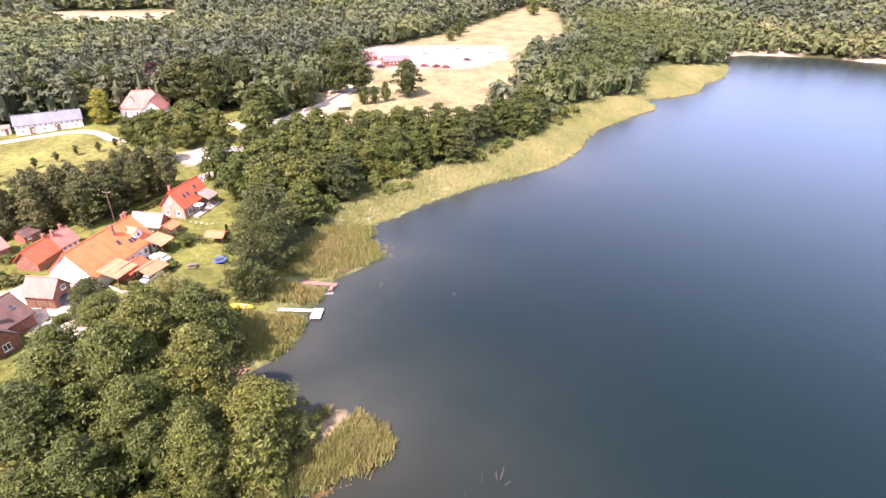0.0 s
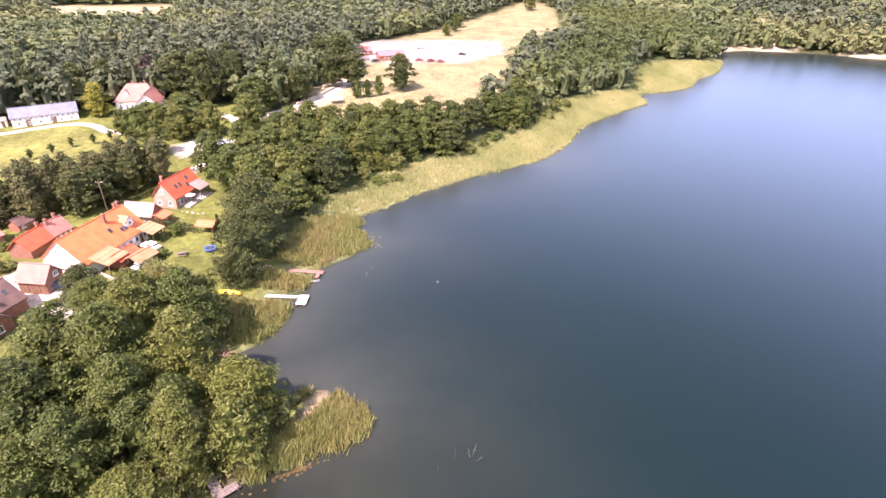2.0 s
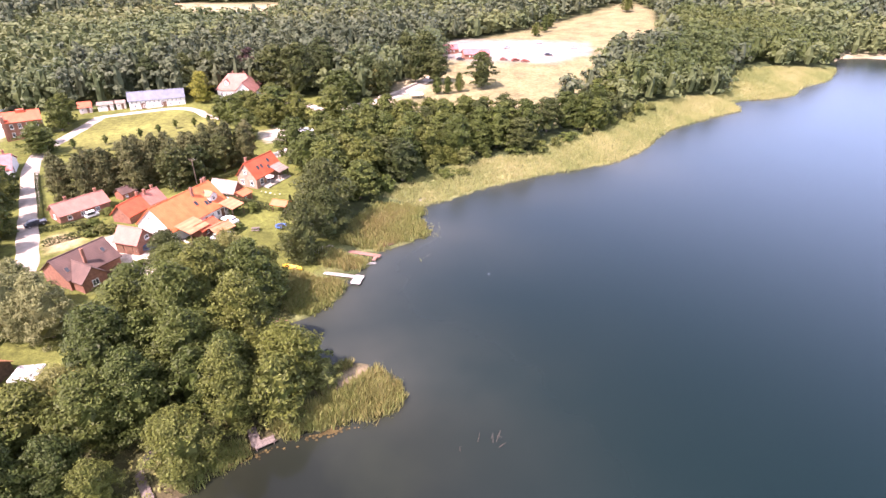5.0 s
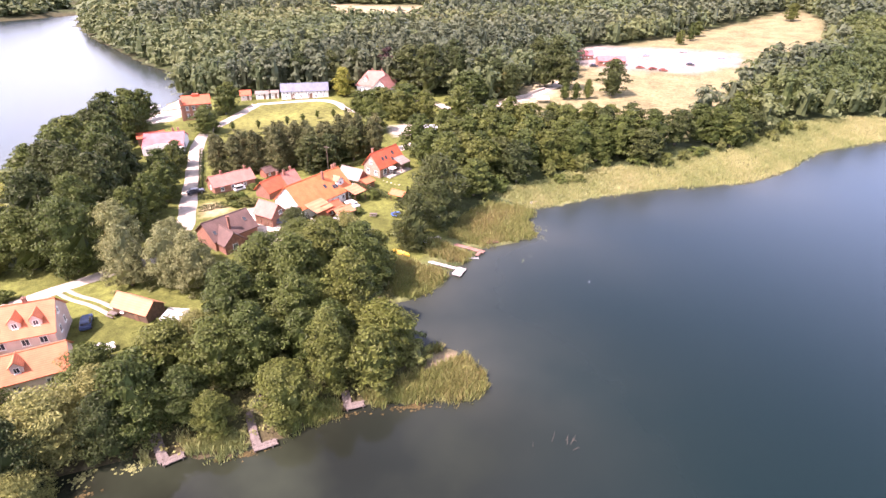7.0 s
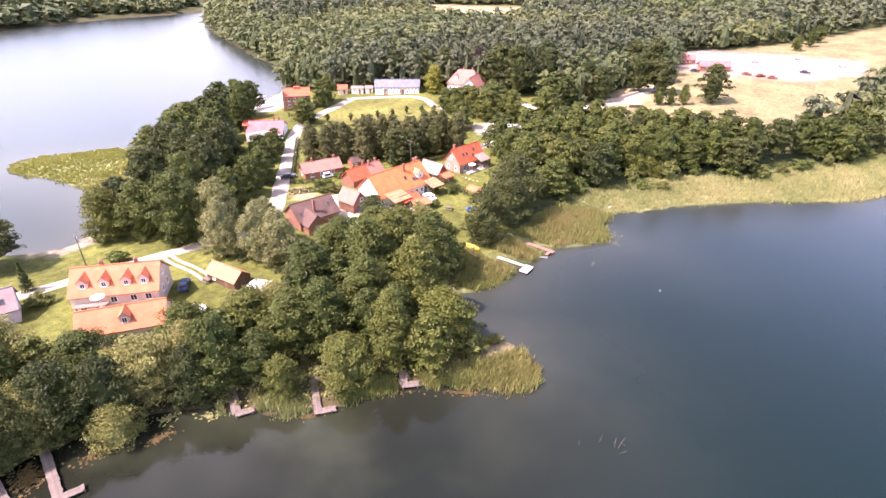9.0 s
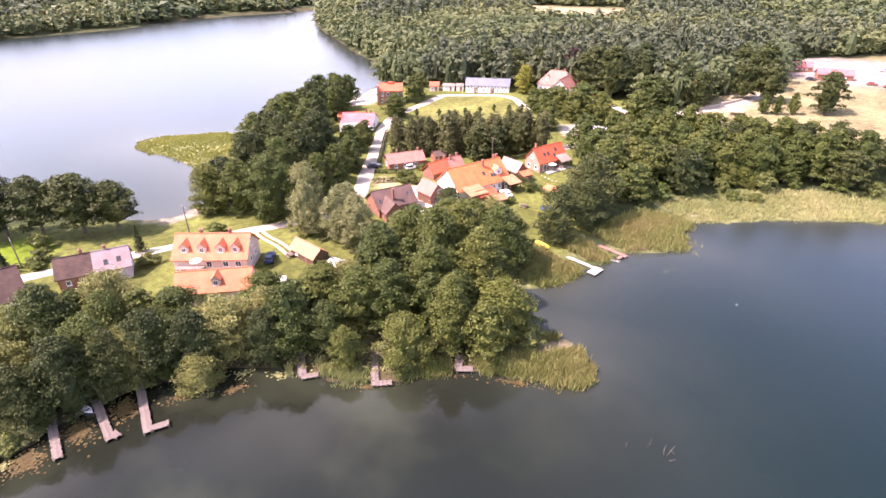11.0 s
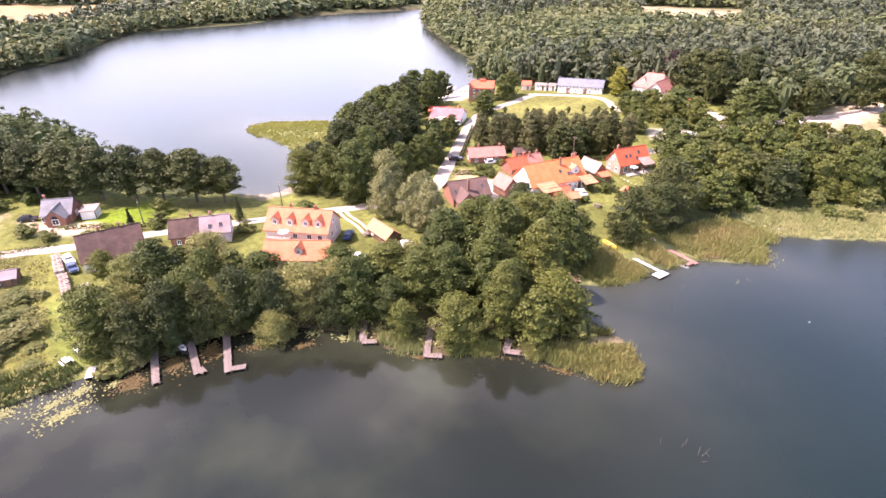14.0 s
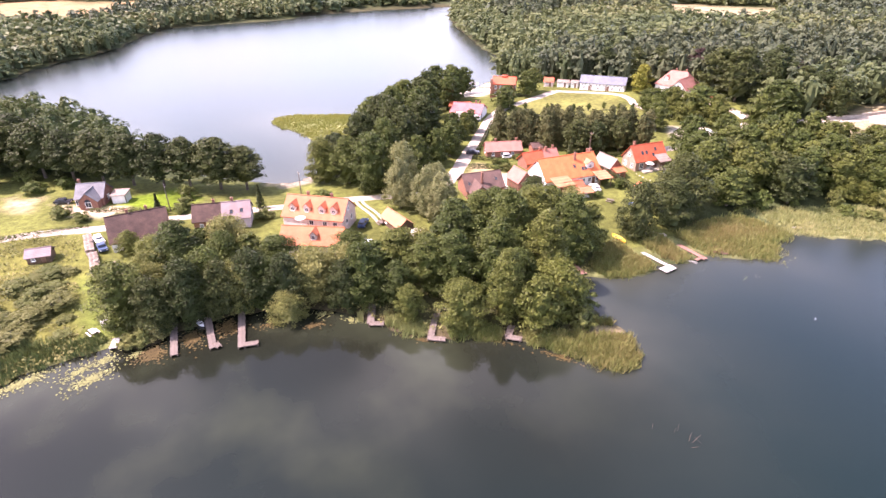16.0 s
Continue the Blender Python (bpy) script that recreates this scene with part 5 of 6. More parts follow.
def house(name, a, b, half, eave, ridge, wall, roof, label, category="house", over=0.35, windows=(), chimneys=(), dormers=(), doors=(), skylights=(), base=None, group="", hip=0.0):
    """A gabled house along its ridge line from a to b; heights count from the ground. Its front lies to the right of a to b."""
    a, b = Vector(a), Vector(b)
    mid, length = (a + b) / 2, (b - a).length
    g = ground_at(*mid) if base is None else base
    h = thing(name, pose(mid.x, mid.y, g, 0, 0, math.degrees(math.atan2(b.y - a.y, b.x - a.x))), label, category, group)
    part("wall", boxed(-length / 2, -half, -0.6, length / 2, half, eave) if hip else gable_walls(length, half, eave, ridge), wall, h)
    r = part("roof", hip_slabs(length, half, eave, ridge, over, hip) if hip else roof_slabs(length, half, eave, ridge, over), roof, h)
    for u, v in chimneys:
        chimney(h, u, v, ridge - abs(v) * (ridge - eave) / half - 0.4, ridge + 0.9)
    for u in dormers:
        dormer(h, u, half, eave, ridge, wall, roof)
    for side, u, z, w, hh in windows:
        window_part(h, side_pose(side, u, z, length, half), w, hh)
    for side, u, w, hh in doors:
        d = part("door", boxed(-w / 2, -0.06, -0.2, w / 2, 0.05, hh, bevel=0.02), M_DOOR, h)
        d.matrix_basis = side_pose(side, u, 0, length, half)
        part("handle", boxed(w / 2 - 0.18, -0.12, 0.95, w / 2 - 0.08, -0.06, 1.1), M_CHROME, d)
    rise = (ridge - eave) / half
    for u, k in skylights:
        s = part("skylight", boxed(-0.4, -0.55, 0.0, 0.4, 0.55, 0.08, bevel=0.03), M_DOOR, h, "roof window")
        s.matrix_basis = pose(u, -half * (1 - k), eave + k * (ridge - eave) + 0.19, math.degrees(math.atan(rise)))
        part("pane", boxed(-0.33, -0.48, 0.08, 0.33, 0.48, 0.095), M_GLASS, s)
    return h, r


def lean_to(h, x0, x1, y0, y1, z_high, z_low, roof, posts=True, wall=None, name="porch_roof", label="lean-to roof on posts"):
    """A single-slope roof from y0 (high, at the house) out to y1, on posts or walls."""
    bm = bmesh.new()
    pts = [(x0, y0, z_high), (x0, y1, z_low), (x1, y1, z_low), (x1, y0, z_high)]
    face_up(bm, pts, 0.16)
    p = part(name, bm, roof, h, label)
    if posts:
        for x in (x0 + 0.25, x1 - 0.25):
            k = y1 + (0.3 if y1 < y0 else -0.3)
            part("post", boxed(x - 0.08, k - 0.08, -0.6, x + 0.08, k + 0.08, z_low - 0.1), M_WOOD, h)
    if wall:
        yy = sorted((y0, y1))
        part("annex_wall", boxed(x0 + 0.3, yy[0] + 0.3, -0.6, x1 - 0.3, yy[1] - 0.05, z_low - 0.12), wall, h)
    return p


def row(side, us, z, w, h):
    return [(side, u, z, w, h) for u in us]


# the big house with four dormers
big, _ = house("house", (-98.4, 27.5), (-88.6, 37.6), 4.1, 3.7, 7.1, M_CREAM, M_SALMON, "peach two-storey house with orange roof and four dormers", dormers=(-4.9, -1.5, 2.1, 4.9), chimneys=((-2.3, 0.2), (3.4, 0.1)),
                windows=row("f", (-0.2, 3.0, 5.4), 2.6, 1.1, 1.2) + row("f", (-5.4, -3.0), 1.1, 1.1, 1.5) + row("r", (-1.4, 1.4), 2.4, 0.9, 1.2) + row("r", (0.0,), 5.0, 0.8, 1.0))
lean_to(big, -6.3, -1.0, -4.1, -5.4, 2.35, 2.25, M_PALEROOF, True, None, "balcony", "narrow balcony on posts")
house("house", (-87.6, 22.6), (-79.8, 32.9), 3.2, 2.7, 5.2, M_CREAM, M_SALMON, "low front house with orange roof and single dormer", dormers=(0.6,), windows=row("r", (-0.8, 1.2), 1.5, 0.9, 1.1) + row("f", (-4, 0, 4), 1.4, 1.0, 1.1), doors=(("r", -2.2, 0.9, 2.0),))

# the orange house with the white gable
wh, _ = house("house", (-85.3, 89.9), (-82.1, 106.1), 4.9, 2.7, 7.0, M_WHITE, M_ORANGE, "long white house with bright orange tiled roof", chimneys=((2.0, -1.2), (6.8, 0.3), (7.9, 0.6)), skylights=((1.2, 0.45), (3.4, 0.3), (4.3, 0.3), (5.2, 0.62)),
               windows=row("f", (1.2, 3.0, 4.8, 7.2), 1.4, 0.9, 1.2) + row("l", (0.9,), 4.6, 0.7, 0.9), doors=(("f", 6.1, 0.9, 2.0),))
lean_to(wh, -7.2, -1.8, -4.4, -8.8, 3.3, 2.35, M_BEIGEROOF)
lean_to(wh, 5.6, 9.6, -4.6, -8.4, 3.4, 2.5, M_BEIGEROOF)
dormer(wh, 5.6, 5.0, 2.7, 7.0, M_WHITE, M_BEIGEROOF, 2.2, 0.3)

house("garage", (-89.7, 85.6), (-84.3, 85.2), 2.2, 2.6, 4.9, M_BRICK, M_PINK, "brick garage with faded pink tiled roof", "garage", windows=row("r", (0.6,), 2.9, 1.0, 0.9), doors=(("f", -1.6, 1.7, 1.9), ("f", 0.6, 1.7, 1.9), ("f", 2.1, 0.8, 1.9)))
brown, _ = house("house", (-91.4, 70.2), (-88.8, 79.8), 3.9, 2.4, 5.3, M_BRICK, M_BROWN, "brick house with dull brown roof and front wing", chimneys=((-0.6, -2.6),), windows=row("r", (-1.8, 1.6), 1.4, 1.0, 1.1), skylights=((3.4, 0.5), (-4.0, 0.35)))
wing = part("wing_wall", gable_walls(5.0, 2.3, 2.2, 4.3), M_BRICK, brown)
wing.matrix_basis = pose(-2.2, -4.4, 0, 0, 0, 90)
wing_roof = part("wing_roof", roof_slabs(6.4, 2.3, 2.2, 4.3, 0.3), M_BROWN, brown)
wing_roof.matrix_basis = pose(-2.2, -3.7, 0, 0, 0, 90)
window_part(brown, pose(-2.2, -6.92, 1.3), 1.2, 1.2)
house("cottage", (-113.2, 92.9), (-108.6, 102.6), 2.8, 2.0, 3.9, M_BRICK, M_PINK, "low cottage with pinkish tiled roof beside the road", "cottage", chimneys=((-2.2, 0.3), (4.2, 0.2)), windows=row("f", (-3.4, -0.6, 2.6), 1.1, 0.9, 1.0) + row("l", (0,), 1.2, 0.9, 1.0))
house("house", (-98.0, 95.2), (-97.4, 101.8), 2.4, 1.9, 4.1, M_BRICK, M_RED, "brick house with bright red tiled roof", chimneys=((2.6, 0.2),))
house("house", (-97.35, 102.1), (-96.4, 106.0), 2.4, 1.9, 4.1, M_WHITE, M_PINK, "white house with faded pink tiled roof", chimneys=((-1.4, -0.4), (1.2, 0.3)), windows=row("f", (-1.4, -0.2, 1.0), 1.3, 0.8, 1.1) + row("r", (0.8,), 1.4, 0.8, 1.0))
east, _ = house("house", (-80.5, 119.6), (-78.5, 129.8), 3.0, 2.7, 6.2, M_TAN, M_RED, "tan house with steep red roof and roof windows", chimneys=((-3.6, 0.8),), skylights=((-2.4, 0.45), (-1.0, 0.45), (1.0, 0.25), (2.2, 0.6)), windows=row("l", (-1.5, 1.4), 1.2, 1.0, 1.3) + row("l", (0.2,), 3.9, 0.9, 1.0) + row("f", (-3.2, -0.6), 1.2, 1.3, 1.6), doors=(("f", 1.4, 1.6, 2.0),))
lean_to(east, 1.2, 5.2, -1.8, -5.4, 3.9, 2.5, M_PALEROOF, True, None)
house("barn", (-85.7, 113.4), (-79.1, 112.7), 1.9, 2.2, 4.3, M_REDWOOD, M_PALEROOF, "wooden barn with pale sheet roof", "barn", windows=row("f", (-1.8, 1.5), 1.2, 0.7, 0.7), doors=(("r", 0.0, 1.6, 1.9),))


def hut(name, x, y, yaw, length, half, eave, ridge, wall, roof, label, category="hut", opened=False):
    """A small gabled shelter: walled, or open on four posts."""
    h = thing(name, pose(x, y, ground_at(x, y), 0, 0, yaw), label, category)
    if opened:
        for sx in (-1, 1):
            for sy in (-1, 1):
                part("post", boxed(sx * (length / 2 - 0.15) - 0.07, sy * (half - 0.15) - 0.07, -0.4, sx * (length / 2 - 0.15) + 0.07, sy * (half - 0.15) + 0.07, eave + 0.1), M_WOOD, h)
        part("beam", boxed(-length / 2, -half + 0.05, eave - 0.12, length / 2, -half + 0.2, eave + 0.05), M_WOOD, h)
        part("beam", boxed(-length / 2, half - 0.2, eave - 0.12, length / 2, half - 0.05, eave + 0.05), M_WOOD, h)
    else:
        part("wall", gable_walls(length, half, eave, ridge), wall, h)
        d = part("door", boxed(-0.42, -0.05, -0.2, 0.42, 0.04, min(1.9, eave - 0.1)), M_DOOR, h)
        d.matrix_basis = side_pose("f", length * 0.2, 0, length, half)
        window_part(h, side_pose("f", -length * 0.22, eave * 0.6, length, half), 0.7, 0.6)
    part("roof", roof_slabs(length, half, eave, ridge, 0.3, 0.1), roof, h)
    return h


hut("shed", -77.0, 94.8, 79, 5.0, 1.7, 1.8, 2.7, M_REDWOOD, M_RED, "red-brown shed with flat red roof", "shed")
hut("pavilion", -73.2, 94.4, 70, 4.4, 1.9, 1.9, 2.7, M_WOOD, M_BEIGEROOF, "open garden pavilion with orange roof", "pavilion", True)
hut("shed", -78.0, 112.2, 80, 3.0, 1.8, 1.9, 2.5, M_REDWOOD, M_SALMON, "small red-brown shed beside the barn", "shed")
hut("pavilion", -66.2, 109.3, -5, 3.6, 1.4, 1.9, 2.5, M_WOOD, M_SALMON, "small garden shelter with orange roof", "pavilion", True)
hut("shed", -107.0, 108.0, 72, 3.6, 1.6, 1.7, 2.7, M_REDWOOD, M_BROWN, "dark red hut under the trees", "shed")
hut("boathouse", -83.0, 46.9, 3.5, 7.8, 1.9, 1.8, 3.3, M_WOOD, M_BEIGEROOF, "dark wooden shed with orange roof", "shed")
hut("shed", -109.3, -22.1, 78, 4.2, 1.7, 1.6, 2.6, M_WOOD, M_MAUVE, "low wooden shed with mauve roof on the meadow", "shed")
hut("hut", -172.5, 170.5, 40, 4.0, 2.0, 2.2, 3.6, M_CREAM, M_RED, "small kiosk with red roof by the lawn", "kiosk")
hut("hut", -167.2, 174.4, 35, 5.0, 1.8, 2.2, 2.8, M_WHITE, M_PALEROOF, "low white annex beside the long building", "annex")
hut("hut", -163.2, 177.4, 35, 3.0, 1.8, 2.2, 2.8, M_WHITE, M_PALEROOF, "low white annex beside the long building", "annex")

# the cottages on the lane
house("house", (-109.6, -9.0), (-109.0, 2.4), 4.8, 2.0, 6.0, M_WHITE, M_OLDROOF, "old house with dark mossy tiled roof", chimneys=((-1.6, 0.3), (2.2, 0.3)), windows=row("f", (2.2, 4.4), 1.3, 0.9, 1.1) + row("r", (-2.0, 1.6), 1.3, 0.9, 1.1) + row("f", (-3.6, -1.4), 1.3, 0.9, 1.1), doors=(("f", 3.3, 0.9, 1.9),))
house("cottage", (-108.0, 8.2), (-106.2, 13.5), 3.2, 2.6, 5.2, M_BRICK, M_OLDROOF, "half of a double cottage with dark brown roof", "cottage", chimneys=((1.6, 0.2),), windows=row("f", (-1.2, 1.2), 1.4, 0.8, 1.0))
house("cottage", (-106.1, 13.8), (-104.1, 19.6), 3.2, 2.6, 5.2, M_LILAC, M_MAUVE, "half of a double cottage with mauve roof", "cottage", chimneys=((-0.6, 0.2),), windows=row("r", (0.5,), 1.5, 0.9, 1.0), skylights=((-0.8, 0.35), (1.4, 0.4)))
grey, _ = house("house", (-139.6, -14.2), (-137.2, -8.4), 3.2, 2.4, 5.0, M_BRICK, M_GREYROOF, "brick house with grey sheet roof and cross gable", chimneys=((-3.0, 0.8),), windows=row("f", (-2.8,), 1.3, 1.1, 1.2) + row("r", (0.0,), 1.4, 1.2, 1.2))
wing = part("wing_wall", gable_walls(4.4, 2.1, 2.4, 4.4), M_BRICK, grey)
wing.matrix_basis = pose(0.6, -3.4, 0, 0, 0, 90)
wing_roof = part("wing_roof", roof_slabs(5.6, 2.1, 2.4, 4.4, 0.3), M_GREYROOF, grey)
wing_roof.matrix_basis = pose(0.6, -2.8, 0, 0, 0, 90)
window_part(grey, pose(0.6, -5.66, 1.5), 1.4, 1.4, arched=True)
lean_to(grey, 4.4, 8.2, 1.5, -2.5, 2.6, 2.3, M_PALEROOF, True, M_WHITE)

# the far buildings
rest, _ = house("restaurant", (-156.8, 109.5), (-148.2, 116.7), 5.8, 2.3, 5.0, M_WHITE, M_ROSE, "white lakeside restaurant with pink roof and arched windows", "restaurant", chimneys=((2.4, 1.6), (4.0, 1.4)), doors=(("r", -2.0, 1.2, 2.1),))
for k in range(6):
    window_part(rest, pose(-4.4 + 1.76 * k, -6.27, 0.85), 1.0, 1.2, arched=True)
front = bmesh.new()
rim = [(-5.9, 0.0)] + [(-5.9 + 11.8 * i / 12, 2.1 + 1.2 * math.sin(math.pi * i / 12)) for i in range(13)] + [(5.9, 0.0)]
face = front.faces.new([front.verts.new((u, -6.25, z)) for u, z in rim])
pushed = bmesh.ops.extrude_face_region(front, geom=[face])
bmesh.ops.translate(front, vec=(0, 0.4, 0), verts=[v for v in pushed["geom"] if isinstance(v, bmesh.types.BMVert)])
bmesh.ops.recalc_face_normals(front, faces=front.faces)
part("facade", front, M_WHITE, rest, "white curved front gable")
hut("annex", -163.5, 116.5, 52, 8.0, 3.0, 2.4, 3.3, M_BRICK, M_RED, "low annex with dark red roof behind the restaurant", "annex")
redh, _ = house("house", (-176.5, 142.2), (-169.8, 149.0), 4.0, 5.6, 7.8, M_BRICK, M_RED, "tall red brick house with red roof by the lake", windows=row("f", (-3.3, -1.1, 1.1, 3.3), 4.2, 0.9, 1.5) + row("f", (-3.3, -1.1, 1.1, 3.3), 1.6, 0.9, 1.4) + row("r", (-1.5, 1.5), 4.2, 0.9, 1.4))
part("stair_tower", boxed(-5.6, -4.3, -0.6, -4.6, -3.2, 7.6, bevel=0.05), M_BRICK, redh, "narrow brick corner tower")
part("cupola", boxed(-1.2, -0.8, 7.4, 1.2, 0.8, 8.5, bevel=0.08), M_RED, redh, "small roof cupola")
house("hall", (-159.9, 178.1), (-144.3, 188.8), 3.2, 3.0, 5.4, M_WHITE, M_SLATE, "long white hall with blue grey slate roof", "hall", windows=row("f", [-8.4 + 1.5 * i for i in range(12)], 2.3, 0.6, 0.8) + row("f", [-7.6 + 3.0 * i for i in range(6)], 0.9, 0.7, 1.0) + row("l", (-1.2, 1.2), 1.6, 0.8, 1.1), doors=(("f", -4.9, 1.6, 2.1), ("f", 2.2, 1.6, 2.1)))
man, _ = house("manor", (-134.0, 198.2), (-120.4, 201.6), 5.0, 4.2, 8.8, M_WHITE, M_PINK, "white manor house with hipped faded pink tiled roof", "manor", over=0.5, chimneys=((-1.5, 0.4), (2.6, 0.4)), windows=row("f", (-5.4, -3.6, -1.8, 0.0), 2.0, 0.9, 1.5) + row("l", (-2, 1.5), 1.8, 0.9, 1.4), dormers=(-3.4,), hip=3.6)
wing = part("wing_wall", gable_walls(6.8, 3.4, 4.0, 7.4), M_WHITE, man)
wing.matrix_basis = pose(4.6, -7.0, 0, 0, 0, 90)
wing_roof = part("wing_roof", roof_slabs(9.6, 3.4, 4.0, 7.4, 0.4), M_PINK, man)
wing_roof.matrix_basis = pose(4.6, -5.7, 0, 0, 0, 90)
window_part(man, pose(4.6, -10.42, 5.0), 1.0, 1.2)
hut("annex", -110.5, 194.5, 14, 7.0, 2.2, 2.4, 3.8, M_CREAM, M_SALMON, "low annex with orange roof beside the manor", "annex")
for dx in (-1.0, 1.0):
    window_part(man, pose(4.6 + dx, -10.42, 2.0), 0.9, 1.4)
house("stable", (-70.0, 303), (-58.5, 309), 3.0, 2.4, 4.2, M_BRICK, M_ROSE, "long low stable with faded red roof on sand", "stable", windows=row("f", (-4, -2, 0, 2, 4), 1.5, 0.8, 0.7))
house("stable", (-52.5, 293), (-40.0, 298.5), 3.0, 2.4, 4.2, M_BRICK, M_ROSE, "long low stable with faded red roof on sand", "stable", windows=row("f", (-4, -2, 0, 2, 4), 1.5, 0.8, 0.7))


# ---- jetties ----
def jetty(legs, deck, label, high=0.45, group=""):
    """A plank jetty. legs: (x0, y0, x1, y1, width) runs; planks lie across each run on two beams and posts."""
    x0, y0 = legs[0][0], legs[0][1]
    j = thing("jetty", pose(x0, y0, 0), label, "jetty", group)
    for ax, ay, bx, by, w in legs:
        a, b = Vector((ax - x0, ay - y0)), Vector((bx - x0, by - y0))
        n, yaw = (b - a).length, math.degrees(math.atan2(b.y - a.y, b.x - a.x))
        m = pose(a.x, a.y, high, 0, 0, yaw)
        rng = random.Random(int(n * 100))
        deck_part = new("deck")
        deck_part.parent, deck_part.matrix_basis = j, m
        board = bpy.data.meshes.new("plank")
        bm = boxed(0, -w / 2, -0.045, 0.18, w / 2, 0)
        bm.to_mesh(board)
        bm.free()
        board.materials.append(deck)
        for k in range(max(1, int(n / 0.2))):
            piece = new("plank", board)
            piece.parent = deck_part
            piece.matrix_basis = pose(0.2 * k, rng.uniform(-0.04, 0.04), rng.uniform(-0.012, 0.012), 0, 0, rng.uniform(-1.5, 1.5)) @ Matrix.Diagonal((1, rng.uniform(0.95, 1.05), 1, 1))
        for side in (-0.38, 0.38):
            part("beam", boxed(0, side * w - 0.06, -0.2, n, side * w + 0.06, -0.05), M_POST, j).matrix_basis = m
        for k in range(int(n / 2.2) + 1):
            for side in (-0.46, 0.46):
                p = part("post", cyl(0.075, 0.065, -1.9, rng.uniform(0.05, 0.3), 7, min(0.15 + 2.2 * k, n - 0.1), side * w), M_POST, j)
                p.matrix_basis = m
    return j


SMALL = "wooden jetties on the wooded shore"
jetty([(-72.5, -2.2, -63.2, -3.4, 1.15)], M_DECK, "straight grey wooden jetty among water weed", group=SMALL)
jetty([(-71.5, 3.2, -61.8, 2.3, 1.15), (-63.1, 2.9, -61.6, 3.3, 0.9)], M_DECK, "grey wooden jetty with short side landing", group=SMALL)
jetty([(-70.5, 8.9, -59.6, 6.3, 1.2), (-60.2, 6.7, -59.4, 9.0, 1.1)], M_DECK, "weathered grey jetty with an end landing", group=SMALL)
jetty([(-59.5, 29.6, -54.2, 26.8, 1.3), (-54.4, 26.6, -53.0, 28.9, 1.1)], M_DECK, "dark jetty under overhanging willow branches", group=SMALL)
jetty([(-51.6, 38.6, -45.2, 33.5, 1.1), (-45.6, 33.2, -43.6, 35.6, 1.1)], M_DECK, "grey wooden jetty bent at its end", group=SMALL)
jetty([(-40.8, 47.0, -38.6, 44.6, 1.2), (-38.9, 44.4, -36.9, 46.3, 1.2)], M_DECK, "short grey jetty at the reed edge", group=SMALL)
jetty([(-50.5, 86.4, -40.2, 86.2, 0.9), (-39.2, 86.9, -39.2, 83.6, 1.9)], M_WHITEDECK, "white painted jetty with square end platform")
jetty([(-47.5, 95.9, -37.4, 95.0, 1.1), (-38.4, 94.6, -38.4, 93.0, 0.7)], M_REDDECK, "red-brown wooden jetty beside the reeds")
jetty([(-39.2, 99.3, -36.6, 101.2, 1.3)], M_REDDECK, "small detached landing at the reed edge")
jetty([(-52.5, 70.3, -46.4, 69.6, 1.4)], M_REDDECK, "dark red jetty in the shaded bay", 0.5)
jetty([(-73.3, -10.9, -70.6, -11.7, 1.2)], M_WHITEDECK, "short pale landing stage on the meadow shore")
jetty([(-36.2, 124.8, -35.0, 127.8, 1.2)], M_WHITEDECK, "pale raft moored at the reed edge", 0.3)


# ---- cars and boats ----
def car(x, y, yaw, paint, label, van=False):
    c = thing("car", pose(x, y, ground_at(x, y) + 0.05, 0, 0, yaw), label, "car")
    h = 1.95 if van else 1.45
    bm = boxed(-2.15, -0.86, 0.32, 2.15, 0.86, 0.92, bevel=0.14)
    part("body", bm, paint, c)
    bm = boxed(-1.9 if van else -1.45, -0.76, 0.86, 1.2 if van else 0.75, 0.76, h, bevel=0.06)
    for v in bm.verts:
        if v.co.z > h - 0.2:
            v.co.x *= 0.82
            v.co.y *= 0.86
    part("cabin", bm, paint, c)
    a, b = (-1.8, 1.1) if van else (-1.36, 0.66)
    part("windscreen", boxed(b - 0.05, -0.62, 0.98, b + 0.16, 0.62, h - 0.18, bevel=0.03), M_GLASS, c)
    part("rear_window", boxed(a - 0.14, -0.6, 1.0, a + 0.06, 0.6, h - 0.2, bevel=0.03), M_GLASS, c)
    for s in (-1, 1):
        part("side_window", boxed(a + 0.2, s * 0.72 - 0.05, 0.98, b - 0.25, s * 0.72 + 0.05, h - 0.2, bevel=0.02), M_GLASS, c)
        for u in (-1.35, 1.35):
            w = part("wheel", cyl(0.32, 0.32, -0.1, 0.1, 14), M_TYRE, c)
            w.matrix_basis = pose(u, s * 0.8, 0.32, 90)
            part("rim", cyl(0.18, 0.18, -0.115, 0.115, 10), M_CHROME, w)
        part("headlight", boxed(2.06, s * 0.6 - 0.16, 0.62, 2.17, s * 0.6 + 0.16, 0.76, bevel=0.02), M_FRAME, c)
    return c


P_WHITE = plain("white_car_paint", (0.70, 0.71, 0.72), (0.80, 0.81, 0.82), 1, 0.25, 0, 5)
P_SILVER = plain("silver_car_paint", (0.36, 0.39, 0.44), (0.46, 0.49, 0.54), 1, 0.25, 0, 5)
P_BLUE = plain("blue_car_paint", (0.03, 0.05, 0.10), (0.05, 0.08, 0.16), 1, 0.25, 0, 5)
P_MIDBLUE = plain("bright_blue_plastic", (0.02, 0.08, 0.32), (0.03, 0.13, 0.45), 1, 0.4, 0, 5)
P_YELLOW = plain("yellow_boat_paint", (0.62, 0.36, 0.03), (0.75, 0.47, 0.06), 1, 0.4, 0, 5)
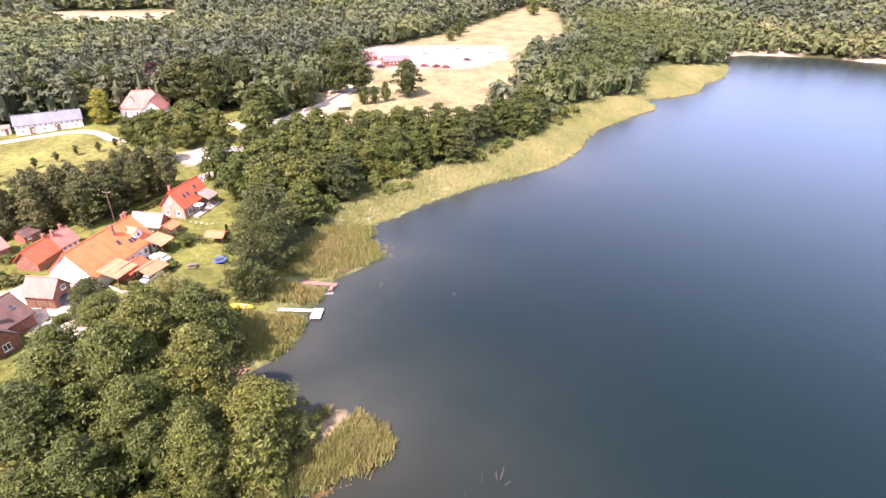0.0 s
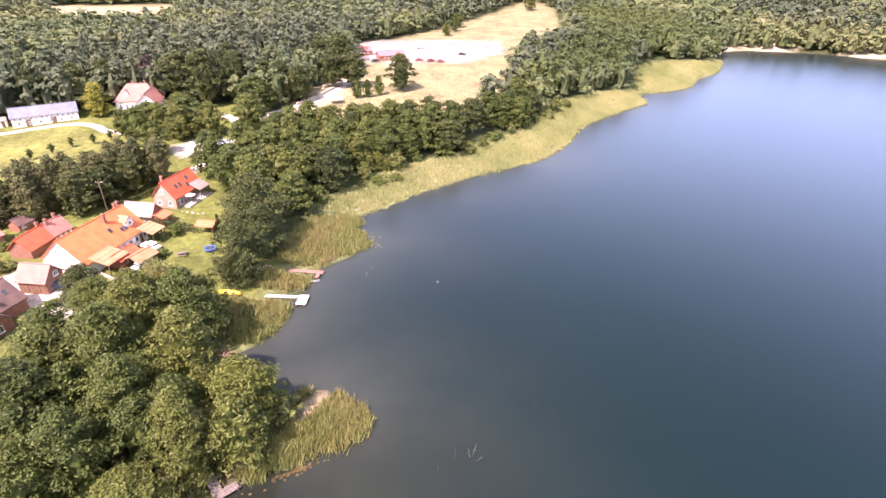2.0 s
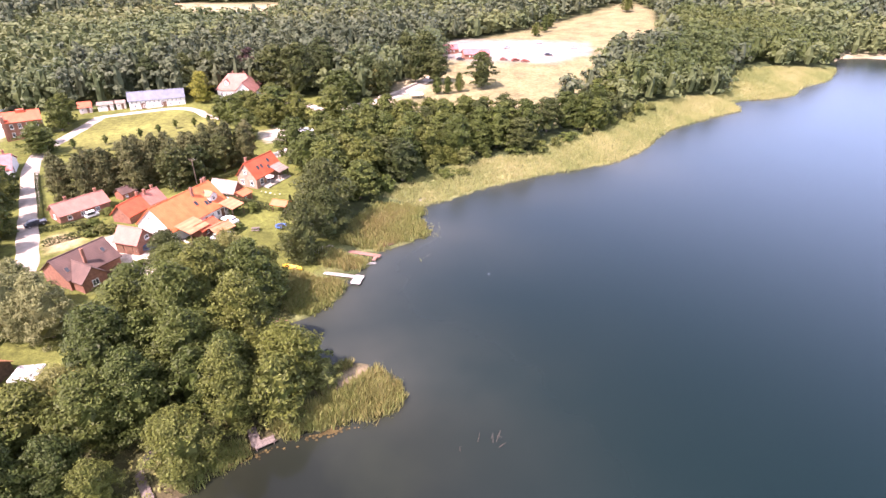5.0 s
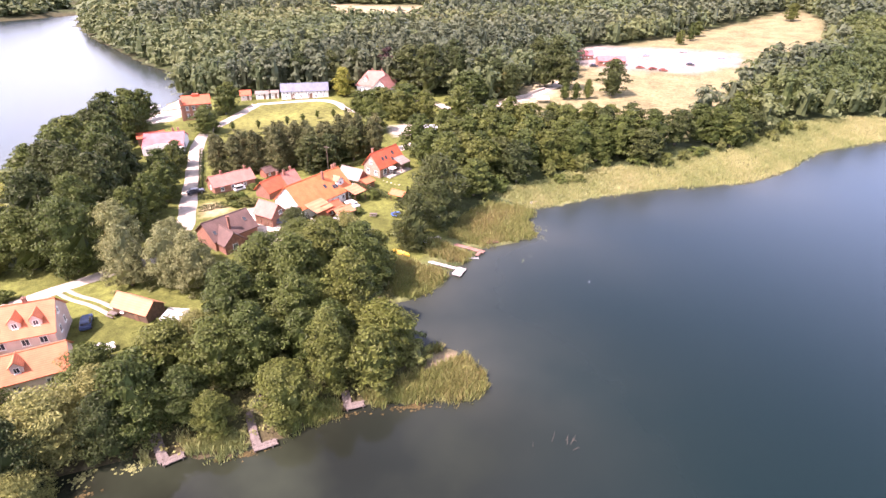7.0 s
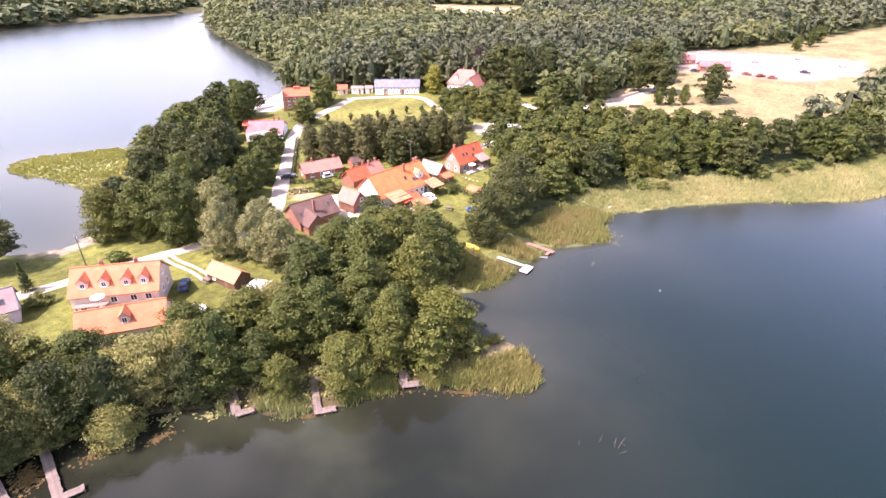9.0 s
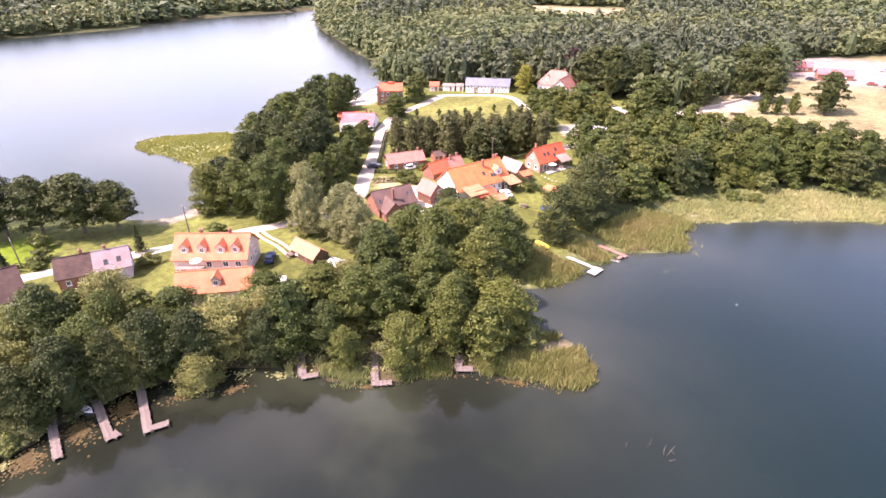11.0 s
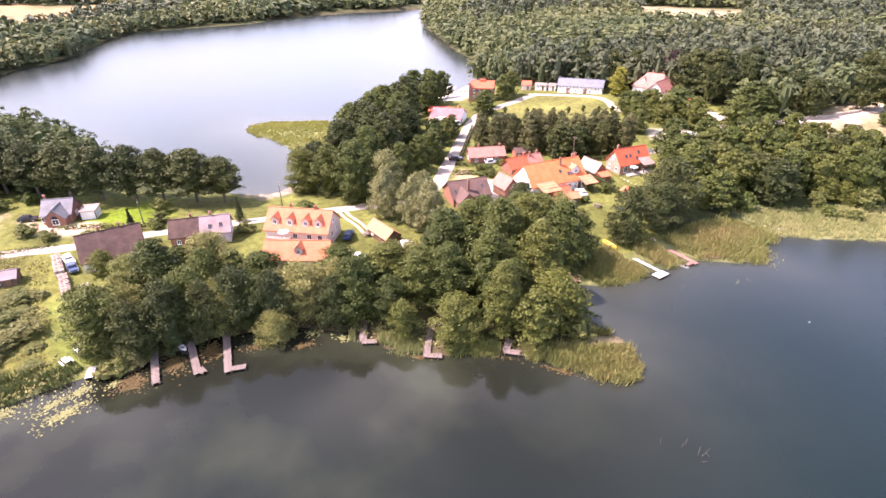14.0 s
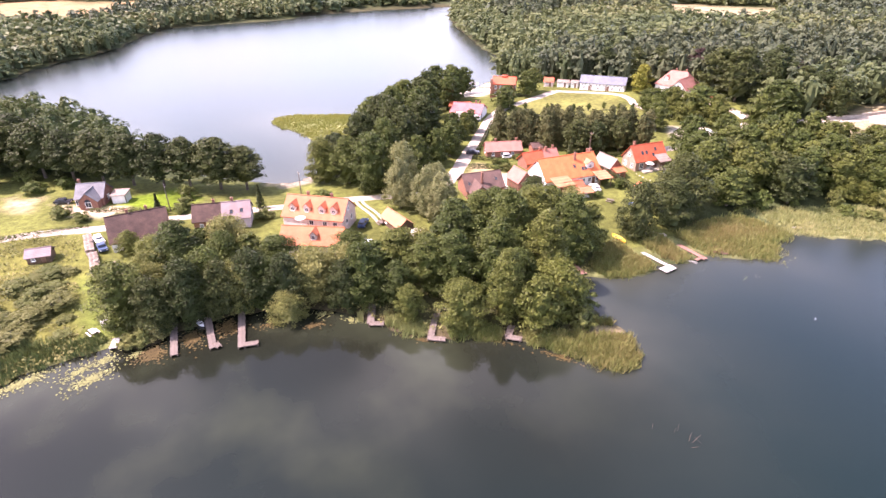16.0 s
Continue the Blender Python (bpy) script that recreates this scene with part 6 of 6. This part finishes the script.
P_RED = plain("red_machine_paint", (0.20, 0.055, 0.04), (0.28, 0.085, 0.06), 1, 0.5, 0, 5)
P_DARK = plain("dark_car_paint", (0.02, 0.02, 0.025), (0.05, 0.05, 0.06), 1, 0.25, 0, 5)
car(-84.4, 85.2, 40, P_BLUE, "dark blue car on the paved yard")
car(-74.6, 100.6, 160, P_WHITE, "white car parked on the grass")
car(-87.9, 40.6, 140, P_BLUE, "dark blue car in the house's shade")
car(-79.4, 36.8, 60, P_WHITE, "white car beside the low front house")
car(-111.6, -11.6, 10, P_WHITE, "white car beside the old house")
car(-107.6, -11.2, 8, P_BLUE, "dark blue car at the end of the parking strip")
car(-141.5, -18.5, 70, P_DARK, "dark car in the yard of the grey house")
van = car(-107.0, 96.6, 66, P_WHITE, "small white van beside the pink cottage", True)
van.matrix_basis = van.matrix_basis @ Matrix.Diagonal((0.68, 0.75, 0.75, 1))
car(-115.8, 90.0, 60, P_DARK, "dark car parked by the road")
car(-85.8, 163.5, 15, P_WHITE, "white car parked under the trees")
car(-83.2, 164.0, 15, P_SILVER, "grey car parked under the trees")
car(-72.6, 93.4, 70, P_SILVER, "covered silver car beside the pavilion")
for x, y, yaw, p in ((-53, 288, 20, P_DARK), (-31, 291, 10, P_RED), (-25, 290, 40, P_RED), (-20, 289, 5, P_RED), (-15, 352, 0, P_SILVER), (5, 340, 20, P_SILVER), (-9, 311, 0, P_DARK), (-33, 331, 30, P_SILVER)):
    car(x, y, yaw, p, "vehicle parked on the pale sandy ground")


def boat(x, y, z, yaw, length, paint, label):
    """An open rowing boat: hull with a hollow, a rim and two thwarts."""
    t = thing("rowing_boat", pose(x, y, z, 0, 0, yaw), label, "boat")
    n, w = 12, length * 0.16
    bm = bmesh.new()
    rings = []
    for i in range(n + 1):
        k = i / n * 2 - 1
        b = w * (1 - abs(k) ** 2.6) + 0.03
        up = 0.12 * k * k
        rings.append([bm.verts.new((k * length / 2, yy, zz)) for yy, zz in ((-b, 0.42 + up), (-b * 0.75, 0.08), (b * 0.75, 0.08), (b, 0.42 + up), (b * 0.88, 0.42 + up), (b * 0.6, 0.16), (-b * 0.6, 0.16), (-b * 0.88, 0.42 + up))])
    for p, q in zip(rings, rings[1:]):
        for i in range(8):
            bm.faces.new((p[i], q[i], q[(i + 1) % 8], p[(i + 1) % 8]))
    bm.faces.new(rings[0])
    bm.faces.new(rings[-1][::-1])
    bmesh.ops.recalc_face_normals(bm, faces=bm.faces)
    part("hull", bm, paint, t)
    for u in (-0.2, 0.16):
        part("thwart", boxed(u * length - 0.12, -w * 0.8, 0.3, u * length + 0.12, w * 0.8, 0.34), M_DECK, t)


boat(-52.8, 85.9, ground_at(-52.8, 85.9), -8, 4.4, P_YELLOW, "yellow boat drawn up on the grass")
boat(-70.6, 1.6, 0.02, 25, 2.8, P_WHITE, "white and blue boat moored by the jetty")
boat(-50.0, 93.2, ground_at(-50, 93.2), 10, 3.2, P_WHITE, "white dinghy lying on the bank")
boat(-57.8, 49.0, ground_at(-57.8, 49.0), 40, 4.0, P_SILVER, "pale boat in a gap between trees")
boat(-50.6, 40.2, ground_at(-50.6, 40.2), 100, 3.4, P_DARK, "dark boat on the bank behind the jetty")


# ---- gardens and small things ----
def hedge(pts, wide, high, label, material=None, seed=1):
    """A clipped hedge: a body of leaf sprays packed along a line."""
    rng = np.random.default_rng(seed)
    x0, y0 = pts[0]
    g = ground_at(x0, y0)
    t = thing("hedge", pose(x0, y0, g), label, "hedge")
    out = []
    for (ax, ay), (bx, by) in zip(pts, pts[1:]):
        n = math.hypot(bx - ax, by - ay)
        c = int(n * high * 60)
        k, s, u = rng.random(c), rng.uniform(-1, 1, c), rng.random(c)
        face = rng.integers(0, 3, c)
        s = np.where(face == 0, -1, np.where(face == 1, 1, s)) * rng.uniform(0.82, 1.08, c)
        u = np.where(face == 2, 1, u) * rng.uniform(0.88, 1.1, c)
        nx, ny = -(by - ay) / n, (bx - ax) / n
        px, py = ax + (bx - ax) * k + nx * s * wide / 2, ay + (by - ay) * k + ny * s * wide / 2
        pz = height(px, py) - g + u * high
        way = np.stack([nx * np.sign(s), ny * np.sign(s), np.where(face == 2, 2.0, 0.2)], 1)
        out.append(leaf_cards(rng, np.stack([px - x0, py - y0, pz], 1), way, 0.17, 0.6))
    new("foliage", quads("foliage", np.concatenate(out), material or M_DARKLEAF)).parent = t


hedge([(-84, 111.2), (-74, 109.6), (-68.5, 108.4)], 1.0, 1.7, "clipped dark green hedge between two gardens", seed=2)
hedge([(-116.2, 92), (-122.6, 98.3), (-131, 106.4), (-140, 115.2)], 1.0, 1.1, "low clipped hedge along the village road", seed=3)
hedge([(-106.5, 82.2), (-103, 86.8), (-99.5, 91.2)], 0.9, 1.3, "garden hedge behind the brown house", seed=4)
hedge([(-111.8, 87.2), (-107.5, 91.6), (-102.8, 94)], 0.8, 1.1, "garden hedge beside the pink cottage", seed=5)
hedge([(-148, 128.5), (-139, 132.2), (-128, 141.5), (-119, 150), (-112, 154)], 0.7, 0.8, "low dark hedge along the lawn's lower edge", seed=6)
hedge([(-92, 118.6), (-88.5, 124.5), (-86, 132)], 0.8, 1.3, "dark hedge behind the red-roofed house", seed=7)
hedge([(-121, -13.2), (-123, -22), (-124, -34)], 0.8, 0.7, "ragged low hedge along the lane", M_SHRUB, seed=8)
hedge([(-131, -13), (-127.5, -6), (-124, 0.5), (-121, 6)], 0.9, 1.0, "uneven shrub hedge before the lane", M_SHRUB, seed=9)


def wall_run(pts, label, tall=0.8, thick=0.3):
    """A low garden wall with a coping, laid on the ground piece by piece."""
    x0, y0 = pts[0]
    g = ground_at(x0, y0)
    w = thing("garden_wall", pose(x0, y0, g), label, "wall")
    for (ax, ay), (bx, by) in zip(pts, pts[1:]):
        n, yaw = math.hypot(bx - ax, by - ay), math.degrees(math.atan2(by - ay, bx - ax))
        m = pose(ax - x0, ay - y0, ground_at((ax + bx) / 2, (ay + by) / 2) - g, 0, 0, yaw)
        part("wall_body", boxed(0, -thick / 2, -0.4, n, thick / 2, tall), M_STONE, w).matrix_basis = m
        part("coping", boxed(-0.05, -thick / 2 - 0.06, tall, n + 0.05, thick / 2 + 0.06, tall + 0.09, bevel=0.02), M_STONE, w).matrix_basis = m


wall_run([(-72, 207), (-66.5, 220), (-63, 233)], "pale stone wall beside the gravel track", 1.0, 0.5)
wall_run([(-203, 139), (-196, 148), (-188, 155)], "pale quay wall on the western lake", 0.7, 0.4)
wall_run([(-83.4, 91.6), (-79.2, 90.2), (-76.2, 88.6), (-71.5, 88.4)], "low curved garden edging of pale stone", 0.25, 0.3)


M_LOG = plain("split_firewood", (0.17, 0.12, 0.09), (0.42, 0.345, 0.285), 2.0, 0.9, 0.4, 12, spread=0.35)
LOG = bpy.data.meshes.new("log")
_bm = bmesh.new()
bmesh.ops.create_cone(_bm, cap_ends=True, segments=6, radius1=0.16, radius2=0.145, depth=0.8)
_bm.to_mesh(LOG)
_bm.free()
LOG.materials.append(M_LOG)


def woodpile(x, y, yaw, n, label):
    """Stacked split logs in a long row on two bearers."""
    w = thing("woodpile", pose(x, y, ground_at(x, y), 0, 0, yaw), label, "woodpile")
    rng = random.Random(3)
    for s in (-0.6, 0.3):
        part("bearer", boxed(0, s - 0.06, -0.1, n, s + 0.06, 0.12), M_POST, w)
    u = 0.15
    while u < n:
        for lay in range(5):
            for v in (-0.6, 0.15):
                m = Matrix.Translation((u + rng.uniform(-0.12, 0.12), v + rng.uniform(-0.1, 0.1), 0.22 + lay * 0.27 * rng.uniform(0.85, 1.05))) @ pose(0, 0, 0, 90, rng.uniform(-8, 8), rng.uniform(-14, 14))
                piece = new("log", LOG)
                piece.parent = w
                piece.matrix_basis = m @ Matrix.Diagonal((rng.uniform(0.75, 1.2), rng.uniform(0.75, 1.2), rng.uniform(0.9, 1.2), 1))
        u += 0.36


woodpile(-96.0, -12.9, 182, 9.2, "long stack of split pinkish firewood")
woodpile(-106.0, -13.6, 182, 9.0, "long stack of split pinkish firewood")
woodpile(-97.6, -10.8, 95, 1.8, "small heap of firewood beside the stack")


def canopy_tent(x, y, yaw, lx, ly, high, label):
    t = thing("canopy_tent", pose(x, y, ground_at(x, y), 0, 0, yaw), label, "tent")
    for sx in (-1, 1):
        for sy in (-1, 1):
            part("pole", cyl(0.035, 0.035, -0.2, high * 0.72, 7, sx * lx / 2 * 0.97, sy * ly / 2 * 0.97), M_CHROME, t)
    bm = bmesh.new()
    n = 6
    grid = [[bm.verts.new((lx * (i / n - 0.5), ly * (j / n - 0.5), high * (0.72 + 0.28 * (1 - max(abs(2 * i / n - 1), abs(2 * j / n - 1)) ** 1.3)))) for i in range(n + 1)] for j in range(n + 1)]
    for j in range(n):
        for i in range(n):
            bm.faces.new((grid[j][i], grid[j][i + 1], grid[j + 1][i + 1], grid[j + 1][i]))
    bmesh.ops.solidify(bm, geom=bm.faces[:], thickness=0.03)
    part("canvas", bm, M_CANVAS, t)
    bm = bmesh.new()
    for s in (-1, 1):
        box(bm, -lx / 2, s * ly / 2 - 0.015, high * 0.6, lx / 2, s * ly / 2 + 0.015, high * 0.73)
        box(bm, s * lx / 2 - 0.015, -ly / 2, high * 0.6, s * lx / 2 + 0.015, ly / 2, high * 0.73)
    part("valance", bm, M_CANVAS, t)
    return t


canopy_tent(-75.0, 47.6, 20, 3.6, 3.2, 2.4, "white canopy tent on the lawn by the shed")
canopy_tent(-77.6, -11.9, 10, 1.8, 1.8, 1.9, "small white tent on the mown grass")
canopy_tent(-203, 150, 40, 4, 4, 2.6, "white canopy on the lake beach")
canopy_tent(-196, 158, 40, 4, 4, 2.6, "white canopy on the lake beach")
canopy_tent(-58, 212, 20, 5, 4, 2.6, "white awning beside the gravel track")


def garden_table(x, y, yaw, top, label):
    t = thing("garden_table", pose(x, y, ground_at(x, y), 0, 0, yaw), label, "table")
    part("tabletop", boxed(-0.9, -0.4, 0.7, 0.9, 0.4, 0.76, bevel=0.015), top, t)
    for s in (-1, 1):
        part("bench", boxed(-0.9, s * 0.72 - 0.14, 0.42, 0.9, s * 0.72 + 0.14, 0.47, bevel=0.01), top, t)
        part("trestle", boxed(s * 0.65 - 0.05, -0.75, 0.3, s * 0.65 + 0.05, 0.75, 0.38), M_WOOD, t)
        for k in (-1, 1):
            part("leg", boxed(s * 0.65 - 0.04, k * 0.5 - 0.04, -0.1, s * 0.65 + 0.04, k * 0.5 + 0.04, 0.7), M_WOOD, t)


garden_table(-76.6, -14.2, 20, M_WHITEDECK, "white garden table on the mown grass")
garden_table(-67.2, 98.4, 20, M_DECK, "wooden picnic table on the lawn")
garden_table(-72.2, 47.9, 30, M_WHITEDECK, "pale picnic table beside the tent")
garden_table(-86.2, 44.2, 0, M_DECK, "wooden picnic table on the lawn")


def trampoline(x, y, label):
    t = thing("trampoline", pose(x, y, ground_at(x, y)), label, "trampoline")
    part("mat", cyl(1.35, 1.35, 0.72, 0.75, 24), M_TYRE, t)
    bm = bmesh.new()
    n = 28
    ring = [[bm.verts.new((r * math.cos(6.2832 * i / n), r * math.sin(6.2832 * i / n), z)) for r, z in ((1.3, 0.8), (1.75, 0.8), (1.75, 0.7), (1.3, 0.7))] for i in range(n)]
    for i in range(n):
        p, q = ring[i], ring[(i + 1) % n]
        for k in range(4):
            bm.faces.new((p[k], q[k], q[(k + 1) % 4], p[(k + 1) % 4]))
    part("pad", bm, P_MIDBLUE, t, "bright blue edge pad")
    for i in range(6):
        part("pole", cyl(0.03, 0.03, -0.1, 2.3, 6, 1.72 * math.cos(1.0472 * i), 1.72 * math.sin(1.0472 * i)), M_CHROME, t)
    return t


hop = trampoline(-62.6, 101.2, "small blue rimmed trampoline on the lawn")
hop.matrix_basis = hop.matrix_basis @ Matrix.Diagonal((0.7, 0.7, 0.8, 1))


def parasol(x, y, z, label):
    t = thing("parasol", pose(x, y, z), label, "parasol")
    part("base", cyl(0.3, 0.26, 0.0, 0.1, 12), M_STONE, t)
    part("pole", cyl(0.03, 0.03, 0.1, 2.5, 7), M_FRAME, t)
    bm = bmesh.new()
    bmesh.ops.create_cone(bm, cap_ends=False, segments=10, radius1=1.15, radius2=0.05, depth=0.45, matrix=Matrix.Translation((0, 0, 2.4)))
    bmesh.ops.solidify(bm, geom=bm.faces[:], thickness=0.03)
    part("shade", bm, M_CANVAS, t)


parasol(-90.6, 27.2, ground_at(-90.6, 27.2) + 2.35, "white parasol on the balcony")
parasol(-75.6, 122.5, ground_at(-75.6, 122.5), "white parasol on the house terrace")


def terrace(x, y, yaw, lx, ly, label):
    t = thing("terrace", pose(x, y, ground_at(x, y), 0, 0, yaw), label, "terrace")
    part("slab", boxed(-lx / 2, -ly / 2, -0.5, lx / 2, ly / 2, 0.22, bevel=0.03), M_ROAD, t)


terrace(-75.8, 124.8, 76, 9.0, 4.2, "pale paved terrace beside the tan house")
for x, y in ((-76.2, 123.2), (-75.2, 126.6)):
    garden_table(x, y, 30, M_WHITEDECK, "white garden furniture on the paved terrace")


def pole_line(x, y, tall, label):
    t = thing("power_pole", pose(x, y, ground_at(x, y)), label, "pole")
    part("mast", cyl(0.14, 0.09, -0.4, tall, 8), M_POST, t)
    part("crossarm", boxed(-0.8, -0.05, tall - 0.5, 0.8, 0.05, tall - 0.38), M_POST, t)
    for u in (-0.7, 0.0, 0.7):
        part("insulator", cyl(0.05, 0.04, tall - 0.38, tall - 0.2, 7, u, 0), M_FRAME, t)


pole_line(-92.5, 116.0, 8.0, "wooden power pole beside the barn")
pole_line(-121.6, 4.0, 7.0, "wooden power pole by the lane")
pole_line(-113.5, 34.5, 7.0, "wooden power pole behind the big house")


def fir(x, y, tall, wide, label):
    """A small spruce: tiers of drooping sprays round a straight stem."""
    rng = np.random.default_rng(int(abs(x * 10)))
    t = thing("spruce", pose(x, y, ground_at(x, y)), label, "tree")
    part("trunk", cyl(0.14, 0.03, -0.3, tall, 7), M_BARK, t)
    n = 900
    k = rng.random(n) ** 0.8
    a = rng.uniform(0, 6.28, n)
    r = wide * (1 - k) * rng.uniform(0.5, 1.05, n) * (0.8 + 0.25 * np.sin(k * 40))
    c = np.stack([r * np.cos(a), r * np.sin(a), 0.3 + k * tall * 0.97], 1)
    way = np.stack([np.cos(a), np.sin(a), np.full(n, 0.5)], 1)
    new("crown", quads("crown", leaf_cards(rng, c, way, 0.28, 0.5), M_DARKLEAF)).parent = t


fir(-111.5, 23.5, 6.0, 1.5, "slender dark spruce beside the lane")
fir(-121.5, 1.5, 5.0, 1.3, "small grey spruce behind the old house")
fir(-97.0, 113.0, 9.0, 1.9, "dark pointed spruce behind the cottages")
fir(-64.5, 110.8, 3.2, 0.8, "small dark conifer beside the hedge")
fir(-79.5, 121.0, 3.0, 0.6, "slim columnar conifer at the house corner")


def stakes(x, y, label, spots):
    t = thing("sunken_branches", pose(x, y, 0), label, "branches")
    for k, (u, v, lean, turn, n) in enumerate(spots):
        b = part("branch", cyl(0.035, 0.015, -1.5, 0.8 * n, 6), M_POST, t)
        b.matrix_basis = pose(u, v, 0, lean, 0, turn)


stakes(-9.0, 51.5, "bare sunken branches sticking out of the lake", [(0, 0, 24, 200, 1.6), (0.4, 0.2, 30, 150, 2.0), (-0.3, 0.5, 12, 40, 1.2), (0.9, -0.6, 40, 90, 1.4), (-1.9, 0.2, 4, 0, 1.6), (-2.0, -0.4, 8, 100, 1.0), (-4.0, -2.3, 3, 0, 1.2), (1.0, 1.0, 50, 300, 1.2)])
stakes(-28.0, 97.5, "thin reed stakes standing in shallow water", [(0, 0, 6, 0, 0.8), (0.4, 0.3, 10, 80, 0.6), (-0.4, 0.2, 8, 200, 0.7)])


def buoy(x, y, label):
    t = thing("buoy", pose(x, y, 0), label, "buoy")
    bm = bmesh.new()
    bmesh.ops.create_uvsphere(bm, u_segments=14, v_segments=8, radius=0.10, matrix=Matrix.Translation((0, 0, 0.08)) @ Matrix.Diagonal((1.4, 0.8, 0.7, 1)))
    part("float", bm, P_SILVER, t)
    part("ring", cyl(0.03, 0.03, 0.12, 0.28, 8), M_CHROME, t)


buoy(-14.6, 93.0, "small white buoy on the open lake")


def rope_ladder(x, y, label):
    t = thing("swim_ladder", pose(x, y, 0, 0, 0, 20), label, "ladder")
    for s in (-0.25, 0.25):
        part("rail", boxed(-1.6, s - 0.04, 0.1, 1.6, s + 0.04, 0.2, bevel=0.02), M_WHITEDECK, t)
    for u in (-1.2, -0.6, 0.0, 0.6, 1.2):
        part("rung", boxed(u - 0.05, -0.25, 0.12, u + 0.05, 0.25, 0.18), M_WHITEDECK, t)


rope_ladder(-39.2, 92.0, "pale floating ladder beside the red-brown jetty")


def rock(x, y, r, label, seed):
    rng = random.Random(seed)
    bm = bmesh.new()
    bmesh.ops.create_icosphere(bm, subdivisions=2, radius=r)
    for v in bm.verts:
        v.co = v.co * rng.uniform(0.85, 1.12)
        v.co.z *= 0.6
    me = bpy.data.meshes.new("rock")
    bm.to_mesh(me)
    bm.free()
    me.materials.append(M_STONE)
    ob = tagged(new("rock", me), label, "rock", "rocks in the gardens")
    ob.location = (x, y, ground_at(x, y) + r * 0.2)


for i, (x, y) in enumerate(((-76, 118), (-74.6, 117.6), (-73.2, 117.4), (-71.8, 117), (-70.6, 117.3), (-49.6, 95.9), (-49.0, 95.2), (-50.0, 94.8), (-48.7, 96.3), (-50.5, 95.6), (-49.4, 96.6), (-50.9, 94.9))):
    rock(x, y, 0.18 + 0.07 * (i % 3), "pale rounded garden stone on grass", i)


# ---- rough growth ----
M_WEEDS = foliage("rough_weeds", [(0.10, 0.11, 0.035), (0.15, 0.15, 0.05), (0.19, 0.17, 0.06)], True)


def rough(name, poly, density, tall, size, label, edge=0.0):
    rng = np.random.default_rng(len(label))
    lo, hi = poly.min(0), poly.max(0)
    n = int(density * np.prod(hi - lo))
    x, y = rng.uniform(lo[0], hi[0], n), rng.uniform(lo[1], hi[1], n)
    clump = 0.5 + 0.5 * ripple(x, y, 4.5, 3.3) + 0.3 * ripple(x, y, 1.4, 1.1)
    ok = inside(poly, x, y) & (rng.random(n) < np.clip(clump, 0.05, 1))
    x, y, clump = x[ok], y[ok], clump[ok]
    d = shore(x, y)
    ok = d > edge
    x, y, clump, d = x[ok], y[ok], clump[ok], d[ok]
    z = height(x, y, d) + tall * np.clip(clump, 0.15, 1.2) * rng.random(len(x))
    v = leaf_cards(rng, np.stack([x, y, z], 1), np.tile((0, 0, 1.0), (len(x), 1)), size)
    tone = np.clip(0.5 + 0.35 * ripple(x, y, 5.5, 6.0) + 0.15 * rng.normal(0, 1, len(x)), 0, 1)
    tagged(new(name, quads(name, v, M_WEEDS, tone)), label, "weeds", kind="stuff")


rough("wild_weeds", MEADOW, 9, 1.0, 0.22, "rough green weeds and scrub on the meadow")
rough("undergrowth", POINT, 5, 1.4, 0.26, "leafy undergrowth beneath the shore trees", 0.3)
